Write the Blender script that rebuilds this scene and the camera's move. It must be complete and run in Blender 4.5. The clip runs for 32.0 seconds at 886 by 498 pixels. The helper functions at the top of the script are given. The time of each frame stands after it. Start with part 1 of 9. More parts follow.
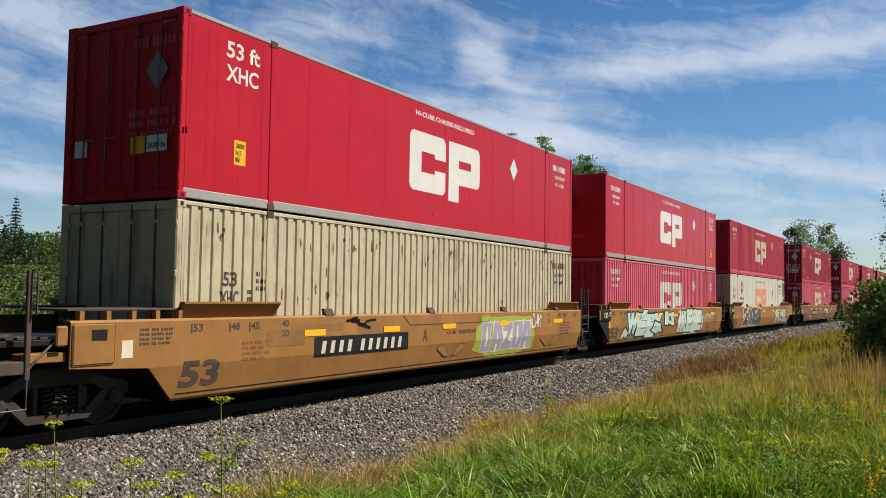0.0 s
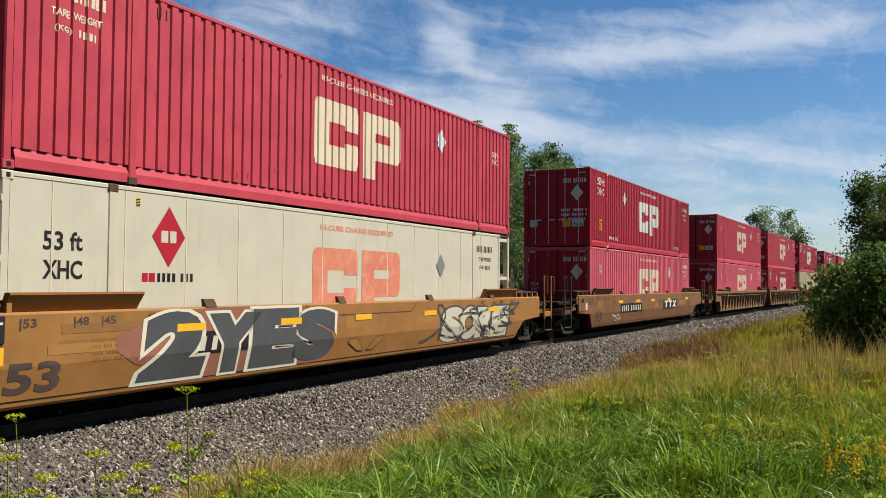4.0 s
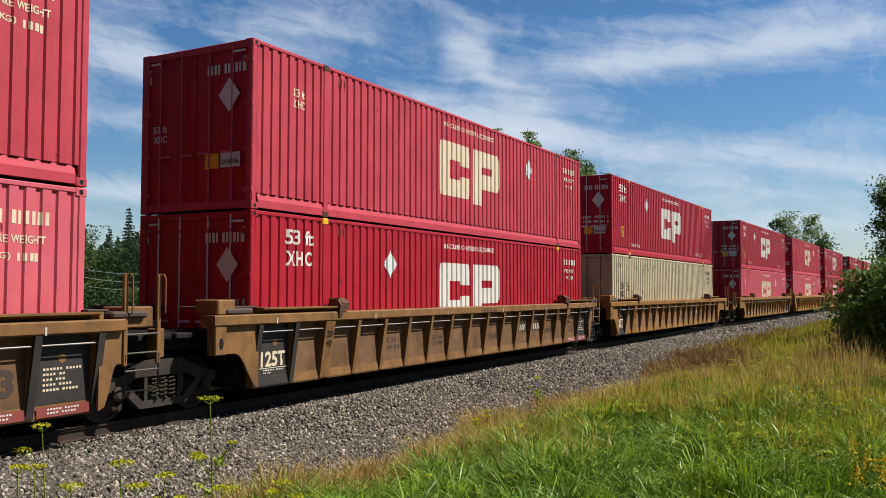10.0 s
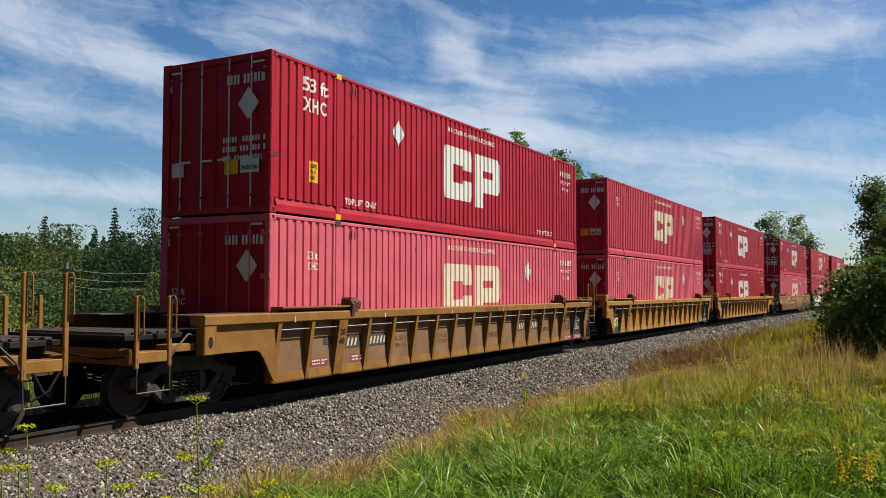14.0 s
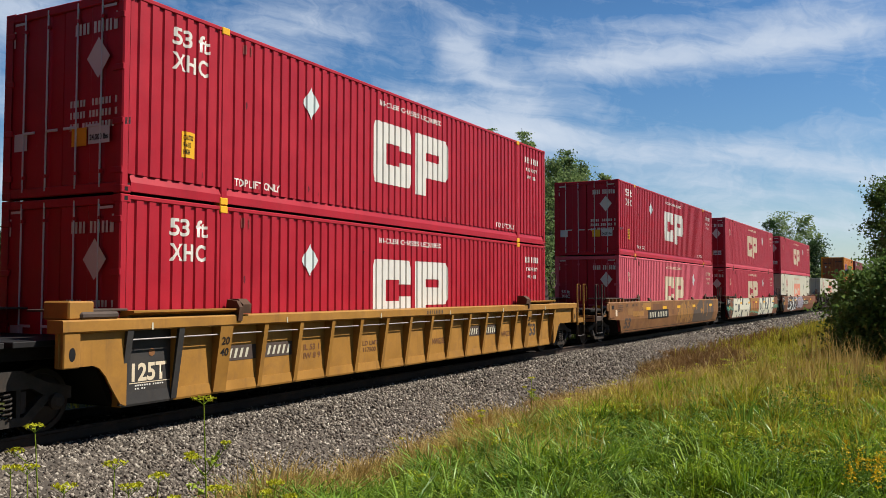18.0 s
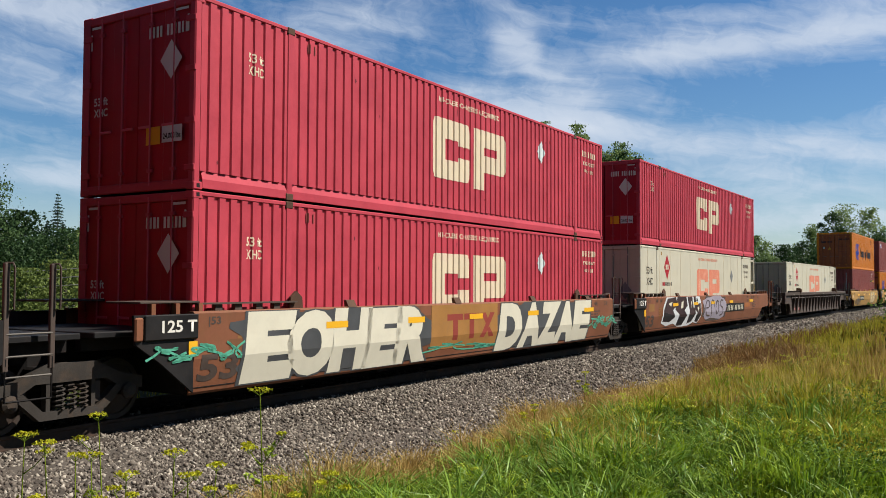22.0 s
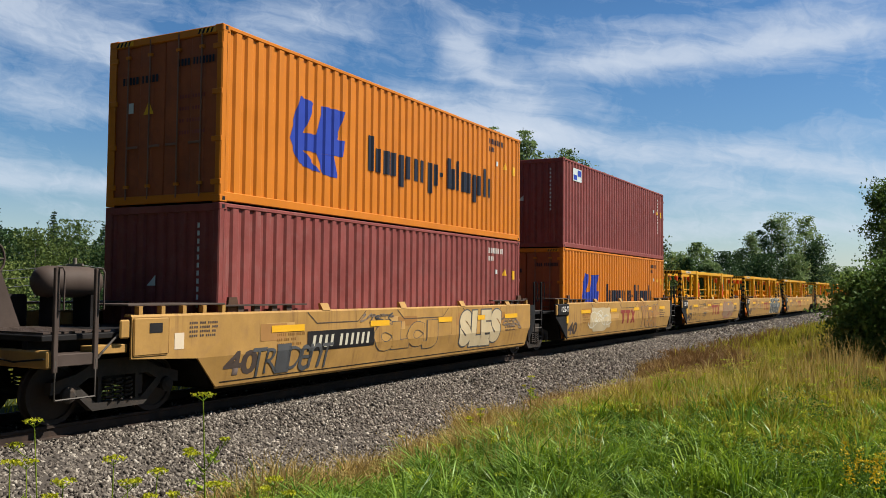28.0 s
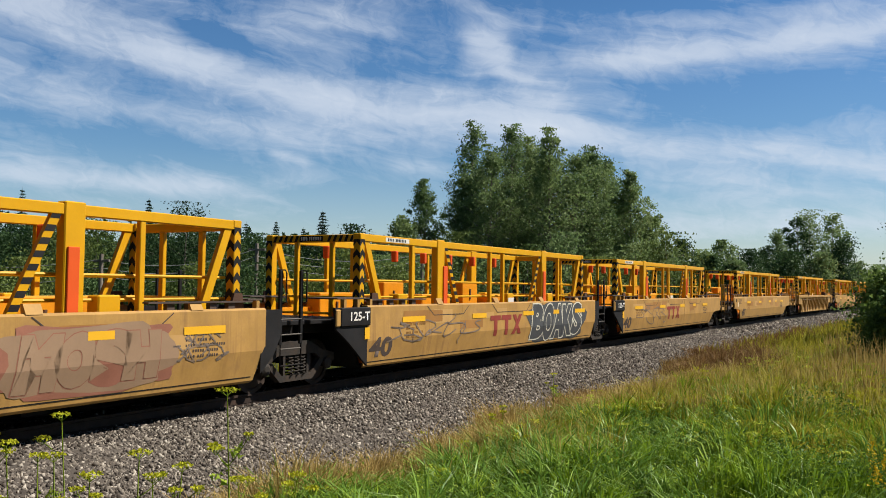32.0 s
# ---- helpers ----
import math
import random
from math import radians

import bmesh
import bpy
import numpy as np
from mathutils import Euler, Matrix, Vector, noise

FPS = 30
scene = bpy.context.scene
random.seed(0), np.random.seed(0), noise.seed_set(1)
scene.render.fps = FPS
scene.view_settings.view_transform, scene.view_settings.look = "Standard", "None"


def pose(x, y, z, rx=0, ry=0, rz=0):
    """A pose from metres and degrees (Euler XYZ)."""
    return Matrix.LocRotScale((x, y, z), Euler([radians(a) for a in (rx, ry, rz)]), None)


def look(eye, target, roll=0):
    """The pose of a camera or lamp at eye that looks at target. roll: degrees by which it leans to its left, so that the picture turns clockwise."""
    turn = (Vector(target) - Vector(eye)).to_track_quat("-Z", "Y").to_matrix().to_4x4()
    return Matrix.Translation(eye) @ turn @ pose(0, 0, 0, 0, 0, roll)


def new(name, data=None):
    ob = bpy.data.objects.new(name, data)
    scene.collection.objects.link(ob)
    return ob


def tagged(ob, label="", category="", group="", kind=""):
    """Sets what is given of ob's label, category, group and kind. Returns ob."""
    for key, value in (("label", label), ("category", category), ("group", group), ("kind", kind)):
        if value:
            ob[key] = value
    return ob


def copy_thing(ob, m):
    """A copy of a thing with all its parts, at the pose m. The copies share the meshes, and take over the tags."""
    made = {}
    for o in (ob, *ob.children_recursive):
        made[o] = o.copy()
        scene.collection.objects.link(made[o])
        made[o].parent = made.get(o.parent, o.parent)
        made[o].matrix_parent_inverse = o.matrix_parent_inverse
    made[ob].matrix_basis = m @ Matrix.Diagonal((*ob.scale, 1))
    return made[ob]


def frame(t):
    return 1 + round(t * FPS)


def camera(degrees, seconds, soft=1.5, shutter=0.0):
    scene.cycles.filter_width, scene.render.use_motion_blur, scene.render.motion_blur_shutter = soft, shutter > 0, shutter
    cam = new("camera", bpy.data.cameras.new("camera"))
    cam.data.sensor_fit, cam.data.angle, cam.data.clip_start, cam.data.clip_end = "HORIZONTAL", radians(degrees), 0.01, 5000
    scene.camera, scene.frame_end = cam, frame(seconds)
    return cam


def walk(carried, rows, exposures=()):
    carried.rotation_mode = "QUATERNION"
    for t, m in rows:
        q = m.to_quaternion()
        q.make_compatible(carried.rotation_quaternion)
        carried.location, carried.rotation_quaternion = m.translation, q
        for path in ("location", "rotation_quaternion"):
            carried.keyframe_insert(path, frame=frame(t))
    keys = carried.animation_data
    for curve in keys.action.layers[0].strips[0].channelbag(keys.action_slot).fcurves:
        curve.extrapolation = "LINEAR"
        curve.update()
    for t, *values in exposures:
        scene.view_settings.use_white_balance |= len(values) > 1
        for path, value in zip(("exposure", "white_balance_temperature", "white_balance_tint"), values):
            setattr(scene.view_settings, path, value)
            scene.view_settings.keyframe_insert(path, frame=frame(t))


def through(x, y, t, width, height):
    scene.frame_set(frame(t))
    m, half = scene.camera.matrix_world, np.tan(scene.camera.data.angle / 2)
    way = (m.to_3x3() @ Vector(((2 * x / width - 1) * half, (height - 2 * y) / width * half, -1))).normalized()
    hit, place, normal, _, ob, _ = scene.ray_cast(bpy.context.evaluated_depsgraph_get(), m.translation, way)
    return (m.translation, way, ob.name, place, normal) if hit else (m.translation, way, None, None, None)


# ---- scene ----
import functools

# ---- the camera: held by hand at one spot beside the line ----
EYE = (0.0, 0.0, 1.88)
cam = camera(54.3, 32.0, soft=0.9)
TURNS = [
    (0.0, 28.24, 3.04, -0.85),
    (0.5, 29.14, 2.99, -0.82),
    (1.0, 29.95, 3.00, -0.84),
    (1.5, 27.86, 2.83, -0.29),
    (2.0, 26.29, 2.59, -0.47),
    (2.5, 27.00, 2.02, -0.53),
    (3.0, 25.89, 2.04, -0.51),
    (3.5, 25.81, 2.15, -0.48),
    (5.5, 27.52, 2.51, 0.19),
    (6.0, 27.58, 2.53, 0.23),
    (6.5, 28.37, 2.57, -0.03),
    (7.0, 28.48, 2.62, -0.32),
    (7.5, 27.45, 2.59, -0.45),
    (8.0, 26.62, 2.60, -0.39),
    (8.5, 27.59, 2.60, -0.29),
    (9.0, 27.14, 2.69, -0.20),
    (9.5, 27.13, 2.70, -0.11),
    (10.0, 27.47, 2.78, -0.04),
    (10.5, 27.27, 2.72, -0.20),
    (11.0, 27.47, 2.73, -0.39),
    (11.5, 26.65, 2.74, -0.28),
    (12.0, 27.74, 2.70, -0.27),
    (12.5, 28.58, 2.70, -0.28),
    (13.0, 28.02, 2.69, -0.18),
    (13.5, 27.91, 2.75, -0.07),
    (14.0, 26.64, 2.77, -0.03),
    (14.5, 25.84, 2.82, 0.01),
    (16.5, 25.90, 2.84, -0.02),
    (17.0, 25.97, 2.79, 0.10),
    (17.5, 25.86, 2.76, -0.06),
    (18.0, 27.09, 2.78, -0.08),
    (18.5, 28.54, 2.88, 0.11),
    (19.0, 30.01, 2.68, 0.25),
    (19.5, 31.31, 2.64, 0.26),
    (20.0, 31.82, 2.27, 0.02),
    (20.5, 31.23, 2.34, -0.02),
    (21.0, 30.39, 2.34, -0.07),
    (21.5, 31.25, 2.33, -0.18),
    (22.0, 30.59, 2.35, -0.23),
    (22.5, 29.04, 2.32, -0.24),
    (23.0, 28.60, 2.41, -0.22),
    (23.5, 29.35, 2.42, -0.35),
    (24.0, 29.25, 2.36, -0.48),
    (24.5, 28.17, 2.37, -0.59),
    (25.0, 27.95, 2.37, -0.63),
    (25.5, 27.96, 2.37, -0.57),
    (27.5, 27.03, 2.54, -0.50),
    (28.0, 27.10, 2.66, -0.52),
    (28.5, 27.26, 2.72, -0.56),
    (29.0, 27.20, 2.76, -0.51),
    (29.5, 27.33, 2.77, -0.53),
    (30.0, 27.37, 2.58, -0.62),
    (30.5, 27.27, 2.45, -0.72),
    (31.0, 27.71, 2.41, -0.72),
    (31.5, 27.97, 2.41, -0.70),
    (32.0, 28.60, 2.43, -0.71),
]
walk(cam, [(t, pose(*EYE, 90 + pitch, roll, yaw)) for t, yaw, pitch, roll in TURNS])

# ---- daylight ----
SUN_EL, SUN_AZ = 50.0, 56.0          # degrees; azimuth from +y towards +x
sun_way = Vector((math.sin(radians(SUN_AZ)) * math.cos(radians(SUN_EL)),
                  math.cos(radians(SUN_AZ)) * math.cos(radians(SUN_EL)), math.sin(radians(SUN_EL))))
sun_data = bpy.data.lights.new("sun", "SUN")
sun_data.energy, sun_data.angle, sun_data.color = 5.25, radians(0.53), (1.0, 0.95, 0.87)
sun_ob = new("sun", sun_data)
sun_ob.matrix_world = look(sun_way * 200, (0, 0, 0))


def wire(tree, a, b):
    tree.links.new(a, b)


def math_node(tree, op, a, b=None, clamp=False):
    n = tree.nodes.new("ShaderNodeMath")
    n.operation, n.use_clamp = op, clamp
    for i, v in enumerate((a, b)):
        if v is None:
            continue
        if isinstance(v, (int, float)):
            n.inputs[i].default_value = v
        else:
            wire(tree, v, n.inputs[i])
    return n.outputs[0]


def mix_colour(tree, fac, a, b, blend="MIX"):
    n = tree.nodes.new("ShaderNodeMix")
    n.data_type, n.blend_type = "RGBA", blend
    for sock, v in ((n.inputs[0], fac), (n.inputs[6], a), (n.inputs[7], b)):
        if isinstance(v, (int, float)):
            sock.default_value = v
        elif isinstance(v, tuple):
            sock.default_value = (*v[:3], 1)
        else:
            wire(tree, v, sock)
    return n.outputs[2]


def ramp(tree, fac, stops):
    n = tree.nodes.new("ShaderNodeValToRGB")
    while len(n.color_ramp.elements) < len(stops):
        n.color_ramp.elements.new(0.5)
    for e, (at, c) in zip(n.color_ramp.elements, stops):
        e.position = at
        e.color = (c, c, c, 1) if isinstance(c, (int, float)) else (*c[:3], 1)
    wire(tree, fac, n.inputs[0])
    return n.outputs[0]


def noise_node(tree, vec, scale, detail=4.0, rough=0.55, distort=0.0, stretch=None, out=0):
    if stretch:
        m = tree.nodes.new("ShaderNodeMapping")
        m.inputs["Scale"].default_value = stretch
        wire(tree, vec, m.inputs["Vector"])
        vec = m.outputs[0]
    n = tree.nodes.new("ShaderNodeTexNoise")
    n.inputs["Scale"].default_value, n.inputs["Detail"].default_value = scale, detail
    n.inputs["Roughness"].default_value, n.inputs["Distortion"].default_value = rough, distort
    wire(tree, vec, n.inputs["Vector"])
    return n.outputs[out]


def make_sky():
    w = bpy.data.worlds.new("sky")
    w.use_nodes = True
    scene.world = w
    tree = w.node_tree
    tree.nodes.clear()
    out = tree.nodes.new("ShaderNodeOutputWorld")
    bg = tree.nodes.new("ShaderNodeBackground")
    sky = tree.nodes.new("ShaderNodeTexSky")
    sky.sky_type, sky.sun_disc = "NISHITA", False
    sky.sun_elevation, sky.sun_rotation = radians(SUN_EL), radians(SUN_AZ)
    sky.air_density, sky.dust_density, sky.ozone_density = 1.0, 0.4, 2.5
    co = tree.nodes.new("ShaderNodeTexCoord")
    sep = tree.nodes.new("ShaderNodeSeparateXYZ")
    wire(tree, co.outputs["Generated"], sep.inputs[0])
    # high wispy cloud: combed banks that run down from one side, in bearing and elevation
    az = math_node(tree, "ARCTAN2", sep.outputs[0], sep.outputs[1])
    el = math_node(tree, "ARCSINE", sep.outputs[2])
    flat = tree.nodes.new("ShaderNodeCombineXYZ")
    wire(tree, az, flat.inputs[0])
    wire(tree, math_node(tree, "ADD", el, math_node(tree, "MULTIPLY", az, 0.15)), flat.inputs[1])
    warp = noise_node(tree, flat.outputs[0], 6.0, 4.0, 0.6, 0.0, (1.0, 2.0, 1), out=1)
    bend = tree.nodes.new("ShaderNodeVectorMath")
    bend.operation = "MULTIPLY_ADD"
    wire(tree, warp, bend.inputs[0])
    bend.inputs[1].default_value = (0.16, 0.055, 0.0)
    wire(tree, flat.outputs[0], bend.inputs[2])
    v = bend.outputs[0]
    streak = noise_node(tree, v, 1.0, 10.0, 0.60, 0.35, (7.0, 42.0, 1))
    puff = noise_node(tree, v, 1.0, 9.0, 0.66, 0.3, (15.0, 24.0, 1))
    comb = noise_node(tree, v, 1.0, 7.0, 0.6, 0.6, (60.0, 14.0, 1))

    def band(az0, el0, az1, el1, thick, ends=3.0):
        """A long soft bank of cloud between two bearings and elevations (degrees)."""
        slope, mid, half = (el1 - el0) / (az1 - az0), (az0 + az1) / 2, abs(az1 - az0) / 2 + ends * 0.3
        line = math_node(tree, "ADD", math_node(tree, "MULTIPLY", az, -slope), radians(-el0) + slope * radians(az0))
        d = math_node(tree, "DIVIDE", math_node(tree, "ADD", el, line), radians(thick))
        e = math_node(tree, "DIVIDE", math_node(tree, "ADD", az, radians(-mid)), radians(half))
        e2 = math_node(tree, "MULTIPLY", e, e)
        r = math_node(tree, "ADD", math_node(tree, "MULTIPLY", d, d), math_node(tree, "MULTIPLY", e2, e2))
        return math_node(tree, "EXPONENT", math_node(tree, "MULTIPLY", r, -1.0))

    cover = math_node(tree, "ADD", math_node(tree, "MULTIPLY", streak, 0.80), math_node(tree, "MULTIPLY", puff, 0.52))
    cover = math_node(tree, "ADD", cover, math_node(tree, "MULTIPLY", comb, 0.24))
    for amount, args in ((0.34, (-62, 17.4, -46, 14.6, 1.9)), (0.36, (-47, 14.2, -35, 11.4, 1.1)), (0.40, (-38, 11.9, -20, 10.6, 1.7)), (0.34, (-24, 10.6, -11, 8.6, 1.1)),
                         (0.34, (-27.2, 15.9, -24.6, 15.2, 1.5, 1)), (0.22, (-25, 14.2, -21, 12.4, 1.2)), (0.42, (-21, 14.6, 2, 15.3, 0.95)), (0.20, (-15, 16.6, -1, 16.9, 0.9)),
                         (0.38, (-58, 6.5, -42, 6.0, 0.75)), (0.26, (-49, 10.9, -34, 9.2, 0.75)), (0.34, (-39.8, 8.4, -37.6, 8.0, 0.35, 1)), (0.26, (-32, 7.9, -28, 7.4, 0.6, 1)),
                         (0.34, (-9, 8.7, 3, 6.4, 1.0)), (0.22, (-15, 7.0, -5, 6.2, 0.9)), (0.30, (-14, 4.1, 4, 4.0, 1.1)), (0.20, (-41, 17.3, -32, 16.4, 1.5)), (0.24, (-58, 11.6, -50, 10.6, 0.9)),
                         (-0.30, (-46, 15.9, -42, 15.3, 0.6, 1)), (-0.20, (-22, 18.2, -5, 18.4, 1.2)), (-0.22, (-15, 12.2, 0, 11.9, 1.1)), (-0.20, (-54, 8.8, -42, 8.3, 0.8)), (-0.24, (-38, 5.4, -28, 5.6, 0.9)), (-0.12, (-34, 14.6, -29, 13.9, 0.8))):
        cover = math_node(tree, "ADD", cover, math_node(tree, "MULTIPLY", band(*args), amount))
    cloud = ramp(tree, math_node(tree, "MULTIPLY", cover, 0.5), [(0.345, 0.02), (0.44, 0.24), (0.58, 0.66), (0.76, 0.92)])
    cloud = math_node(tree, "MULTIPLY", cloud, ramp(tree, sep.outputs[2], [(0.34, 1.0), (0.60, 0.12)]))
    low = ramp(tree, sep.outputs[2], [(0.0, 0.34), (0.06, 0.16), (0.16, 0.0)])
    veil = math_node(tree, "MAXIMUM", cloud, low)
    deep = tree.nodes.new("ShaderNodeHueSaturation")
    deep.inputs["Saturation"].default_value = 1.30
    wire(tree, sky.outputs[0], deep.inputs["Color"])
    blue = mix_colour(tree, 1.0, deep.outputs[0], (1.17, 1.27, 1.37), "MULTIPLY")
    zenith = ramp(tree, sep.outputs[2], [(0.30, 1.0), (0.50, 0.58), (0.85, 0.32)])
    blue = mix_colour(tree, 1.0, blue, zenith, "MULTIPLY")
    col = mix_colour(tree, veil, blue, (9.5, 10.5, 12.0))
    wire(tree, col, bg.inputs[0])
    bg.inputs[1].default_value = 0.050
    wire(tree, bg.outputs[0], out.inputs[0])


make_sky()
scene.view_settings.exposure = 0.51


# ---- materials ----
def surface(name, colour, rough=0.6, metal=0.0, vary=0.12, scale=1.5, dirt=None, dirt_amount=0.35, bump=0.0,
            bump_scale=40.0, streak=0.0, streak_colour=(0.05, 0.035, 0.025), per_object=0.0, spec=0.22, grain=30.0):
    """A painted or bare surface: broad fading, fine grain, dirt patches and streaks that run down."""
    m = bpy.data.materials.new(name)
    m.use_nodes = True
    tree = m.node_tree
    bsdf = tree.nodes["Principled BSDF"]
    co = tree.nodes.new("ShaderNodeTexCoord")
    info = tree.nodes.new("ShaderNodeObjectInfo")
    shift = tree.nodes.new("ShaderNodeVectorMath")
    shift.operation = "MULTIPLY_ADD"
    wire(tree, info.outputs["Random"], shift.inputs[0])
    shift.inputs[1].default_value = (37.0, 61.0, 23.0)
    wire(tree, co.outputs["Object"], shift.inputs[2])
    v = shift.outputs[0]
    broad = noise_node(tree, v, scale, 5.0, 0.6)
    fine = noise_node(tree, v, grain, 3.0, 0.6)
    light = tuple(min(1.0, c * (1 + vary) + vary * 0.03) for c in colour)
    dark = tuple(c * (1 - vary) for c in colour)
    c = mix_colour(tree, ramp(tree, broad, [(0.3, 0.0), (0.7, 1.0)]), dark, light)
    c = mix_colour(tree, math_node(tree, "MULTIPLY", ramp(tree, fine, [(0.35, 0.0), (0.75, 1.0)]), vary), c, tuple(x * 0.55 for x in colour))
    if dirt:
        patch = noise_node(tree, v, scale * 2.3, 7.0, 0.68, 0.4)
        c = mix_colour(tree, math_node(tree, "MULTIPLY", ramp(tree, patch, [(0.48, 0.0), (0.72, 1.0)]), dirt_amount), c, dirt)
    if streak:
        run = noise_node(tree, v, 3.0, 5.0, 0.65, 0.0, (1.0, 2.2, 0.12))
        spot = noise_node(tree, v, 1.3, 3.0, 0.5)
        f = math_node(tree, "MULTIPLY", ramp(tree, run, [(0.52, 0.0), (0.72, 1.0)]), ramp(tree, spot, [(0.4, 0.0), (0.65, 1.0)]))
        c = mix_colour(tree, math_node(tree, "MULTIPLY", f, streak), c, streak_colour)
    if per_object:
        shade = math_node(tree, "ADD", math_node(tree, "MULTIPLY", info.outputs["Random"], per_object), 1 - per_object / 2)
        hsv = tree.nodes.new("ShaderNodeHueSaturation")
        wire(tree, shade, hsv.inputs["Value"])
        wire(tree, c, hsv.inputs["Color"])
        c = hsv.outputs[0]
    wire(tree, c, bsdf.inputs["Base Color"])
    r = math_node(tree, "ADD", math_node(tree, "MULTIPLY", broad, 0.25), rough - 0.12)
    wire(tree, r, bsdf.inputs["Roughness"])
    bsdf.inputs["Metallic"].default_value = metal
    bsdf.inputs["Specular IOR Level"].default_value = spec
    if bump:
        b = tree.nodes.new("ShaderNodeBump")
        b.inputs["Strength"].default_value, b.inputs["Distance"].default_value = bump, 0.01
        wire(tree, noise_node(tree, v, bump_scale, 4.0, 0.6), b.inputs["Height"])
        wire(tree, b.outputs[0], bsdf.inputs["Normal"])
    return m


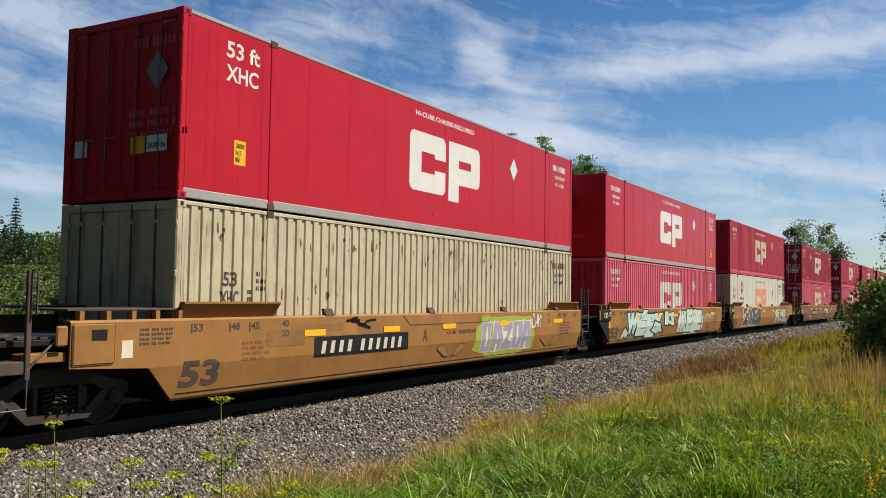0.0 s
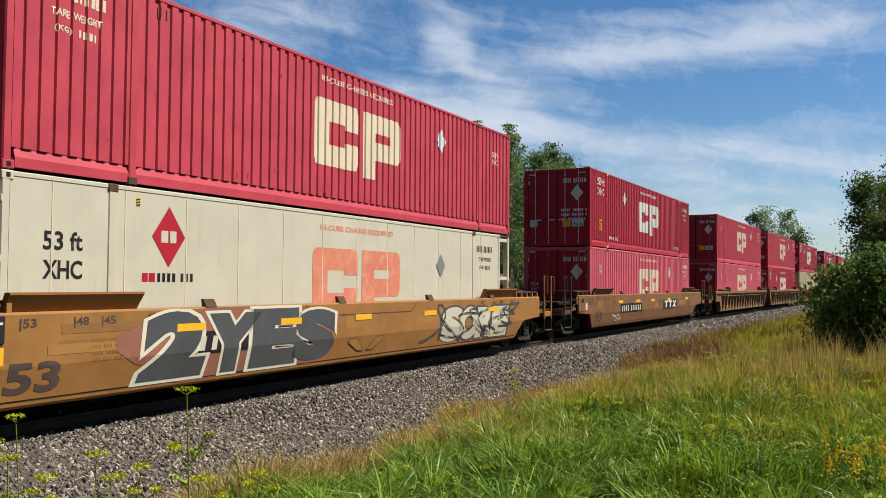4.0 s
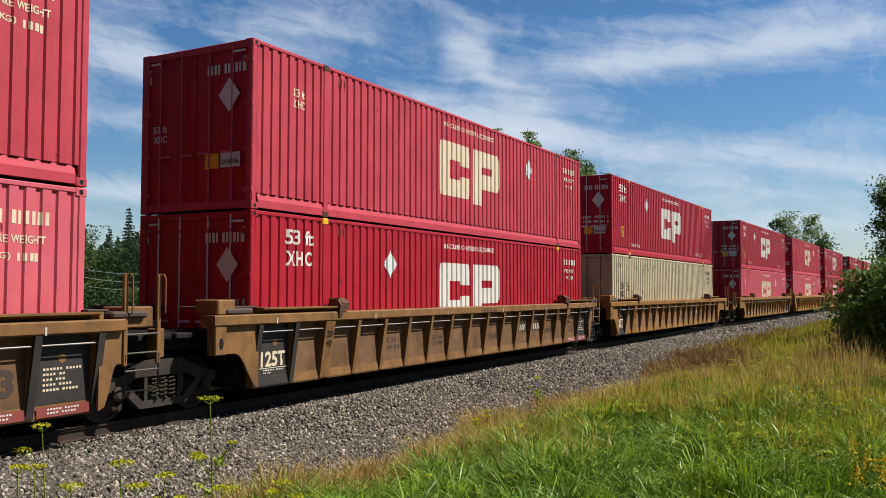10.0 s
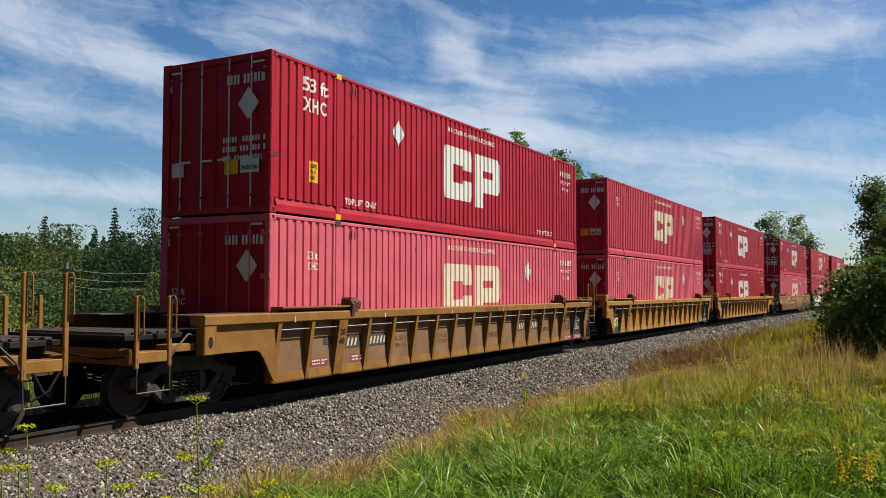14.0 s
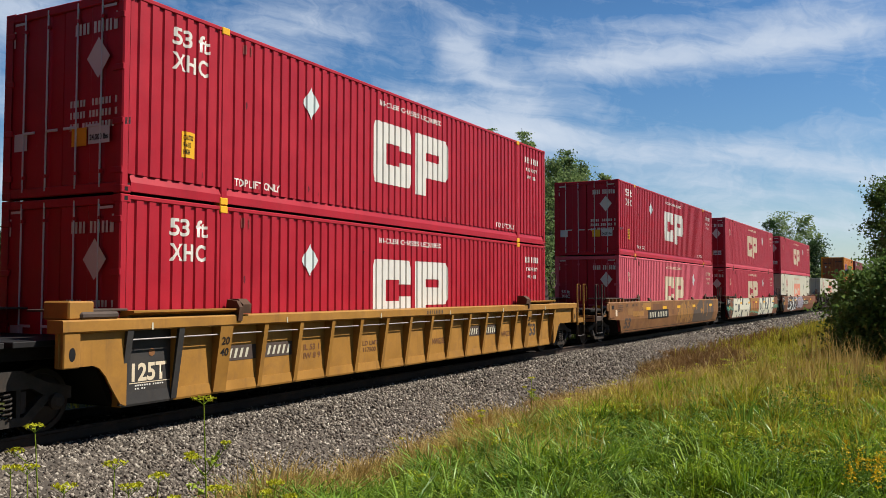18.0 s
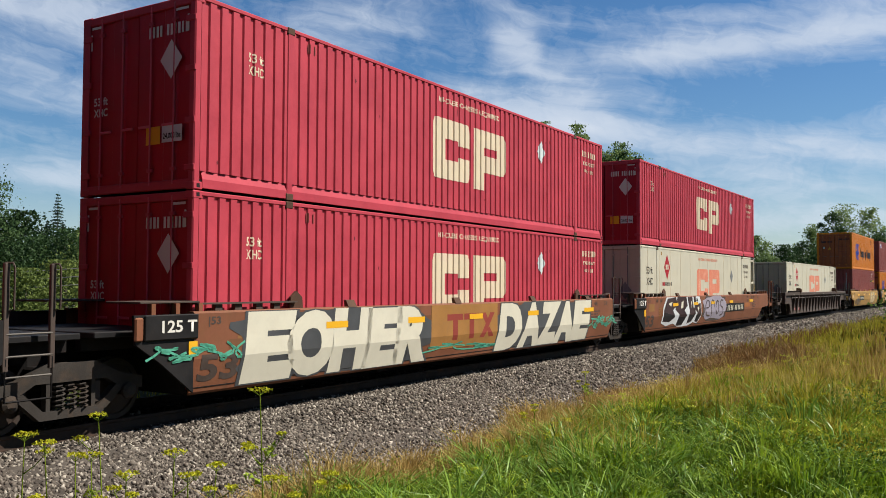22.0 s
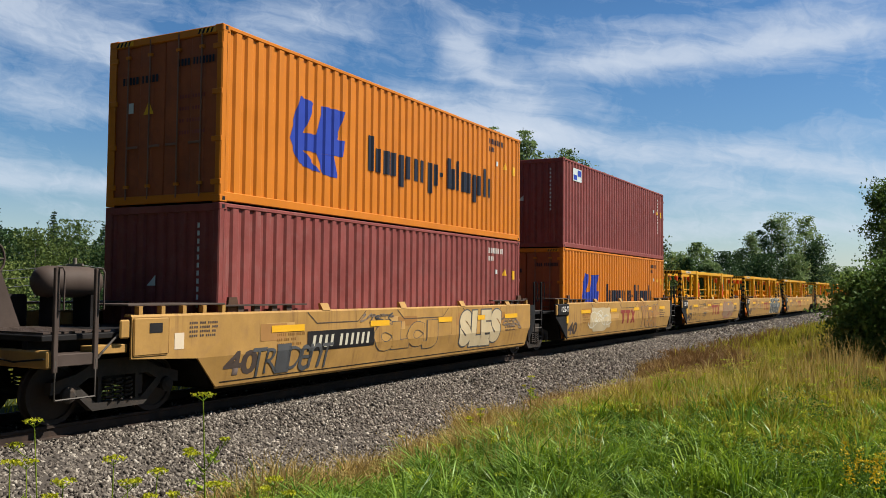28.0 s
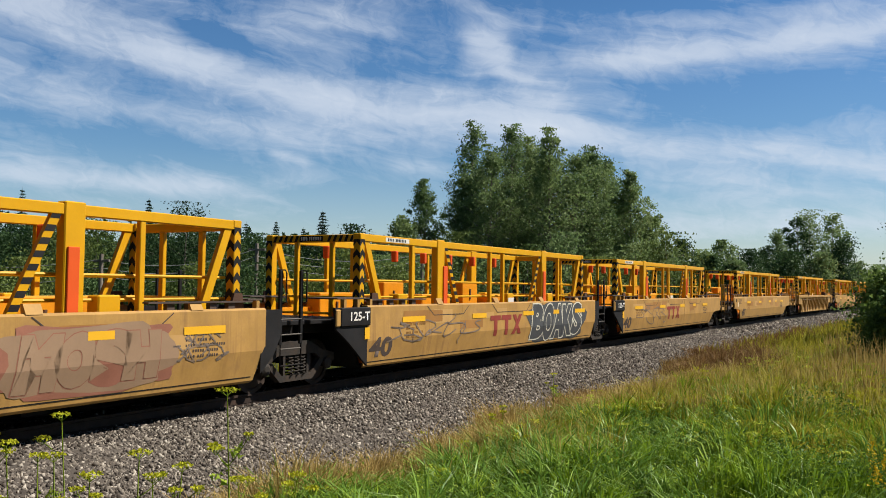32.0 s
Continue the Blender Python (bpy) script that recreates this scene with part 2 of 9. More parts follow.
RUST = (0.10, 0.042, 0.018)
MAT = {
    "mint": surface("sprayed_mint", (0.46, 0.56, 0.48), 0.5, vary=0.1),
    "cloud": surface("sprayed_white", (0.50, 0.40, 0.24), 0.55, vary=0.12, dirt=(0.5, 0.36, 0.2), dirt_amount=0.5),
    "haze": surface("faded_slate_spray", (0.17, 0.13, 0.10), 0.6, vary=0.2, dirt=(0.3, 0.18, 0.08), dirt_amount=0.6),
    "plum": surface("sprayed_plum_black", (0.040, 0.020, 0.020), 0.5, vary=0.3),
    "stain": surface("rust_stain", (0.18, 0.075, 0.028), 0.85, vary=0.35, scale=6),
    "scuff": surface("dark_scuff", (0.12, 0.012, 0.018), 0.7, vary=0.3, scale=6),
    "gloss": surface("glossy_red_paint", (0.42, 0.0084, 0.0168), 0.32, vary=0.08, dirt=(0.25, 0.02, 0.03), dirt_amount=0.2, streak=0.1),
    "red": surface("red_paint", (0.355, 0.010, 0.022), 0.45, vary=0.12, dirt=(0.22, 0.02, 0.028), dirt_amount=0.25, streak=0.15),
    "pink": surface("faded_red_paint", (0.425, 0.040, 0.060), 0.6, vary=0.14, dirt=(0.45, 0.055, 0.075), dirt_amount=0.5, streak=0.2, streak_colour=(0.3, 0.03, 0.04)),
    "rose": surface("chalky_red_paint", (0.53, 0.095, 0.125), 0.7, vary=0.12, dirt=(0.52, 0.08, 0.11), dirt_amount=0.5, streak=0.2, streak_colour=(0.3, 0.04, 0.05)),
    "beige": surface("beige_paint", (0.46, 0.395, 0.255), 0.6, vary=0.1, dirt=(0.22, 0.13, 0.06), dirt_amount=0.2, streak=0.95, streak_colour=(0.10, 0.045, 0.02)),
    "cream": surface("cream_paint", (0.49, 0.455, 0.35), 0.5, vary=0.06, dirt=(0.5, 0.44, 0.32), dirt_amount=0.3, streak=0.3, streak_colour=(0.3, 0.22, 0.14)),
    "white": surface("white_lettering", (0.62, 0.59, 0.53), 0.5, vary=0.05, dirt=(0.6, 0.5, 0.45), dirt_amount=0.3),
    "oldwhite": surface("yellowed_lettering", (0.64, 0.53, 0.37), 0.6, vary=0.06, dirt=(0.6, 0.4, 0.35), dirt_amount=0.4),
    "orange": surface("orange_paint", (0.56, 0.172, 0.010), 0.45, vary=0.07, dirt=(0.5, 0.15, 0.02), dirt_amount=0.3, streak=0.2),
    "maroon": surface("maroon_paint", (0.225, 0.052, 0.043), 0.6, vary=0.16, dirt=(0.24, 0.10, 0.085), dirt_amount=0.5, streak=0.35, streak_colour=(0.30, 0.16, 0.14)),
    "tan": surface("tan_car_paint", (0.272, 0.124, 0.030), 0.62, vary=0.14, dirt=(0.30, 0.15, 0.06), dirt_amount=0.5, streak=0.45, streak_colour=(0.2, 0.1, 0.05)),
    "brown": surface("weathered_brown_paint", (0.1848, 0.0798, 0.0294), 0.68, vary=0.16, dirt=(0.13, 0.065, 0.03), dirt_amount=0.55, streak=0.45, streak_colour=(0.09, 0.05, 0.03)),
    "ochre": surface("ochre_paint", (0.235, 0.108, 0.020), 0.65, vary=0.2, dirt=(0.11, 0.055, 0.022), dirt_amount=0.6, streak=0.5),
    "buff": surface("buff_car_paint", (0.385, 0.215, 0.058), 0.62, vary=0.16, dirt=(0.27, 0.15, 0.06), dirt_amount=0.5, streak=0.75, streak_colour=(0.17, 0.085, 0.035)),
    "rusty": surface("rusty_brown_paint", (0.19, 0.068, 0.032), 0.68, vary=0.18, dirt=(0.16, 0.07, 0.03), dirt_amount=0.6, streak=0.5, streak_colour=(0.09, 0.05, 0.03)),
    "dull": surface("sprayed_dull_pink", (0.26, 0.105, 0.065), 0.6, vary=0.15),
    "bone": surface("sprayed_bone", (0.60, 0.56, 0.44), 0.5, vary=0.05, dirt=(0.5, 0.45, 0.36), dirt_amount=0.3),
    "chrome": surface("sprayed_silver", (0.58, 0.60, 0.60), 0.4, vary=0.08),
    "slate": surface("sprayed_slate", (0.066, 0.068, 0.070), 0.5, vary=0.15),
    "lilac": surface("sprayed_lilac", (0.30, 0.265, 0.315), 0.5, vary=0.08),
    "chartreuse": surface("sprayed_chartreuse", (0.30, 0.33, 0.05), 0.5, vary=0.08),
    "brick": surface("faded_red_mark", (0.24, 0.042, 0.028), 0.6, vary=0.1),
    "teal": surface("sprayed_teal", (0.09, 0.36, 0.24), 0.5, vary=0.08),
    "putty": surface("sprayed_putty", (0.275, 0.175, 0.105), 0.6, vary=0.1),
    "soot": surface("soot_brown_paint", (0.07, 0.049, 0.0385), 0.7, vary=0.2, dirt=(0.05, 0.035, 0.03), dirt_amount=0.5, streak=0.3),
    "black": surface("black_paint", (0.012, 0.011, 0.011), 0.6, vary=0.25, dirt=(0.035, 0.025, 0.02), dirt_amount=0.3, spec=0.15),
    "grime": surface("grimy_steel", (0.011, 0.0095, 0.009), 0.8, vary=0.3, dirt=(0.028, 0.014, 0.009), dirt_amount=0.35, bump=0.3, spec=0.1),
    "rust": surface("rusty_steel", (0.085, 0.042, 0.024), 0.8, vary=0.25, dirt=(0.05, 0.03, 0.02), dirt_amount=0.5, bump=0.3),
    "wheel": surface("dark_wheel_steel", (0.030, 0.020, 0.015), 0.7, vary=0.3, dirt=(0.07, 0.035, 0.02), dirt_amount=0.35, spec=0.3),
    "rail": surface("rail_steel", (0.032, 0.020, 0.014), 0.7, vary=0.3, dirt=(0.10, 0.05, 0.028), dirt_amount=0.5),
    "rung": surface("worn_dark_rung", (0.10, 0.085, 0.07), 0.6, vary=0.3),
    "tan2": surface("tan_touch_up", (0.31, 0.147, 0.038), 0.6, vary=0.12, dirt=(0.25, 0.13, 0.05), dirt_amount=0.5),
    "tan3": surface("faded_tan_patch", (0.235, 0.113, 0.034), 0.65, vary=0.15, dirt=(0.2, 0.1, 0.04), dirt_amount=0.5),
    "brown2": surface("dark_brown_patch", (0.15, 0.065, 0.028), 0.68, vary=0.15, dirt=(0.1, 0.05, 0.02), dirt_amount=0.5),
    "rusty2": surface("orange_rust_patch", (0.29, 0.10, 0.03), 0.7, vary=0.2, dirt=(0.14, 0.06, 0.02), dirt_amount=0.6),
    "buff2": surface("pale_buff_patch", (0.46, 0.27, 0.09), 0.6, vary=0.1, dirt=(0.4, 0.22, 0.1), dirt_amount=0.4),
    "buff3": surface("brown_buff_patch", (0.33, 0.165, 0.05), 0.62, vary=0.14, dirt=(0.3, 0.15, 0.06), dirt_amount=0.4),
    "steel": surface("worn_steel", (0.45, 0.42, 0.40), 0.35, metal=1.0, vary=0.1),
    "umber": surface("dirty_umber_paint", (0.200, 0.098, 0.032), 0.7, vary=0.25, dirt=(0.085, 0.045, 0.020), dirt_amount=0.75, streak=0.5, streak_colour=(0.04, 0.025, 0.015)),
    "clay": surface("dirty_clay_brown_paint", (0.195, 0.084, 0.030), 0.68, vary=0.18, dirt=(0.30, 0.16, 0.05), dirt_amount=0.5, streak=0.5, streak_colour=(0.10, 0.055, 0.025)),
    "amber": surface("amber_paint", (0.62, 0.235, 0.004), 0.5, vary=0.08, dirt=(0.4, 0.14, 0.01), dirt_amount=0.35),
    "yellow": surface("yellow_paint", (0.60, 0.30, 0.002), 0.45, vary=0.08, dirt=(0.5, 0.25, 0.02), dirt_amount=0.25, streak=0.15),
    "sign": surface("yellow_sticker", (0.72, 0.38, 0.02), 0.4, vary=0.05),
    "vermilion": surface("orange_red_paint", (0.63, 0.084, 0.0126), 0.45, vary=0.06),
    "blue": surface("blue_emblem_paint", (0.022, 0.05, 0.33), 0.5, vary=0.08),
    "navy": surface("dark_lettering", (0.015, 0.018, 0.03), 0.5, vary=0.1),
    "coral": surface("coral_lettering", (0.5712, 0.1848, 0.1092), 0.55, vary=0.06, dirt=(0.75, 0.45, 0.33), dirt_amount=0.4),
    # dusty recessed sheets, with the shade of the recess mixed into their tone
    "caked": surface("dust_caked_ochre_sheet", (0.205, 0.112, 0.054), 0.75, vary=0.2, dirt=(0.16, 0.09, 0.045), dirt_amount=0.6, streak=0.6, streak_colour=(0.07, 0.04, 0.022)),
    "crusted_shade": surface("dust_caked_umber_sheet", (0.155, 0.080, 0.036), 0.75, vary=0.25, dirt=(0.06, 0.034, 0.018), dirt_amount=0.75, streak=0.6, streak_colour=(0.05, 0.03, 0.018)),
    "smoke": surface("sprayed_smoke_brown", (0.085, 0.058, 0.043), 0.6, vary=0.25, dirt=(0.13, 0.08, 0.05), dirt_amount=0.5, streak=0.5, streak_colour=(0.2, 0.12, 0.06)),
    "charcoal": surface("dusty_black_paint", (0.034, 0.031, 0.029), 0.65, vary=0.2, dirt=(0.07, 0.055, 0.04), dirt_amount=0.4, spec=0.2),
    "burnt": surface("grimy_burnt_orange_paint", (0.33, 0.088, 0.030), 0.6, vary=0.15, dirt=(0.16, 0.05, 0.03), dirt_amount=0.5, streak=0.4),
    "golden": surface("worn_golden_ochre_paint", (0.315, 0.150, 0.026), 0.62, vary=0.16, dirt=(0.19, 0.095, 0.032), dirt_amount=0.5, streak=0.4, streak_colour=(0.10, 0.055, 0.025)),
    "bare": surface("dull_galvanised_steel", (0.30, 0.27, 0.25), 0.5, metal=0.2, vary=0.2, dirt=(0.16, 0.10, 0.07), dirt_amount=0.4),
    "dusty": surface("dusty_cast_steel", (0.036, 0.030, 0.025), 0.8, vary=0.3, dirt=(0.085, 0.052, 0.032), dirt_amount=0.5, bump=0.3, spec=0.15),
    "grey": surface("grey_paint", (0.18, 0.186, 0.186), 0.5, vary=0.1, dirt=(0.15, 0.13, 0.12)),
    "placard": surface("silver_placard", (0.55, 0.60, 0.58), 0.4, vary=0.06),
    "silver": surface("aluminium_rail", (0.372, 0.348, 0.312), 0.4, metal=0.3, vary=0.1, dirt=(0.3, 0.25, 0.2)),
}


# ---- building helpers ----
class Shape:
    """A mesh in the making."""

    def __init__(self):
        self.v, self.f = [], []

    def add(self, verts, faces):
        n = len(self.v)
        self.v.extend([tuple(a) for a in verts])
        self.f.extend([tuple(i + n for i in f) for f in faces])
        return self

    def box(self, x0, x1, y0, y1, z0, z1, c=0.0):
        if c <= 0:
            v = [(x, y, z) for z in (z0, z1) for y in (y0, y1) for x in (x0, x1)]
            return self.add(v, [(0, 2, 3, 1), (4, 5, 7, 6), (0, 1, 5, 4), (2, 6, 7, 3), (0, 4, 6, 2), (1, 3, 7, 5)])
        # chamfered along all edges: three vertices a corner
        v, ids = [], {}
        for i in (0, 1):
            for j in (0, 1):
                for k in (0, 1):
                    X, Y, Z = (x0, x1)[i], (y0, y1)[j], (z0, z1)[k]
                    a, b, d = (c, -c)[i], (c, -c)[j], (c, -c)[k]
                    for axis, q in enumerate(((X, Y + b, Z + d), (X + a, Y, Z + d), (X + a, Y + b, Z))):
                        ids[i, j, k, axis] = len(v)
                        v.append(q)
        f = []

        def quad(a, b, d, e, flip):
            f.append((a, b, d, e) if not flip else (e, d, b, a))
        for s in (0, 1):
            quad(ids[s, 0, 0, 0], ids[s, 1, 0, 0], ids[s, 1, 1, 0], ids[s, 0, 1, 0], s == 0)
            quad(ids[0, s, 0, 1], ids[1, s, 0, 1], ids[1, s, 1, 1], ids[0, s, 1, 1], s == 1)
            quad(ids[0, 0, s, 2], ids[1, 0, s, 2], ids[1, 1, s, 2], ids[0, 1, s, 2], s == 0)
        for a in (0, 1):
            for b in (0, 1):
                e = a == b
                quad(ids[a, b, 0, 0], ids[a, b, 0, 1], ids[a, b, 1, 1], ids[a, b, 1, 0], not e)
                quad(ids[a, 0, b, 0], ids[a, 0, b, 2], ids[a, 1, b, 2], ids[a, 1, b, 0], e)
                quad(ids[0, a, b, 1], ids[0, a, b, 2], ids[1, a, b, 2], ids[1, a, b, 1], not e)
                for d in (0, 1):
                    t = (ids[a, b, d, 0], ids[a, b, d, 1], ids[a, b, d, 2])
                    f.append(t if (a + b + d) % 2 else t[::-1])
        return self.add(v, f)

    def prism(self, poly, axis, a, b):
        """A closed outline pushed along an axis from a to b. For axis x the outline is (y, z), for y (x, z), for z (x, y)."""
        def place(q, d):
            return {"x": (d, q[0], q[1]), "y": (q[0], d, q[1]), "z": (q[0], q[1], d)}[axis]
        n = len(poly)
        v = [place(q, a) for q in poly] + [place(q, b) for q in poly]
        f = [tuple(range(n))[::-1], tuple(range(n, 2 * n))]
        f += [(i, (i + 1) % n, n + (i + 1) % n, n + i) for i in range(n)]
        return self.add(v, f)

    def tube(self, points, r, n=8, closed=False):
        """A round bar along points."""
        pts = [Vector(q) for q in points]
        rings, v, f = [], [], []
        for i, q in enumerate(pts):
            a = pts[max(i - 1, 0)] if not closed else pts[i - 1]
            b = pts[min(i + 1, len(pts) - 1)] if not closed else pts[(i + 1) % len(pts)]
            t = (b - a).normalized()
            u = t.cross((0, 0, 1)) if abs(t.z) < 0.9 else t.cross((1, 0, 0))
            u.normalize()
            w = t.cross(u)
            rr = r[i] if isinstance(r, (list, tuple)) else r
            rings.append([len(v) + k for k in range(n)])
            v += [q + (u * math.cos(2 * math.pi * k / n) + w * math.sin(2 * math.pi * k / n)) * rr for k in range(n)]
        pairs = list(zip(rings, rings[1:])) + ([(rings[-1], rings[0])] if closed else [])
        for a, b in pairs:
            f += [(a[k], a[(k + 1) % n], b[(k + 1) % n], b[k]) for k in range(n)]
        if not closed:
            f += [tuple(rings[0])[::-1], tuple(rings[-1])]
        return self.add(v, f)

    def lathe(self, profile, axis, n=20, centre=(0, 0, 0)):
        """A closed (radius, along) outline turned about an axis through centre."""
        m, v, f = len(profile), [], []
        for k in range(n):
            a = 2 * math.pi * k / n
            for r, d in profile:
                c, s = r * math.cos(a), r * math.sin(a)
                q = {"x": (d, c, s), "y": (s, d, c), "z": (c, s, d)}[axis]
                v.append((q[0] + centre[0], q[1] + centre[1], q[2] + centre[2]))
        for k in range(n):
            for i in range(m):
                f.append((k * m + i, k * m + (i + 1) % m, ((k + 1) % n) * m + (i + 1) % m, ((k + 1) % n) * m + i))
        return self.add(v, f)

    def mesh(self, name, mat):
        me = bpy.data.meshes.new(name)
        me.from_pydata(self.v, [], self.f)
        bm = bmesh.new()
        bm.from_mesh(me)
        bmesh.ops.recalc_face_normals(bm, faces=bm.faces)
        bm.to_mesh(me)
        bm.free()
        me.materials.append(mat)
        return me


def mat_of(m):
    return MAT[m] if isinstance(m, str) else m


def part(name, shape, material, parent, label=""):
    """One mesh object under a thing or a part."""
    me = shape if isinstance(shape, bpy.types.Mesh) else shape.mesh(name, mat_of(material))
    ob = new(name, me)
    ob.parent = parent
    if label:
        ob["label"] = label
    if name in ("stencil_mark", "notice", "lettering"):
        tagged(ob, kind="stuff")
    return ob


def thing(name, label, category, group="", kind="", data=None):
    return tagged(new(name, data), label, category, group, kind)


def smooth(ob, angle=40):
    me = ob.data
    me.polygons.foreach_set("use_smooth", [True] * len(me.polygons))
    me.set_sharp_from_angle(angle=radians(angle))
    return ob


# ---- the line of the track: straight here, bending gently to the right further on ----
def track_x(y):
    if y > 100:
        return track_x(100) + 0.0551 * (y - 100)
    if y < -12:
        return track_x(-12) - 0.0166 * (y + 12)
    return -10.83 + 0.6477e-3 * y * y - 0.248e-5 * y ** 3


def on_track(y, z=0.0):
    slope = (track_x(y + 0.5) - track_x(y - 0.5))
    return pose(track_x(y), y, z, 0, 0, -math.degrees(math.atan(slope)))


def travel(t):
    return 10.142 * t + 0.0188 * t * t - 0.000149 * t ** 3


# ---- ground ----
def ground_z(x, y):
    """Height of the ground: a ditch beside the ballast that rises to where the camera stands."""
    o = x - track_x(y)
    if o > 0:
        f = min(max((o - 3.0) / 7.0, 0.0), 1.0)
        z = -0.78 + 0.75 * f * f * (3 - 2 * f)
        if o > 14:
            z += min((o - 14) * 0.03, 0.6)
    else:
        f = min(max((-o - 3.0) / 6.0, 0.0), 1.0)
        z = -0.78 + 0.15 * f
    z += 0.10 * noise.noise((x * 0.25, y * 0.25, 1.0)) + 0.03 * noise.noise((x * 1.1, y * 1.1, 4.0))
    far = math.hypot(x, y)
    if far > 60:
        z += (far - 60) * 0.004
    return z


def meadow_material():
    m = bpy.data.materials.new("meadow_soil")
    m.use_nodes = True
    tree = m.node_tree
    bsdf = tree.nodes["Principled BSDF"]
    co = tree.nodes.new("ShaderNodeTexCoord")
    v = co.outputs["Object"]
    a = noise_node(tree, v, 0.35, 5, 0.6)
    b = noise_node(tree, v, 3.0, 6, 0.7)
    # low tones: the shade under the grass blades is put into the ground colour
    c = mix_colour(tree, ramp(tree, a, [(0.35, 0.0), (0.65, 1.0)]), (0.030, 0.050, 0.010), (0.065, 0.060, 0.016))
    c = mix_colour(tree, ramp(tree, b, [(0.4, 0.0), (0.7, 1.0)]), c, (0.020, 0.022, 0.008))
    wire(tree, c, bsdf.inputs["Base Color"])
    bsdf.inputs["Roughness"].default_value = 0.95
    bsdf.inputs["Specular IOR Level"].default_value = 0.1
    return m


def stone_material():
    m = bpy.data.materials.new("ballast_stone")
    m.use_nodes = True
    tree = m.node_tree
    bsdf = tree.nodes["Principled BSDF"]
    geo = tree.nodes.new("ShaderNodeNewGeometry")
    co = tree.nodes.new("ShaderNodeTexCoord")
    isl = geo.outputs["Random Per Island"]
    c = ramp(tree, isl, [(0.0, (0.026, 0.021, 0.017)), (0.45, (0.125, 0.104, 0.084)), (0.85, (0.250, 0.216, 0.176)), (1.0, (0.45, 0.40, 0.33))])
    n = noise_node(tree, co.outputs["Object"], 25, 4, 0.6)
    c = mix_colour(tree, ramp(tree, n, [(0.4, 0.0), (0.8, 0.5)]), c, (0.065, 0.053, 0.045))
    wire(tree, c, bsdf.inputs["Base Color"])
    bsdf.inputs["Roughness"].default_value = 0.9
    bsdf.inputs["Specular IOR Level"].default_value = 0.2
    return m


STONE = stone_material()
BED = surface("packed_ballast", (0.075, 0.062, 0.050), 0.9, vary=0.35, scale=3, dirt=(0.03, 0.026, 0.022), dirt_amount=0.6, bump=1.0, bump_scale=28, grain=22)


def build_ground():
    xs = sorted(set([-900, -500, -300, -200, -150, -110, -85, -65, -50, -40, -32, -26] + [-22 + 0.8 * i for i in range(46)] + [18, 24, 32, 45, 65, 100, 160, 260, 500, 900]))
    ys = sorted(set([-600, -300, -150, -80, -45, -25, -14] + [-8 + 0.9 * i for i in range(70)] + [58, 62, 68, 75, 84, 95, 110, 130, 160, 200, 260, 340, 450, 650, 1000, 1600]))
    s = Shape()
    v = [(x + (track_x(y) + 10.83 if -60 < x < 60 else 0), y, 0) for y in ys for x in xs]
    v = [(x, y, ground_z(x, y)) for x, y, _ in v]
    w = len(xs)
    s.add(v, [(j * w + i, j * w + i + 1, (j + 1) * w + i + 1, (j + 1) * w + i) for j in range(len(ys) - 1) for i in range(w - 1)])
    ob = thing("ground", "uneven meadow ground beside the railway line", "ground", kind="structure", data=s.mesh("ground", meadow_material()))
    smooth(ob, 80)
    # the ballast bed, a long low bank under the track
    s = Shape()
    prof = [(-3.6, -0.95), (-2.9, -0.62), (-1.75, -0.19), (-0.9, -0.2), (0.9, -0.2), (1.75, -0.19), (2.9, -0.62), (3.6, -0.95)]
    ys = [-60 + 3 * i for i in range(60)] + [125 + 10 * i for i in range(20)]
    v = [(track_x(y) + o + 0.05 * noise.noise((o, y * 0.6, 2)), y, z + 0.03 * noise.noise((o * 2, y * 0.8, 7))) for y in ys for o, z in prof]
    w = len(prof)
    s.add(v, [(j * w + i, j * w + i + 1, (j + 1) * w + i + 1, (j + 1) * w + i) for j in range(len(ys) - 1) for i in range(w - 1)])
    bed = thing("ballast_bed", "bank of crushed grey stone under the track", "ballast", kind="structure", data=s.mesh("ballast_bed", BED))
    return ob, bed


def build_track():
    track = thing("railway_track", "steel rails on wooden sleepers in grey ballast", "railway track", kind="structure")
    head = [(-0.036, 0), (0.036, 0), (0.036, -0.035), (0.01, -0.05), (0.01, -0.15), (0.07, -0.165), (0.07, -0.175), (-0.07, -0.175), (-0.07, -0.165), (-0.01, -0.15), (-0.01, -0.05), (-0.036, -0.035)]
    for side in (-1, 1):
        s = Shape()
        ys = [-60 + 4 * i for i in range(45)] + [124 + 12 * i for i in range(14)]
        n = len(head)
        v = [(track_x(y) + side * 0.755 + a, y, b) for y in ys for a, b in head]
        s.add(v, [(j * n + i, j * n + (i + 1) % n, (j + 1) * n + (i + 1) % n, (j + 1) * n + i) for j in range(len(ys) - 1) for i in range(n)])
        part("rail", s, "rail", track, "rusty steel rail with a worn running surface")
    me = Shape().box(-1.3, 1.3, -0.115, 0.115, -0.36, -0.172, 0.012).mesh("sleeper", surface("creosoted_wood", (0.04, 0.03, 0.023), 0.85, vary=0.25, dirt=(0.09, 0.075, 0.06), dirt_amount=0.5, bump=0.5, per_object=0.4))
    y = -6.0
    while y < 60:
        ob = part("sleeper", me, None, track)
        ob.matrix_basis = on_track(y, 0.012 * noise.noise((y, 3, 3)))
        y += 0.52
    return track


build_ground()
build_track()


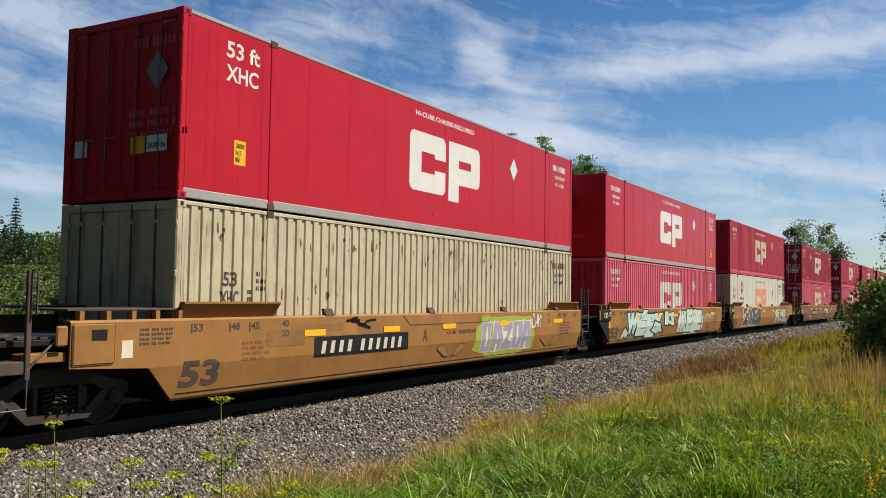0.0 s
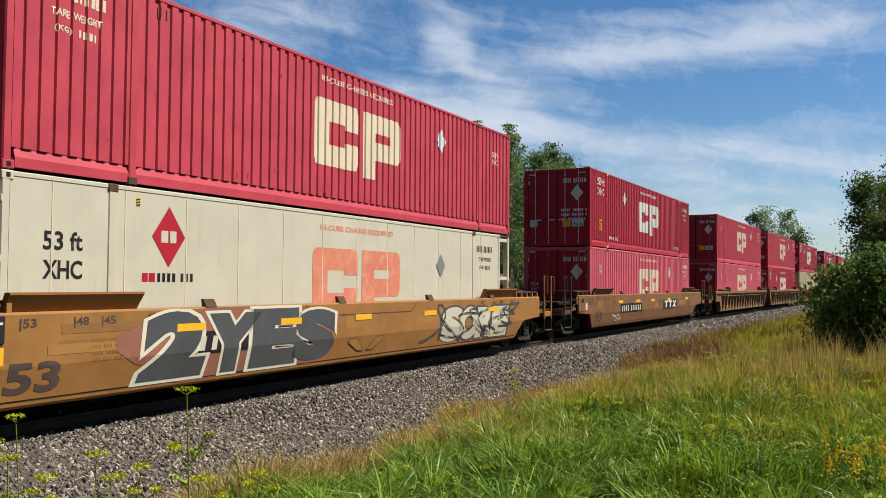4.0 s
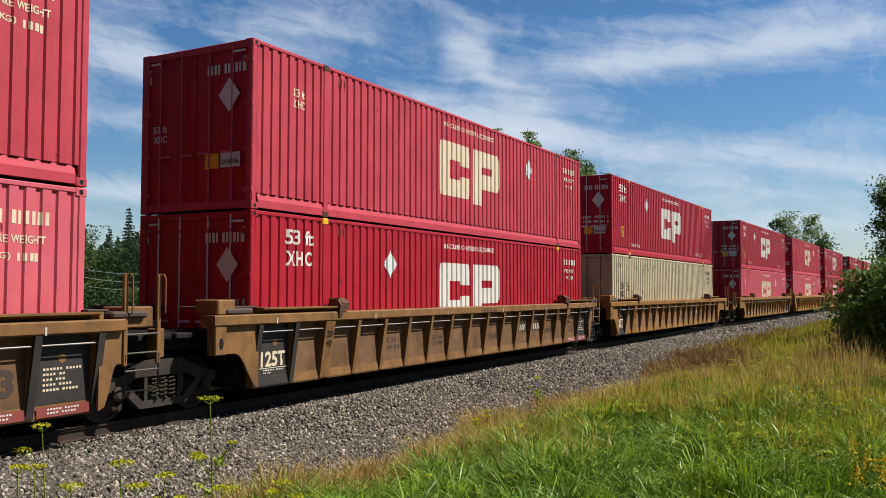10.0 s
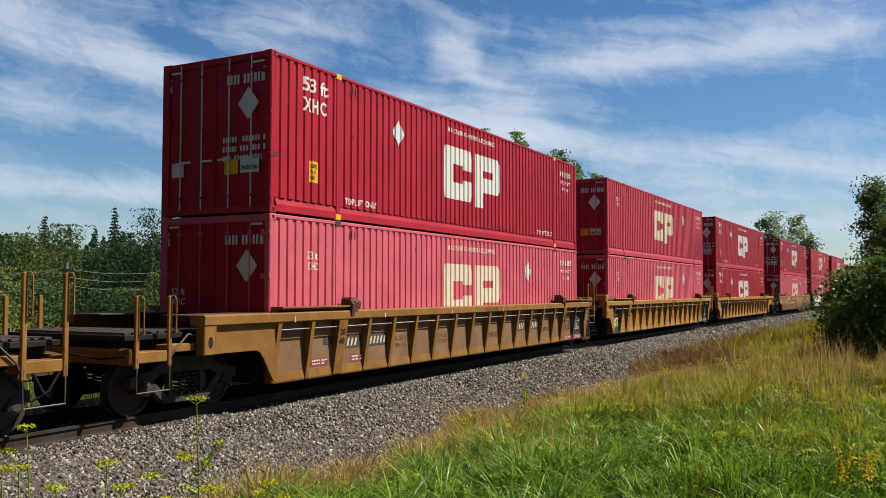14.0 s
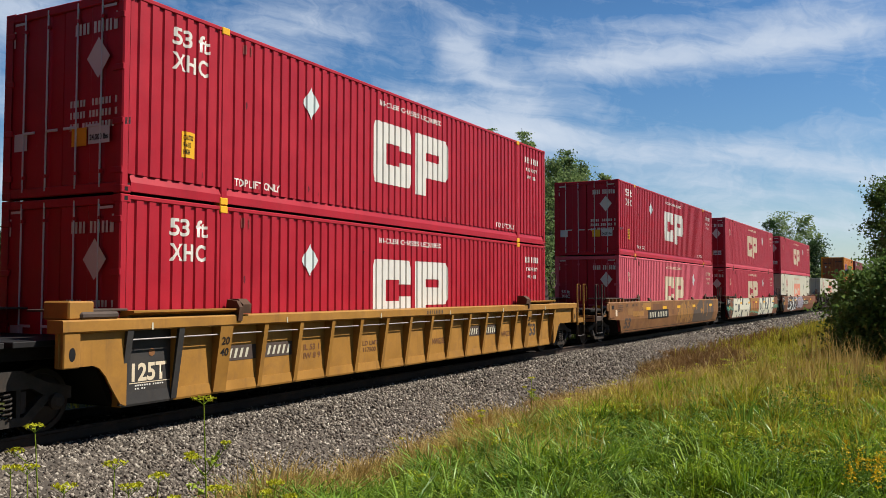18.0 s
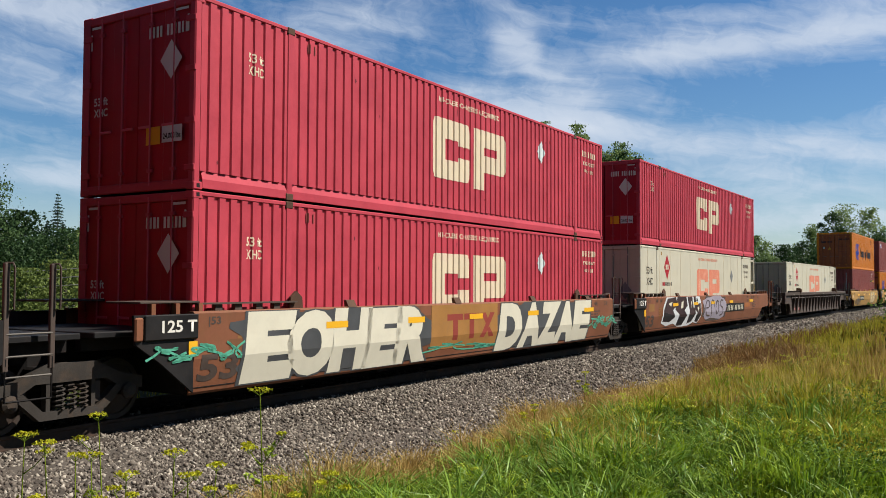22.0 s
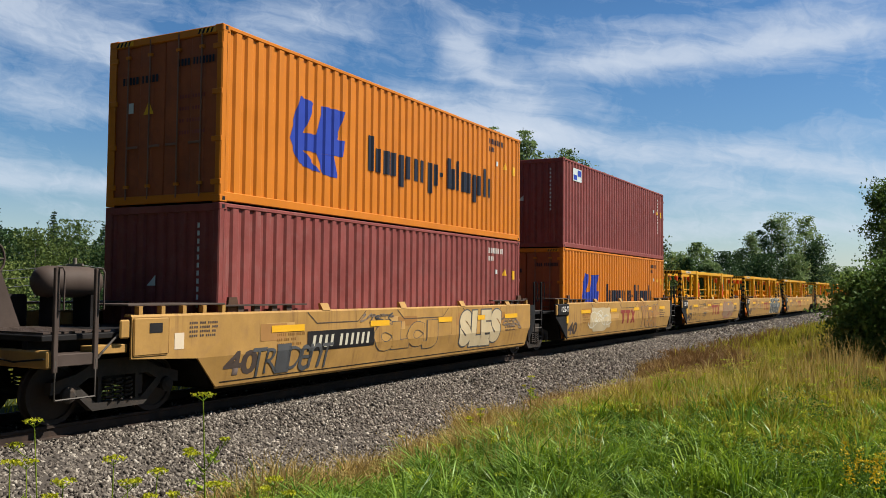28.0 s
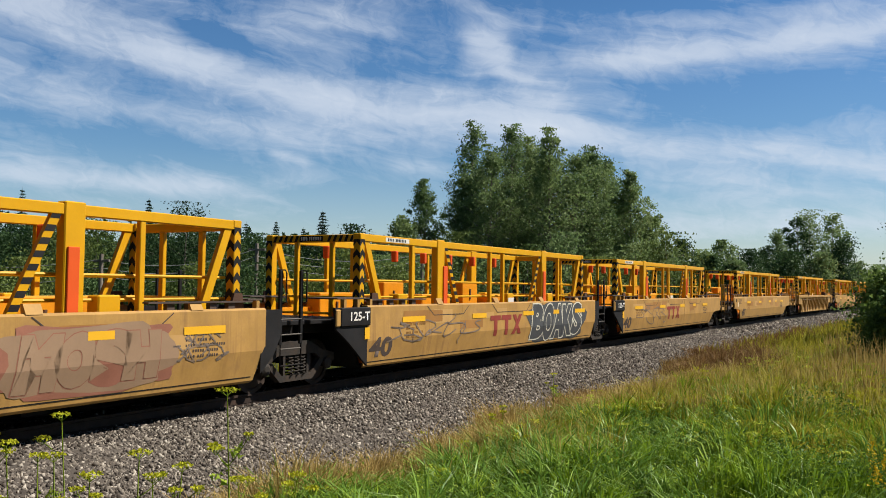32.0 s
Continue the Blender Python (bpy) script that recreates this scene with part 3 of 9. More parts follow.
# ---- markings: thin painted shapes laid on a surface ----
def words(body, height, width=None, bold=0.022):
    """Letters as flat faces in (u, v), the lower left corner at 0, 0."""
    cu = bpy.data.curves.new("letters", "FONT")
    cu.body, cu.size, cu.space_line = body, 1.0, 1.05
    cu.resolution_u = 3
    cu.offset = bold
    ob = bpy.data.objects.new("letters", cu)
    me = bpy.data.meshes.new_from_object(ob)
    bm = bmesh.new()
    bm.from_mesh(me)
    bpy.data.meshes.remove(me)
    bpy.data.objects.remove(ob)
    bpy.data.curves.remove(cu)
    lo = [min(v.co[k] for v in bm.verts) for k in (0, 1)]
    hi = [max(v.co[k] for v in bm.verts) for k in (0, 1)]
    sv = height / (hi[1] - lo[1])
    su = width / (hi[0] - lo[0]) if width else sv
    for v in bm.verts:
        v.co = ((v.co[0] - lo[0]) * su, (v.co[1] - lo[1]) * sv, 0)
    return bm


def polys(items):
    bm = bmesh.new()
    for poly in items:
        bm.faces.new([bm.verts.new((u, v, 0)) for u, v in poly])
    return bm


def rect(u0, v0, u1, v1):
    return [(u0, v0), (u1, v0), (u1, v1), (u0, v1)]


def bars(rows, height, gap, letters, pitch, seed=1, slant=0.0):
    """Unreadable writing: rows of small bars; letters gives the number of signs in each row, 0 a space."""
    rnd, out = random.Random(seed), []
    for j in range(rows):
        v = -j * (height + gap)
        u = 0.0
        for n in letters if j == 0 else [rnd.randint(2, 5) for _ in letters]:
            for _ in range(n):
                w = pitch * rnd.uniform(0.55, 0.72)
                out.append([(u, v), (u + w, v), (u + w + slant, v + height), (u + slant, v + height)])
                u += pitch
            u += pitch * 0.8
    return polys(out)


def ribbon(points, width):
    """A painted line through points."""
    out = []
    for (a, b), (c, d) in zip(points, points[1:]):
        dx, dy = c - a, d - b
        n = math.hypot(dx, dy) or 1.0
        ox, oy = -dy / n * width / 2, dx / n * width / 2
        ex, ey = dx / n * width * 0.3, dy / n * width * 0.3
        out.append([(a - ex + ox, b - ey + oy), (a - ex - ox, b - ey - oy), (c + ex - ox, d + ey - oy), (c + ex + ox, d + ey + oy)])
    return out


def split_at(bm, cuts, axis):
    lo = min(v.co[axis] for v in bm.verts)
    hi = max(v.co[axis] for v in bm.verts)
    no = (1, 0, 0) if axis == 0 else (0, 1, 0)
    for c in cuts:
        if lo < c < hi:
            bmesh.ops.bisect_plane(bm, geom=bm.verts[:] + bm.edges[:] + bm.faces[:], plane_co=(c, c, 0), plane_no=no, dist=1e-5)


def finish(bm, name, mat):
    me = bpy.data.meshes.new(name)
    bm.to_mesh(me)
    bm.free()
    me.materials.append(mat_of(mat))
    return me


def on_side(name, bm, mat, parent, u0, v0, x, pts=(), lift=0.004, label=""):
    """Lay a marking on the camera's side of a container at (y u0, z v0), following the corrugation."""
    for v in bm.verts:
        v.co = (v.co[0] + u0, v.co[1] + v0, 0)
    if pts:
        split_at(bm, [a for a, _ in pts], 0)
    mid = {}
    for v in bm.verts:
        u = v.co[0]
        v.co = (x - (inset_at(pts, u) if pts else 0.0) + lift, u, v.co[1])
    return part(name, finish(bm, name, mat), mat, parent, label)


def car_x(z):
    return 1.50 if z >= 0.80 else 1.40 + 0.10 * max(z - 0.32, 0) / 0.48


def on_car(name, bm, mat, parent, u0, v0, lift=0.004, label="", flat=None):
    """Lay a marking on the camera's side of a well car, over its fold."""
    for v in bm.verts:
        v.co = (v.co[0] + u0, v.co[1] + v0, 0)
    if flat is None:
        split_at(bm, [0.80], 1)
    for v in bm.verts:
        z = v.co[1]
        v.co = ((car_x(z) if flat is None else flat) + lift, v.co[0], z)
    return part(name, finish(bm, name, mat), mat, parent, label)


def on_post(name, bm, mat, parent, u0, v0, lift=0.005):
    """Lay a marking on one of the wide leaning posts of a ribbed car."""
    for v in bm.verts:
        z = v.co[1] + v0
        v.co = (1.45 + (z - 0.30) * 0.155 / 1.04 + lift, v.co[0] + u0, z)
    return part(name, finish(bm, name, mat), mat, parent)


def on_end(name, bm, mat, parent, u0, v0, y, lift=0.004, label=""):
    """Lay a marking on the leading end of a container at (x u0, z v0)."""
    for v in bm.verts:
        v.co = (v.co[0] + u0, y - lift, v.co[1] + v0)
    return part(name, finish(bm, name, mat), mat, parent, label)


def arc(cx, cy, r, a0, a1, n=5):
    return [(cx + r * math.cos(radians(a0 + (a1 - a0) * k / n)), cy + r * math.sin(radians(a0 + (a1 - a0) * k / n))) for k in range(n + 1)]


def block_emblem(w, h, half):
    """One of two blocky painted shapes: an open square ring, or a square ring on a stem."""
    t, r = 0.30 * w * 0.5, 0.17
    c = w * 0.477
    d = w * 0.523
    one = [arc(r, h - r, r, 180, 90) + [(t, h), (t, 0)] + arc(r, r, r, 270, 180),
           [(t, h)] + [(t, h - t * 0.86), (c, h - t * 0.86)] + arc(c - r, h - r, r, 0, 90),
           [(t, 0)] + arc(c - r, r, r, 270, 360) + [(c, t * 0.86), (t, t * 0.86)],
           rect(c - t, h * 0.60, c, h - t * 0.86), rect(c - t, t * 0.86, c, h * 0.40)]
    two = [rect(d, -0.09, d + t, h), [(d + t, h), (d + t, h - t * 0.80), (w, h - t * 0.80)] + arc(w - r, h - r, r, 0, 90),
           [(d + t, h * 0.25)] + arc(w - r, h * 0.25 + r, r, 270, 360) + [(w, h * 0.25 + t * 0.8), (d + t, h * 0.25 + t * 0.8)],
           rect(w - t * 0.95, h * 0.25 + t * 0.8, w, h - t * 0.80)]
    return polys(two if half else one)


def lozenge(r):
    return polys([[(-r, 0), (0, -r * 1.25), (r, 0), (0, r * 1.25)]])


# ---- containers ----
CAST_W, POST_W = 0.17, 0.13
W2 = 1.295                        # half the width of a container
L53, L40 = 16.15, 12.19
H96 = 2.90
POSTS53 = (-6.0, 6.0)


def ribs(y0, y1, pitch, depth, flat, slope):
    """Break points (y, inset) of a corrugated sheet between y0 and y1."""
    n = max(1, round((y1 - y0) / pitch))
    p = (y1 - y0) / n
    pts = []
    for i in range(n):
        a, e, w = y0 + i * p, p * slope, p * flat
        pts += [(a, 0.0), (a + w / 2, 0.0), (a + w / 2 + e, depth), (a + p - w / 2 - e, depth), (a + p - w / 2, 0.0)]
    pts.append((y1, 0.0))
    return pts


def inset_at(pts, y):
    for (a, da), (b, db) in zip(pts, pts[1:]):
        if a - 1e-6 <= y <= b + 1e-6:
            return da + (db - da) * min(max((y - a) / max(b - a, 1e-9), 0), 1)
    return 0.0


def sheet(s, pts, x, side, z0, z1, thick=0.012):
    """A corrugated sheet that faces side (+1 or -1) at x."""
    v, f = [], []
    for y, d in pts:
        v += [(side * (x - d), y, z0), (side * (x - d), y, z1)]
    for i in range(len(pts) - 1):
        a = 2 * i
        f.append((a, a + 2, a + 3, a + 1))
    s.add(v, f)


def box_container(L, body, label, kind, pitch=0.24, depth=0.027, flat=0.54, slope=0.10, posts=(), doors=True, rail=None, casting="rust", rods=None, group="containers on the train"):
    """A container with its base at z 0, along y with the leading end at -L/2. kind: ribbed, smooth or reefer. doors: at the leading end."""
    rods = rods or {"beige": "soot", "gloss": "maroon", "cream": "grey", "pink": "rose", "rose": "rose"}.get(body, "placard")
    c = thing("shipping_container", label, "shipping container", group)
    h, H = L / 2, H96
    rail = rail or body
    bot, top = (0.30 if kind == "ribbed" and posts else 0.17), H - 0.075
    ends = [-h + 0.13, *posts, h - 0.13]
    outer = []
    for a, b in zip(ends, ends[1:]):
        a2, b2 = a + (0.07 if a in posts else 0.0), b - (0.07 if b in posts else 0.0)
        for side in (1, -1):
            s = Shape()
            if kind == "ribbed":
                pts = ribs(a2, b2, pitch, depth, flat, slope)
                sheet(s, pts, W2 - 0.012, side, bot - 0.02, top + 0.02)
                if side == 1:
                    outer += pts
            else:
                s.box(side * (W2 - 0.035), side * (W2 - 0.012), a2, b2, bot, top)
            part("side_panel", s, body, c)
    if kind == "reefer":
        seam = Shape().box(W2 - 0.0125, W2 - 0.007, -0.009, 0.009, bot, top).mesh("panel_seam", MAT["oldwhite"])
        y = -h + 0.75
        while y < h - 0.4:
            part("panel_seam", seam, None, c).location.y = y
            y += 1.22
    if kind == "smooth":
        s = Shape()
        z = bot + 0.1
        while z < top - 0.08:
            s.box(W2 - 0.0125, W2 - 0.006, -0.007, 0.007, z, z + 0.014)
            z += 0.075
        me = s.mesh("rivet_row", mat_of(body))
        for y in (-h + 0.22, -h + 0.75, -h + 1.28, -h + 1.82, h - 1.82, h - 1.28, h - 0.75, h - 0.22):
            tagged(part("rivet_row", me, None, c), kind="stuff").location.y = y
    rail_mat = "silver" if kind == "smooth" else rail
    for side in (1, -1):
        if kind == "ribbed" and posts:
            # a deep sill that slopes in under the sheets
            for a, b in zip(ends, ends[1:]):
                part("bottom_rail", Shape().prism([(side * (W2 - 0.09), 0.03), (side * (W2 - 0.005), 0.03), (side * (W2 - 0.005), 0.16), (side * (W2 - 0.055), bot), (side * (W2 - 0.09), bot)], "y", a + 0.05, b - 0.05), rail, c)
        else:
            part("bottom_rail", Shape().box(side * (W2 - 0.06), side * W2, -h + 0.1, h - 0.1, 0.02, bot, 0.012), rail_mat, c)
        part("top_rail", Shape().box(side * (W2 - 0.06), side * (W2 - 0.002), -h + 0.1, h - 0.1, top, H - 0.005, 0.012), rail_mat, c)
        for y in posts:
            part("lift_post", Shape().box(side * (W2 - 0.1), side * (W2 + 0.003), y - 0.075, y + 0.075, 0.02, H - 0.01, 0.015), rail, c)
            for z in (0.0, H - 0.12) if side == 1 else ():
                part("lift_casting", Shape().box(side * (W2 - 0.16), side * (W2 + 0.01), y - 0.09, y + 0.09, z, z + 0.12, 0.012), casting, c)
        for e in (-1, 1):
            part("corner_post", Shape().box(side * (W2 - POST_W), side * W2, *sorted((e * (h - POST_W), e * h)), 0.05, H - 0.05, 0.02), rail, c)
            for z in (0.0, H - 0.118):
                part("corner_casting", Shape().box(side * (W2 - CAST_W), side * (W2 + 0.004), *sorted((e * (h - 0.178), e * (h + 0.004))), z, z + 0.118, 0.012), rail, c)
                if side == 1:
                    # thin black plate on the solid casting paints the shade inside its hole
                    part("casting_hole", Shape().box(side * (W2 + 0.001), side * (W2 + 0.006), *sorted((e * (h - 0.12), e * (h - 0.06))), z + 0.03, z + 0.09), "black", c)
    part("roof", Shape().box(-W2 + 0.03, W2 - 0.03, -h + 0.08, h - 0.08, H - 0.03, H - 0.01), rail, c)
    part("floor", Shape().box(-W2 + 0.02, W2 - 0.02, -h + 0.05, h - 0.05, 0.06, 0.15), "grime", c)
    for e in (-1, 1):
        ys = sorted((e * (h - 0.08), e * (h - 0.005)))
        part("end_header", Shape().box(-W2 + 0.1, W2 - 0.1, *ys, H - 0.14, H - 0.01, 0.012), rail, c)
        part("end_sill", Shape().box(-W2 + 0.1, W2 - 0.1, *ys, 0.02, 0.16, 0.012), rail, c)
        if (e == -1) == doors:
            for side in (-1, 1):
                x0, x1 = sorted((side * 0.012, side * (W2 - POST_W)))
                n = 4
                outline = [(x0, e * (h - 0.075))]
                for i in range(n):
                    a, b, d = x0 + (x1 - x0) * i / n, x0 + (x1 - x0) * (i + 1) / n, 0.022 if i % 2 else 0.0
                    outline += [(a + 0.015, e * (h - 0.03 - d)), (b - 0.015, e * (h - 0.03 - d))]
                outline.append((x1, e * (h - 0.075)))
                # ends of pink, rose and orange bodies take a darker paint than their sides
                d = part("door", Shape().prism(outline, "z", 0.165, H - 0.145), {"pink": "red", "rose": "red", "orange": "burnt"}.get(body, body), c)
                for q in (0.27, 0.72):
                    x = x0 + (x1 - x0) * q
                    part("locking_rod", Shape().tube([(x, e * (h - 0.005), 0.1), (x, e * (h - 0.005), H - 0.06)], 0.014, 6), rods, d)
                    part("rod_handle", Shape().box(*sorted((x, x - side * 0.26)), *sorted((e * (h - 0.012), e * (h + 0.008))), 0.98, 1.02, 0.004), rods, d)
                    for z in (0.3, H - 0.35):
                        part("rod_bracket", Shape().box(x - 0.05, x + 0.05, *sorted((e * (h - 0.03), e * (h + 0.008))), z, z + 0.05), rail, d)
                for z in (0.28, 0.98, 1.75, H - 0.4):
                    part("hinge", Shape().box(*sorted((side * (W2 - 0.20), side * (W2 + 0.008))), *sorted((e * (h - 0.02), e * (h + 0.012))), z, z + 0.09, 0.008), rail, d)
        else:
            s = Shape()
            if kind == "ribbed":
                pts = ribs(-W2 + 0.12, W2 - 0.12, 0.235, 0.04, 0.45, 0.14)
                v = []
                for x, d in pts:
                    v += [(x, e * (h - 0.02 - d), 0.15), (x, e * (h - 0.02 - d), H - 0.13)]
                s.add(v, [(2 * i, 2 * i + 2, 2 * i + 3, 2 * i + 1) for i in range(len(pts) - 1)])
            else:
                s.box(-W2 + 0.1, W2 - 0.1, *sorted((e * (h - 0.06), e * (h - 0.025))), 0.15, H - 0.13)
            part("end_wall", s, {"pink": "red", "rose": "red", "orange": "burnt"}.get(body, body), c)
    return c, outer


def rust_stains(c, h, x, P, mat, n, seed, size):
    """Ragged stains where the paint has gone, most of them near the foot and the head of the side, drawn out downwards."""
    rnd = random.Random(seed)
    out = []
    for _ in range(n):
        u = rnd.uniform(-h + 0.3, h - 0.3)
        v = 0.32 + 0.5 * rnd.random() ** 2.2 if rnd.random() < 0.6 else (2.56 - 0.25 * rnd.random() if rnd.random() < 0.5 else rnd.uniform(0.5, 2.4))
        a, b = size * rnd.uniform(0.10, 0.42), size * rnd.uniform(0.25, 1.3)
        out.append([(u + a * math.cos(k * 0.785) * rnd.uniform(0.4, 1.3), v + b * math.sin(k * 0.785) * rnd.uniform(0.4, 1.3)) for k in range(8)])
    tagged(on_side("rust_stain" if mat == "stain" else "scuff_mark", polys(out), mat, c, 0, 0, x, P, 0.0025), kind="stuff")


def domestic(body, label, kind="ribbed", style="bold", doors=True, logo="white", ink="white", casting="rust", rail=None, short=0.0):
    """A 53 ft container with its markings. short: by how much the body stops before the frame at its trailing end."""
    c, pts = box_container(L53 - short, body, label, kind, posts=POSTS53, doors=doors, casting=casting, rail=rail)
    for ob in c.children if short else ():
        ob.location.y -= short / 2
    h, x = L53 / 2, W2 - 0.012
    P = pts if kind == "ribbed" else ()
    if logo:
        for half in (0, 1):
            on_side("emblem", block_emblem(3.31, 1.31, half), logo, c, -1.55, 0.89, x, P, label="large painted block emblem")
        on_side("lettering", words("HI-CUBE CHASSIS REQUIRED", 0.13, 2.76), logo, c, -1.32, 2.52, x, P)
    front, rear = (-h + 0.95, h - 1.55 - short) if doors else (h - 1.35, -h + 0.55)
    if style == "bold":
        on_side("lettering", words("53 ft", 0.27, 0.78), ink, c, front, 2.36, x, P)
        on_side("lettering", words("XHC", 0.27, 0.75), ink, c, front, 1.98, x, P)
        on_side("sticker", polys([rect(0, 0, 0.27, 0.40)]), "sign", c, front + 0.22, 0.66, x, P, label="yellow height warning sticker")
        on_side("lettering", words("CAUTION\n9-6 1/2\nHIGH", 0.30, 0.20), "black", c, front + 0.255, 0.71, x, P, lift=0.007)
        if kind == "ribbed":
            for u in (-5.75, 4.55):
                on_side("lettering", words("TOP LIFT ONLY", 0.13, 1.2), ink, c, u, 0.345, x, P)
            for u in (-5.55, -5.40):
                on_side("lashing_bar", polys([rect(0, 0, 0.05, 0.16)]), "maroon", c, u, 2.58, x, P, lift=0.012)
    elif style == "faded":
        on_side("lettering", words("53 ft", 0.15, 0.36), ink, c, front + 0.15, 2.12, x, P)
        on_side("lettering", words("XHC", 0.15, 0.36), ink, c, front + 0.15, 1.92, x, P)
        for u in (-5.55, -5.40):
            on_side("lashing_bar", polys([rect(0, 0, 0.05, 0.16)]), "maroon", c, u, 2.58, x, P, lift=0.012)
    elif style == "old":
        on_side("lettering", words("53", 0.23, 0.32), "soot", c, front + 0.05, 1.62, x, P)
        on_side("lettering", words("XHC", 0.23, 0.42), "soot", c, front + 0.0, 1.32, x, P)
        for k in range(2):
            on_side("stencil_mark", bars(3, 0.07, 0.05, [2], 0.07, 5 + k), "rust", c, front + 0.62 + 0.2 * k, 1.5 + 0.3 * k, x, P)
    if kind == "smooth":
        seams = Shape()
        for k in range(13):
            u = -h + 0.55 + k * (L53 - 1.1) / 12
            if min(abs(u - q) for q in POSTS53) > 0.2:
                seams.box(x - 0.001, x + 0.0015, u - 0.005, u + 0.005, 0.34, 2.78)
                for j in range(22):
                    z = 0.40 + j * 0.11
                    for e in (-0.03, 0.03):
                        seams.box(x - 0.001, x + 0.004, u + e - 0.007, u + e + 0.007, z, z + 0.014)
        tagged(part("panel_seam", seams, body, c, "riveted panel seams"), kind="stuff")
    if style == "old":
        rust_stains(c, h, x, P, "stain", 190, 21, 0.10)
    elif style in ("bold", "faded") and kind == "ribbed":
        rust_stains(c, h, x, P, "scuff", 12, len(bpy.data.objects), 0.07)
    elif style == "reefer":
        rust_stains(c, h, x, P, "stain", 14, 23, 0.04)
    elif kind == "smooth":
        rust_stains(c, h, x, P, "scuff", 22, 31, 0.05)
    # weights and number at the other end
    n_ink = "soot" if style in ("old", "reefer") else ink
    on_side("stencil_mark", bars(1, 0.17, 0.1, [4, 6], 0.095, 3), n_ink, c, rear, 2.36, x, P)
    on_side("lettering", words("TARE WEIGHT", 0.105, 0.82), n_ink, c, rear + 0.12, 2.12, x, P)
    on_side("lettering", words("(KG)", 0.105, 0.27), n_ink, c, rear + 0.18, 1.9, x, P)
    on_side("stencil_mark", bars(1, 0.105, 0.1, [4], 0.085, 4), n_ink, c, rear + 0.55, 1.9, x, P)
    u = -3.69 if style == "bold" and kind == "ribbed" and doors else 3.75
    if style != "reefer":
        on_side("placard", lozenge(0.24), "placard", c, u, 2.1 if kind == "ribbed" and style != "old" else (2.0 if kind == "smooth" else 0.9), x, P, lift=0.012, label="diamond-shaped metal placard holder")
    e = -h + 0.03
    if doors and style in ("bold", "faded"):
        pale = "white" if kind == "ribbed" else "rose"
        on_end("stencil_mark", bars(1, 0.17, 0.05, [4, 6], 0.082, 7), pale, c, 0.25, 2.36, e)
        on_end("placard", lozenge(0.24), pale if kind == "ribbed" else "grey", c, 0.78, 1.98, e, 0.03, "diamond-shaped metal placard holder")
        if style == "bold":
            on_end("stencil_mark", bars(3, 0.10, 0.07, [5, 0, 6, 3], 0.07, 9), pale, c, 0.17, 1.30, e)
            on_end("data_plate", polys([rect(0, 0, 0.30, 0.27)]), "placard", c, -1.08, 0.74, e, 0.01)
        else:
            on_end("lettering", words("53 ft", 0.13, 0.34), pale, c, -1.05, 1.45, e)
            on_end("lettering", words("XHC", 0.13, 0.34), pale, c, -1.05, 1.27, e)
        on_end("sticker", polys([rect(0, 0, 0.32, 0.27)]), "sign", c, 0.22, 0.72, e, 0.01)
        on_end("sticker", polys([rect(0, 0, 0.44, 0.25)]), "placard", c, 0.60, 0.73, e, 0.03, "white weight label")
        on_end("lettering", words("24,000 lbs", 0.10, 0.38), "black", c, 0.63, 0.77, e, 0.034)
        for u, v, w, t in ((-1.12, 2.70, 0.27, 0.04), (0.85, 2.70, 0.27, 0.04), (-1.14, 2.36, 0.04, 0.26), (1.10, 2.36, 0.04, 0.26)):
            on_end("reflector", polys([rect(0, 0, w, t)]), pale, c, u, v, e, 0.012)
    return c


def heater_unit(c):
    """The heater box on the nose of a container."""
    h = L53 / 2
    b = part("heater", Shape().box(-0.95, 0.05, -h - 0.52, -h + 0.02, 2.12, 2.86, 0.03), "cream", c, "white heater unit on the end wall")
    part("heater_edge", Shape().box(-0.02, 0.03, -h - 0.53, -h - 0.46, 2.13, 2.85, 0.01), "grey", b)
    part("control_panel", Shape().box(-0.62, -0.44, -h - 0.535, -h - 0.515, 2.55, 2.75), "black", b)
    part("latch", Shape().box(-0.55, -0.48, -h - 0.535, -h - 0.515, 2.28, 2.38), "grey", b)
    part("latch", Shape().box(0.045, 0.06, -h - 0.36, -h - 0.15, 2.6, 2.63), "grey", b)
    on_end("stencil_mark", bars(1, 0.09, 0.05, [4, 4], 0.072, 21), "black", b, -0.84, 2.42, -h - 0.52)
    part("fuel_tank", Shape().box(-0.98, 0.12, -h - 0.42, -h + 0.02, 1.62, 2.08, 0.09), "black", c, "black fuel tank under the heater")
    on_end("lettering", words("HI-CUBE", 0.13, 0.56), "rose", c, -0.45, 0.92, -h + 0.025)
    on_end("lettering", words("CHASSIS REQUIRED", 0.13, 1.35), "rose", c, -0.85, 0.66, -h + 0.025)


def hazard_tape(c, y, z0, z1, x, up=True, n=9):
    """A strip of yellow and black tape."""
    part("warning_tape", Shape().box(x + 0.001, x + 0.004, y - 0.035, y + 0.035, z0, z1), "sign", c)
    step = (z1 - z0) / n
    items = [[(-0.035, z0 + k * step), (0.035, z0 + (k + 0.35) * step), (0.035, z0 + (k + 0.85) * step), (-0.035, z0 + (k + 0.5) * step)] for k in range(n)]
    on_side("warning_tape", polys(items), "black", c, y, 0, x, (), 0.007)


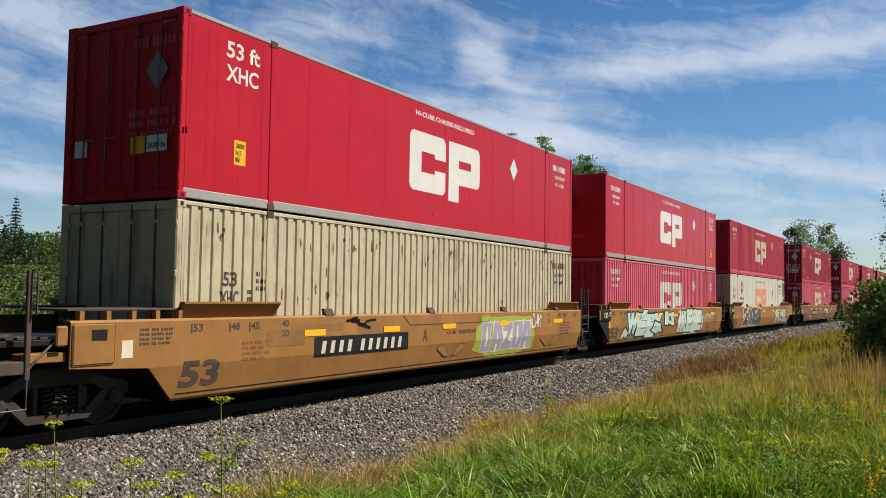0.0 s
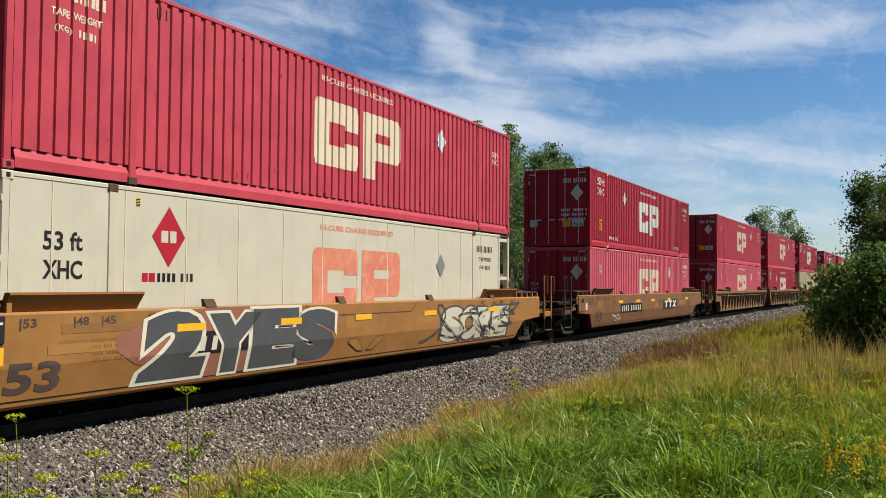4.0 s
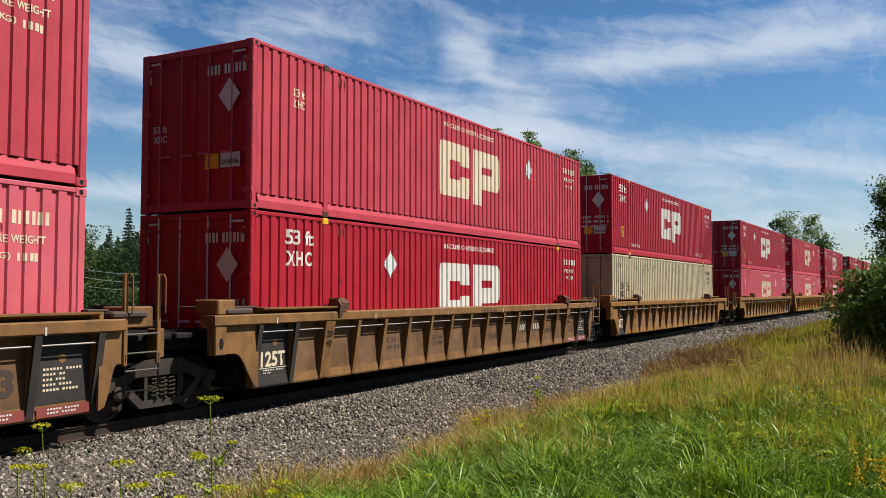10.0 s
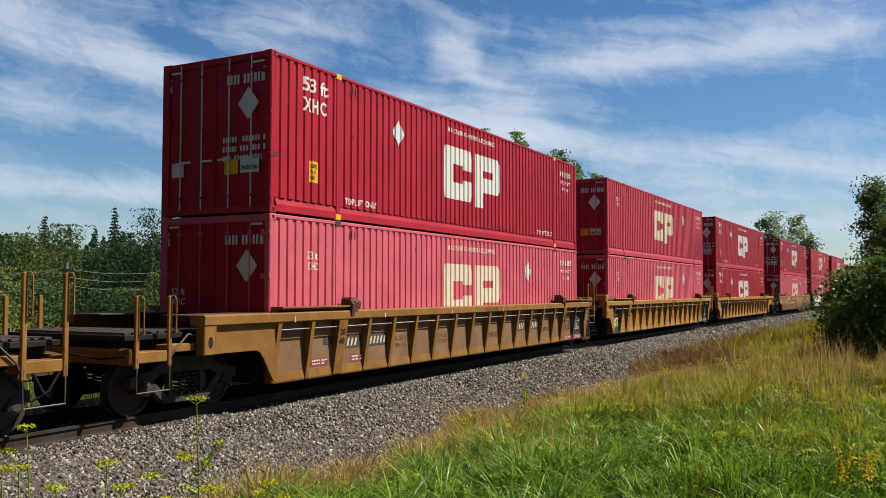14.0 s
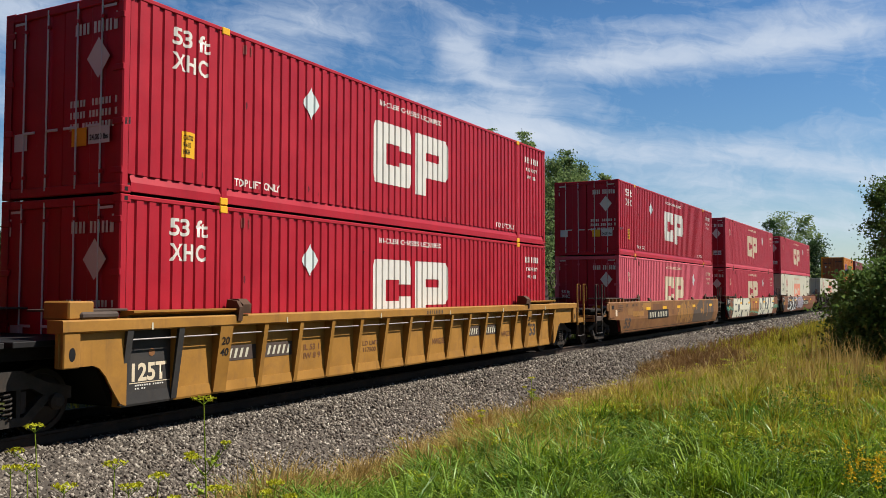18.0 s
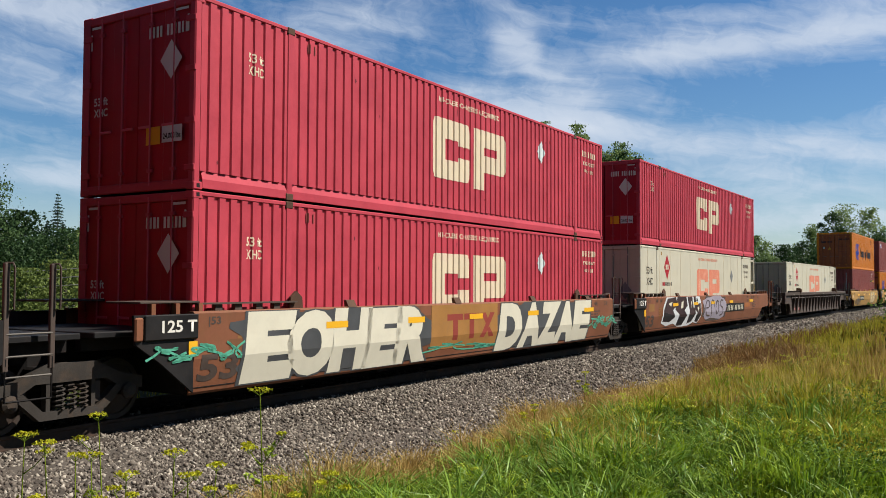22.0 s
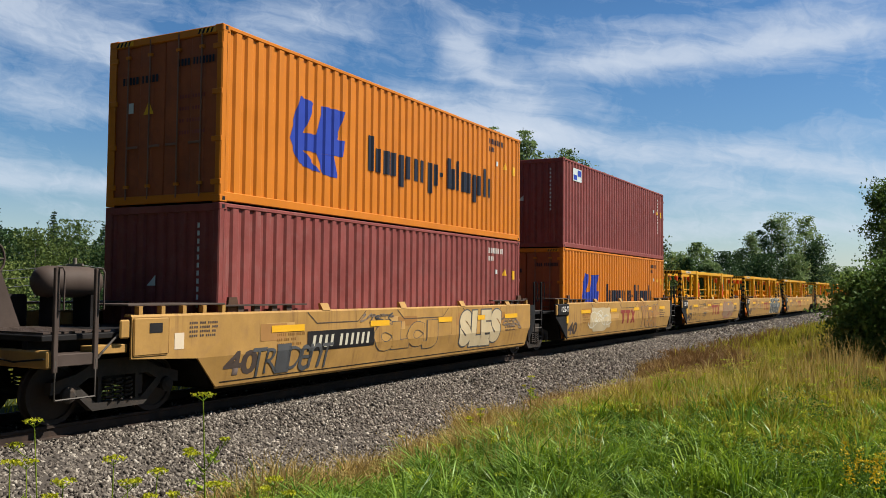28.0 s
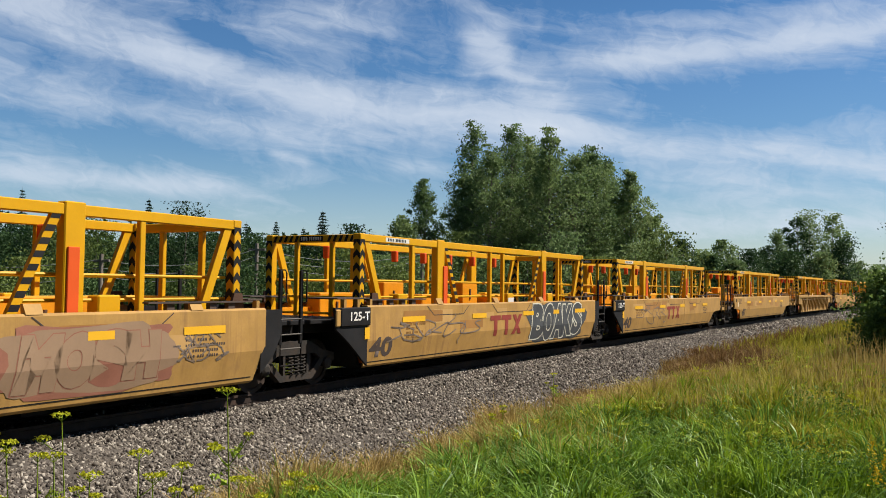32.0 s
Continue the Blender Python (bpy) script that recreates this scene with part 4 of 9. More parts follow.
def reefer(label):
    c = domestic("cream", label, "reefer", "reefer", True, "coral", "soot", rail="cream", short=0.68)
    h, x = L53 / 2, W2 - 0.012
    on_side("lettering", words("53 ft", 0.25, 0.62), "black", c, -h + 0.62, 1.93, x)
    on_side("lettering", words("XHC", 0.25, 0.62), "black", c, -h + 0.62, 1.55, x)
    on_side("emblem", polys([[(-0.34, 0), (0, -0.46), (0.34, 0), (0, 0.46)]]), "red", c, -h + 2.82, 2.2, x, (), 0.004, "red diamond emblem")
    on_side("emblem", polys([rect(-0.16, -0.09, -0.02, 0.09), rect(0.02, -0.09, 0.15, 0.09)]), "cream", c, -h + 2.82, 2.2, x, (), 0.007)
    on_side("lettering", polys([rect(0, 0, 0.11, 0.13), rect(0.13, 0, 0.25, 0.13)]), "red", c, -h + 2.3, 1.52, x)
    on_side("stencil_mark", bars(1, 0.13, 0.05, [4, 3], 0.10, 31), "black", c, -h + 2.6, 1.52, x)
    on_side("placard", lozenge(0.23), "grey", c, 3.75, 1.95, x, (), 0.012, "diamond-shaped metal placard holder")
    on_end("placard", lozenge(0.24), "grey", c, 0.75, 1.35, -h + 0.03, 0.03)
    # open frame that guards the cooling unit at the trailing end
    for side in (1, -1):
        part("guard_post", Shape().box(side * (W2 - 0.14), side * W2, h - 0.15, h - 0.01, 0.05, H96 - 0.05, 0.02), "cream", c)
        for z in (0.06, 1.62, H96 - 0.2):
            part("guard_rail", Shape().box(side * (W2 - 0.10), side * (W2 - 0.02), h - 0.69, h - 0.14, z, z + 0.1, 0.01), "cream", c)
        part("guard_cap", Shape().box(side * (W2 - 0.15), side * (W2 + 0.004), h - 0.69, h, H96 - 0.05, H96 - 0.01), "soot", c, "sooty cap of the guard frame")
    part("guard_rail", Shape().box(-W2 + 0.1, W2 - 0.1, h - 0.13, h - 0.03, H96 - 0.17, H96 - 0.05, 0.01), "cream", c)
    hazard_tape(c, h - 0.08, 1.15, 1.62, W2)
    hazard_tape(c, -h + 2.2, 2.62, 2.74, W2 - 0.012, n=3)
    return c


def iso_box(body, label, doors, maker=None):
    """A 40 ft sea container."""
    rod = surface("weathered_rod_paint", (0.22, 0.12, 0.08), 0.6) if "rod" not in MAT else MAT["rod"]
    MAT["rod"] = rod
    c, pts = box_container(L40, body, label, "ribbed", pitch=0.278, depth=0.036, flat=0.46, slope=0.16, doors=doors, rods="rod" if body == "orange" else "maroon")
    h, x = L40 / 2, W2 - 0.012
    if maker == "emblem":
        u, w = -h + 1.77, 1.78
        em = [[(0.0, 0.46), (0.30, 1.28), (0.72, 1.22), (0.62, 0.98), (0.42, 0.62), (0.42, 0.30)],
              [(0.0, 0.46), (0.42, 0.30), (0.95, -0.06), (0.55, -0.02), (0.28, 0.05)],
              [(0.42, 0.30), (0.42, 0.62), (0.78, 0.64), (0.78, 0.30)],
              [(0.78, 0.64), (0.98, 1.22), (1.72, 1.24), (1.45, 0.64)],
              [(0.78, 0.30), (0.78, 0.64), (1.72, 0.66), (1.66, 0.34)],
              [(0.78, 0.30), (1.35, 0.32), (1.5, -0.10), (1.05, -0.08)]]
        on_side("emblem", polys(em), "blue", c, u, 0.85, x, pts, label="blue painted emblem")
        letters, v = [], 0.0
        for w, low, high in ((0.46, 0, 0.73), (0.46, 0, 0.5), (0.46, -0.2, 0.5), (0.46, 0, 0.5), (0.46, -0.2, 0.5), (0.22, 0.24, 0.34), (0.36, 0, 0.73), (0.14, 0, 0.73), (0.44, 0, 0.5), (0.44, -0.2, 0.5), (0.46, 0, 0.73)):
            letters.append(rect(v, low, v + w * 0.4, high))
            if w > 0.3:
                letters.append(rect(v + w * 0.55, max(low, 0.0), v + w * 0.9, min(high, 0.5)))
            v += w + 0.09
        bm = polys(letters)
        for q in bm.verts:
            q.co[0] *= 6.1 / v
        tagged(on_side("maker_mark", bm, "navy", c, -h + 4.32, 1.05, x, pts, 0.012, label="dark painted maker's mark"), kind="stuff")
    ink = "navy" if body == "orange" else "placard"
    if maker == "plate":
        on_side("sticker", polys([rect(0, 0, 0.8, 0.42)]), "placard", c, -h + 0.9, 2.25, x, (), 0.008, "white and blue owner's plate")
        on_side("sticker", polys([rect(0.04, 0.04, 0.36, 0.2), rect(0.42, 0.18, 0.76, 0.38)]), "blue", c, -h + 0.9, 2.25, x, (), 0.012)
        for k in range(11):
            on_side("stencil_mark", polys([rect(0, 0, 0.07, 0.09)]), "white", c, h - 0.95, 2.5 - k * 0.14, x, pts)
    else:
        on_side("stencil_mark", bars(1, 0.14, 0.1, [4, 7], 0.085, 11), "navy" if body == "orange" else "white", c, h - 2.05, 2.62 - 0.12, x, pts)
        on_side("stencil_mark", bars(1, 0.12, 0.1, [4], 0.085, 12), "navy" if body == "orange" else "white", c, h - 2.05, 2.3, x, pts)
    on_side("sticker", polys([[(-0.11, 0), (0.11, 0), (0, 0.2)]]), "sign", c, h - 1.0, 1.92, x, pts, 0.006, "yellow warning triangle")
    on_side("sticker", polys([rect(-0.07, 0, 0.07, 0.24)]), "sign", c, h - 0.42, 1.82, x, pts, 0.006, "yellow height label")
    on_side("sticker", polys([rect(-0.05, 0, 0.05, 0.12)]), "placard", c, h - 1.55, 1.95, x, pts, 0.006)
    e = -h + 0.03
    if doors:
        on_end("stencil_mark", bars(1, 0.12, 0.05, [4, 7], 0.07, 14), "navy", c, 0.3, 2.3, e)
        on_end("stencil_mark", bars(1, 0.13, 0.05, [5, 5], 0.08, 15), "navy", c, -1.0, 2.1, e)
        on_end("stencil_mark", bars(4, 0.06, 0.14, [4, 5], 0.06, 16), "maroon", c, 0.35, 1.75, e)
        on_end("sticker", polys([[(-0.12, 0), (0.12, 0), (0, 0.24)]]), "sign", c, -0.35, 1.55, e, 0.02, "yellow warning triangle")
        on_end("sticker", polys([rect(-0.06, 0, 0.06, 0.18)]), "placard", c, -0.78, 1.6, e, 0.01)
        for k in (-1, 1):
            part("warning_tape", Shape().box(min(k * 0.75, k * 1.15), max(k * 0.75, k * 1.15), -h - 0.003, -h + 0.006, H96 - 0.12, H96 - 0.04), "sign", c)
            on_end("warning_tape", polys([[(q * 0.09, 0), (q * 0.09 + 0.045, 0), (q * 0.09 + 0.085, 0.08), (q * 0.09 + 0.04, 0.08)] for q in range(4)]), "black", c, min(k * 0.75, k * 1.15), H96 - 0.12, -h - 0.003)
    else:
        for k in range(11):
            on_end("stencil_mark", polys([rect(0, 0, 0.05, 0.08)]), "placard", c, 0.82, 2.5 - k * 0.13, -h + 0.02)
        on_end("sticker", polys([[(-0.1, 0), (0.1, 0), (0.1, 0.18)]]), "placard", c, -0.2, 1.55, -h + 0.02)
    return c


# ---- well cars ----
SHARED = {}


def shared(key, build, name, mat):
    """One mesh for alike parts."""
    if key not in SHARED:
        SHARED[key] = build().mesh(name, mat_of(mat))
    return SHARED[key]


WHEEL_R = 0.42
SPINNERS = []


def wheel_shape():
    r = WHEEL_R
    return Shape().lathe([(0.09, -0.02), (r - 0.07, 0.03), (r - 0.065, 0.0), (r, 0.0), (r - 0.004, 0.10), (r + 0.026, 0.105), (r + 0.026, 0.135), (r - 0.07, 0.14), (r - 0.09, 0.09), (0.11, 0.12), (0.11, 0.05)], "x", 28)


def frame_shape():
    s = Shape()
    top = [(-1.12, 0.44), (-1.12, 0.60), (-0.74, 0.68), (-0.36, 0.86), (0.36, 0.86), (0.74, 0.68), (1.12, 0.60), (1.12, 0.44), (0.80, 0.46), (0.52, 0.62), (-0.52, 0.62), (-0.80, 0.46)]
    s.prism(top, "x", -0.06, 0.06)
    s.prism([(-0.80, 0.47), (-0.45, 0.16), (0.45, 0.16), (0.80, 0.47), (0.68, 0.52), (0.40, 0.27), (-0.40, 0.27), (-0.68, 0.52)], "x", -0.06, 0.06)
    for a in (-0.36, 0.30):
        s.box(-0.05, 0.05, a, a + 0.06, 0.25, 0.64)
    return s


def spring_shape():
    s = Shape()
    pts = [(0.07 * math.cos(k * 1.05), 0.07 * math.sin(k * 1.05), 0.28 + 0.30 * k / 30) for k in range(31)]
    return s.tube(pts, 0.016, 5)


def add_truck(car, y, both=True):
    """A two-axle truck centred at y under a car."""
    for side in (1, -1):
        f = part("truck_frame", shared("frame", frame_shape, "truck_frame", "dusty"), None, car)
        f.location = (side * 1.03, y, 0)
        for k in (-0.17, 0.0, 0.17):
            q = part("spring", shared("spring", spring_shape, "spring", "dusty"), None, f)
            q.location = (side * 0.03, k, 0)
        for a in (-0.87, 0.87):
            q = part("bearing_cap", shared("cap", lambda: Shape().lathe([(0.0, 0.0), (0.11, 0.0), (0.11, 0.05), (0.06, 0.08), (0.0, 0.08)], "x", 12), "bearing_cap", "dusty"), None, f)
            q.location = (side * 0.06 if side > 0 else -0.14, a, 0.42)
        part("brake_shoe", shared("shoe", lambda: Shape().box(-0.12, 0.02, -0.05, 0.05, 0.3, 0.6, 0.015), "brake_shoe", "wheel"), None, f).location = (0, side * 0.42, 0)
    b = part("truck_bolster", shared("bolster", lambda: Shape().box(-1.0, 1.0, -0.2, 0.2, 0.50, 0.78, 0.03), "truck_bolster", "grime"), None, car)
    b.location.y = y
    for a in (-0.87, 0.87):
        w = part("wheelset", shared("axle", lambda: Shape().lathe([(0.0, -1.05), (0.075, -1.05), (0.075, 1.05), (0.0, 1.05)], "x", 14), "wheelset", "grime"), None, car)
        w.location = (0, y + a, WHEEL_R)
        for side in (1, -1):
            q = part("wheel", shared("wheel", wheel_shape, "wheel", "wheel"), None, w, "steel wheel with a worn rim")
            q.matrix_basis = pose(side * 0.82, 0, 0, 0, 0, 180 if side > 0 else 0)
        SPINNERS.append((w, car, y + a))


def add_ladder(car, ya, yb, colour, x=1.44, low=0.42, deep=True, top=2.11):
    """Two upright bars with hoops on top, a step and a low stirrup, on both sides of the car."""
    for side in (1, -1):
        for y in (ya, yb):
            p = part("ladder_post", Shape().box(*sorted((side * (x - 0.02), side * (x + 0.03))), y - 0.035, y + 0.035, low + 0.35, top, 0.008), colour, car)
            part("grab_handle", Shape().tube([(side * (x + 0.03), y + 0.03, top - 0.56), (side * (x + 0.09), y + 0.05, top - 0.54), (side * (x + 0.09), y + 0.05, top - 0.05), (side * (x + 0.07), y + 0.04, top), (side * (x - 0.01), y, top)], 0.013, 6), colour, p)
        m = sorted((ya, yb))
        if deep:
            part("step_box", Shape().box(*sorted((side * (x - 0.3), side * (x + 0.01))), m[0], m[1], 0.84, 1.0, 0.01), colour, car)
        else:
            for z in (0.78, 1.28, 1.02):
                part("ladder_rung", Shape().tube([(side * (x + 0.02), m[0], z), (side * (x + 0.02), m[1], z)], 0.014, 6), "rung", car)
        part("stirrup_step", Shape().tube([(side * (x + 0.02), m[0], low + 0.5), (side * (x + 0.02), m[0], low), (side * (x + 0.02), m[1], low), (side * (x + 0.02), m[1], low + 0.5)], 0.016, 6), "rung" if deep else "grime", car)


def add_coupler(car, y, e):
    part("coupler", Shape().prism([(-0.09, 0.74), (0.09, 0.74), (0.09, 0.96), (-0.09, 0.96)], "y", min(y, y + e * 0.7), max(y, y + e * 0.7)).prism([(-0.17, 0.68), (0.15, 0.66), (0.19, 0.98), (-0.15, 1.0)], "y", min(y + e * 0.55, y + e * 0.85), max(y + e * 0.55, y + e * 0.85)), "rust", car)
    part("air_hose", Shape().tube([(0.35, y + e * 0.3, 0.75), (0.34, y + e * 0.5, 0.45), (0.25, y + e * 0.7, 0.33), (0.15, y + e * 0.85, 0.5)], 0.022, 6), "black", car)
    part("cut_lever", Shape().tube([(1.4, y + e * 0.05, 0.95), (0.9, y + e * 0.12, 0.9), (0.3, y + e * 0.2, 0.98)], 0.013, 5), "grime", car)


def add_brake_gear(car, y, e, x=0.0):
    """Air tank, hand brake stand and wheel on an end platform."""
    smooth(part("air_tank", Shape().lathe([(0.0, -0.58), (0.13, -0.56), (0.22, -0.48), (0.24, -0.36), (0.24, 0.36), (0.22, 0.48), (0.13, 0.56), (0.0, 0.58)], "y", 18, (x + 0.25, y + e * 1.5, 1.94)), "soot", car, "sooty brown air tank"), 50)
    for a in (-0.3, 0.3):
        part("tank_saddle", Shape().box(x + 0.05, x + 0.45, y + e * 1.5 + a - 0.03, y + e * 1.5 + a + 0.03, 1.25, 1.74), "grime", car)
    part("brake_stand", Shape().prism([(y + e * 2.25, 1.25), (y + e * 3.05, 1.25), (y + e * 3.0, 1.9), (y + e * 2.85, 2.35), (y + e * 2.7, 2.35)], "x", x + 0.1, x + 0.22), "soot", car)
    q = [(x + 0.42, y + e * 2.95 + 0.27 * math.cos(k * math.pi / 10), 2.25 + 0.27 * math.sin(k * math.pi / 10)) for k in range(20)]
    w = part("brake_wheel", Shape().tube(q, 0.018, 6, True), "soot", car, "round hand brake wheel")
    for k in range(5):
        a = k * 2 * math.pi / 5
        part("spoke", Shape().tube([(x + 0.40, y + e * 2.95, 2.25), (x + 0.42, y + e * 2.95 + 0.26 * math.cos(a), 2.25 + 0.26 * math.sin(a))], 0.012, 5), "soot", w)
    part("brake_valve", Shape().box(x - 0.5, x - 0.1, *sorted((y + e * 1.9, y + e * 2.4)), 1.25, 1.75, 0.04), "grime", car)


def add_end(car, h, e, colour, style, full, brake=False, guide="tall"):
    """The platform, truck and steps at one end."""
    reach = 3.15 if full else 1.6
    ys = sorted((e * (h + 0.06), e * (h + reach)))
    dark = "black"
    part("bulkhead", Shape().prism([(e * (h + 0.02), 0.3), (e * (h + 0.10), 0.3), (e * (h + 0.5), 1.22), (e * (h + 0.42), 1.22)], "x", -1.25, 1.25), dark, car)
    part("end_deck", Shape().box(-1.28, 1.28, *ys, 1.16, 1.24, 0.01), dark, car)
    part("centre_sill", Shape().box(-0.36, 0.36, *ys, 0.80, 1.16, 0.02), "grime", car)
    for x in (-0.95, 0.95):
        part("cross_bearer", Shape().box(x - 0.06, x + 0.06, *ys, 0.98, 1.16, 0.01), "grime", car)
    yt = e * (h + 1.73) if full else e * (h + 1.65)
    if full:
        add_truck(car, yt)
        add_ladder(car, e * (h + 2.46), e * (h + 3.08), "soot" if style == "smooth" and e < 0 else colour, top=1.80 if style == "ribbed" and e < 0 else 2.11)
        add_coupler(car, e * (h + reach), e)
        part("end_beam", Shape().box(-1.42, 1.42, *sorted((e * (h + reach - 0.1), e * (h + reach + 0.02))), 0.82, 1.05, 0.02), colour, car)
        grating = Shape()
        for k in range(7):
            grating.box(-1.2, 1.2, *sorted((e * (h + 2.0 + k * 0.16), e * (h + 2.11 + k * 0.16))), 1.25, 1.275)
        tagged(part("walkway", grating, "soot", car), kind="stuff")
        part("brake_rod", Shape().tube([(1.1, e * (h + 0.3), 0.72), (1.1, e * (h + 1.2), 0.9), (0.6, e * (h + 2.9), 0.9)], 0.02, 6), "grime", car)
        part("train_line", Shape().tube([(1.42, e * (h + 1.9), 1.2), (1.46, e * (h + 2.1), 1.22), (1.46, e * (h + 2.35), 1.0), (1.42, e * (h + 2.46), 0.85)], 0.016, 6), "rung", car)
        for side in (1, -1):
            part("side_step", Shape().box(*sorted((side * 1.2, side * 1.43)), *sorted((e * (h + 1.9), e * (h + 2.5))), 0.96, 1.08, 0.01), colour, car)
    # board and brackets over the end of the side
    for side in (1, -1):
        a, b = sorted((e * (h - 0.05), e * (h + (1.9 if full else 1.0 if e < 0 else 0.3))))
        low = style == "ribbed" and full
        part("running_board", Shape().box(*sorted((side * 0.7, side * (1.30 if low else 1.42))), a, b, *((1.47, 1.50) if low else (1.60, 1.63)), 0.006), "soot", car)
        k = a + 0.15
        while k < b - 0.05 and side == 1 and not low:
            part("board_bracket", Shape().box(*sorted((side * 1.38, side * 1.47)), k, k + 0.07, 1.45, 1.60), colour, car)
            k += 0.42
        # flared guide that steers a container down into the well
        g = sorted((e * (h - 2.12), e * (h + 0.02)))
        if guide == "tall":
            part("container_guide", Shape().prism([(side * 1.33, 1.478), (side * 1.38, 1.478), (side * 1.535, 1.695), (side * 1.535, 1.725), (side * 1.44, 1.725)], "y", *g), colour, car)
        elif style == "ribbed":
            part("container_guide", Shape().prism([(side * 1.33, 1.50), (side * 1.40, 1.50), (side * 1.62, 1.575), (side * 1.62, 1.60), (side * 1.36, 1.60)], "y", *g), colour, car)
            part("hook", Shape().prism([(side * 1.36, 1.44), (side * 1.64, 1.40), (side * 1.67, 1.62), (side * 1.60, 1.72), (side * 1.40, 1.74)], "y", *sorted((e * (h - 2.06), e * (h - 2.16)))).prism([(side * 1.36, 1.50), (side * 1.65, 1.52), (side * 1.67, 1.66), (side * 1.56, 1.75), (side * 1.38, 1.75)], "y", *sorted((e * (h - 2.14), e * (h - 2.34)))), "rust", car)
            if not full:
                part("end_hood", Shape().box(*sorted((side * 1.15, side * 1.58)), *sorted((e * (h + 0.22), e * (h + 0.85))), 1.50, 1.60, 0.03), "soot", car)
        else:
            part("container_guide", Shape().box(*sorted((side * 1.34, side * 1.46)), *g, 1.575, 1.60), "soot", car)
            for q in (0.35, 0.75, 1.2, 1.6) if side == 1 else ():
                part("guide_bracket", Shape().box(*sorted((side * 1.34, side * 1.42)), *sorted((e * (h - q), e * (h - q - 0.14))), 1.48, 1.575), "soot", car)
            part("end_stop", Shape().prism([(e * (h - 2.0), 1.48), (e * (h - 2.02), 1.66), (e * (h - 2.16), 1.76), (e * (h - 2.3), 1.66), (e * (h - 2.32), 1.48)] if abs(h) > 7 else [(e * (h - 0.12), 1.48), (e * (h - 0.16), 1.72), (e * (h - 0.34), 1.72), (e * (h - 0.42), 1.48)], "x", *sorted((side * 1.35, side * 1.40))), "rust", car)
    if brake:
        add_brake_gear(car, e * h, e)


PATCH = {"tan": ("tan2", "tan3"), "brown": ("brown2", "tan3"), "rusty": ("rusty2", "tan3", "brown2"), "buff": ("buff2", "tan2", "buff3"), "ochre": ("tan2",), "golden": ("tan2",), "umber": ("brown2",), "clay": ("tan2", "brown2", "tan3"), "soot": ("brown2",)}


def letter_bars(n1, n2, pitch, height, slant=0.05):
    out, u = [], 0.0
    for n in (n1, n2):
        for _ in range(n):
            out.append([(u, 0), (u + pitch * 0.44, 0), (u + pitch * 0.44 + slant, height), (u + slant, height)])
            u += pitch
        u += pitch * 0.6
    return polys(out)


def owner_mark(w, h, slant=0.0):
    """Three plain shapes made of bars: two posts under beams, and a cross."""
    k = w / 3.0
    def lean(poly):
        return [(u + slant * v, v) for u, v in poly]
    out = []
    for i in (0, 1):
        a = i * k
        out += [lean(rect(a, h * 0.76, a + k * 0.92, h)), lean(rect(a + k * 0.33, 0, a + k * 0.62, h * 0.76))]
    a = 2 * k
    out += [lean([(a, 0), (a + k * 0.3, 0), (a + k * 0.98, h), (a + k * 0.68, h)]), lean([(a + k * 0.62, 0), (a + k * 0.95, 0), (a + k * 0.62, h * 0.42), (a + k * 0.46, h * 0.3)]), lean([(a + k * 0.05, h), (a + k * 0.38, h), (a + k * 0.55, h * 0.7), (a + k * 0.38, h * 0.56)])]
    return polys(out)


CUTS = {
    "a": [[(0.55, 0.60), (1.02, 0.62), (1.02, 0.76), (0.55, 0.74)], [(0.50, 0.24), (1.0, 0.26), (1.0, 0.42), (0.50, 0.40)]],
    "b": [[(0.44, 0.18), (0.56, 0.18), (0.64, 0.5), (0.58, 0.82), (0.46, 0.82), (0.38, 0.5)]],
    "c": [[(0.38, 0.62), (0.62, 0.62), (0.66, 1.02), (0.42, 1.02)], [(0.34, -0.02), (0.58, -0.02), (0.62, 0.36), (0.38, 0.36)]],
    "d": [[(0.42, 0.58), (0.68, 0.60), (0.66, 0.78), (0.44, 0.78)], [(0.40, -0.02), (0.62, -0.02), (0.58, 0.34), (0.48, 0.36)], [(0.9, 0.40), (1.04, 0.34), (1.04, 0.52)]],
    "e": [[(0.05, 0.22), (0.55, 0.62), (0.0, 0.66)], [(0.45, 0.34), (1.0, 0.30), (1.0, 0.74)]],
    "f": [[(0.40, 0.40), (0.58, 0.40), (0.52, 0.74)], [(0.36, -0.02), (0.62, -0.02), (0.56, 0.24), (0.42, 0.24)], [(-0.04, 0.55), (0.14, 1.02), (-0.04, 1.02)], [(1.04, 0.5), (1.04, 1.02), (0.86, 1.02)]],
}


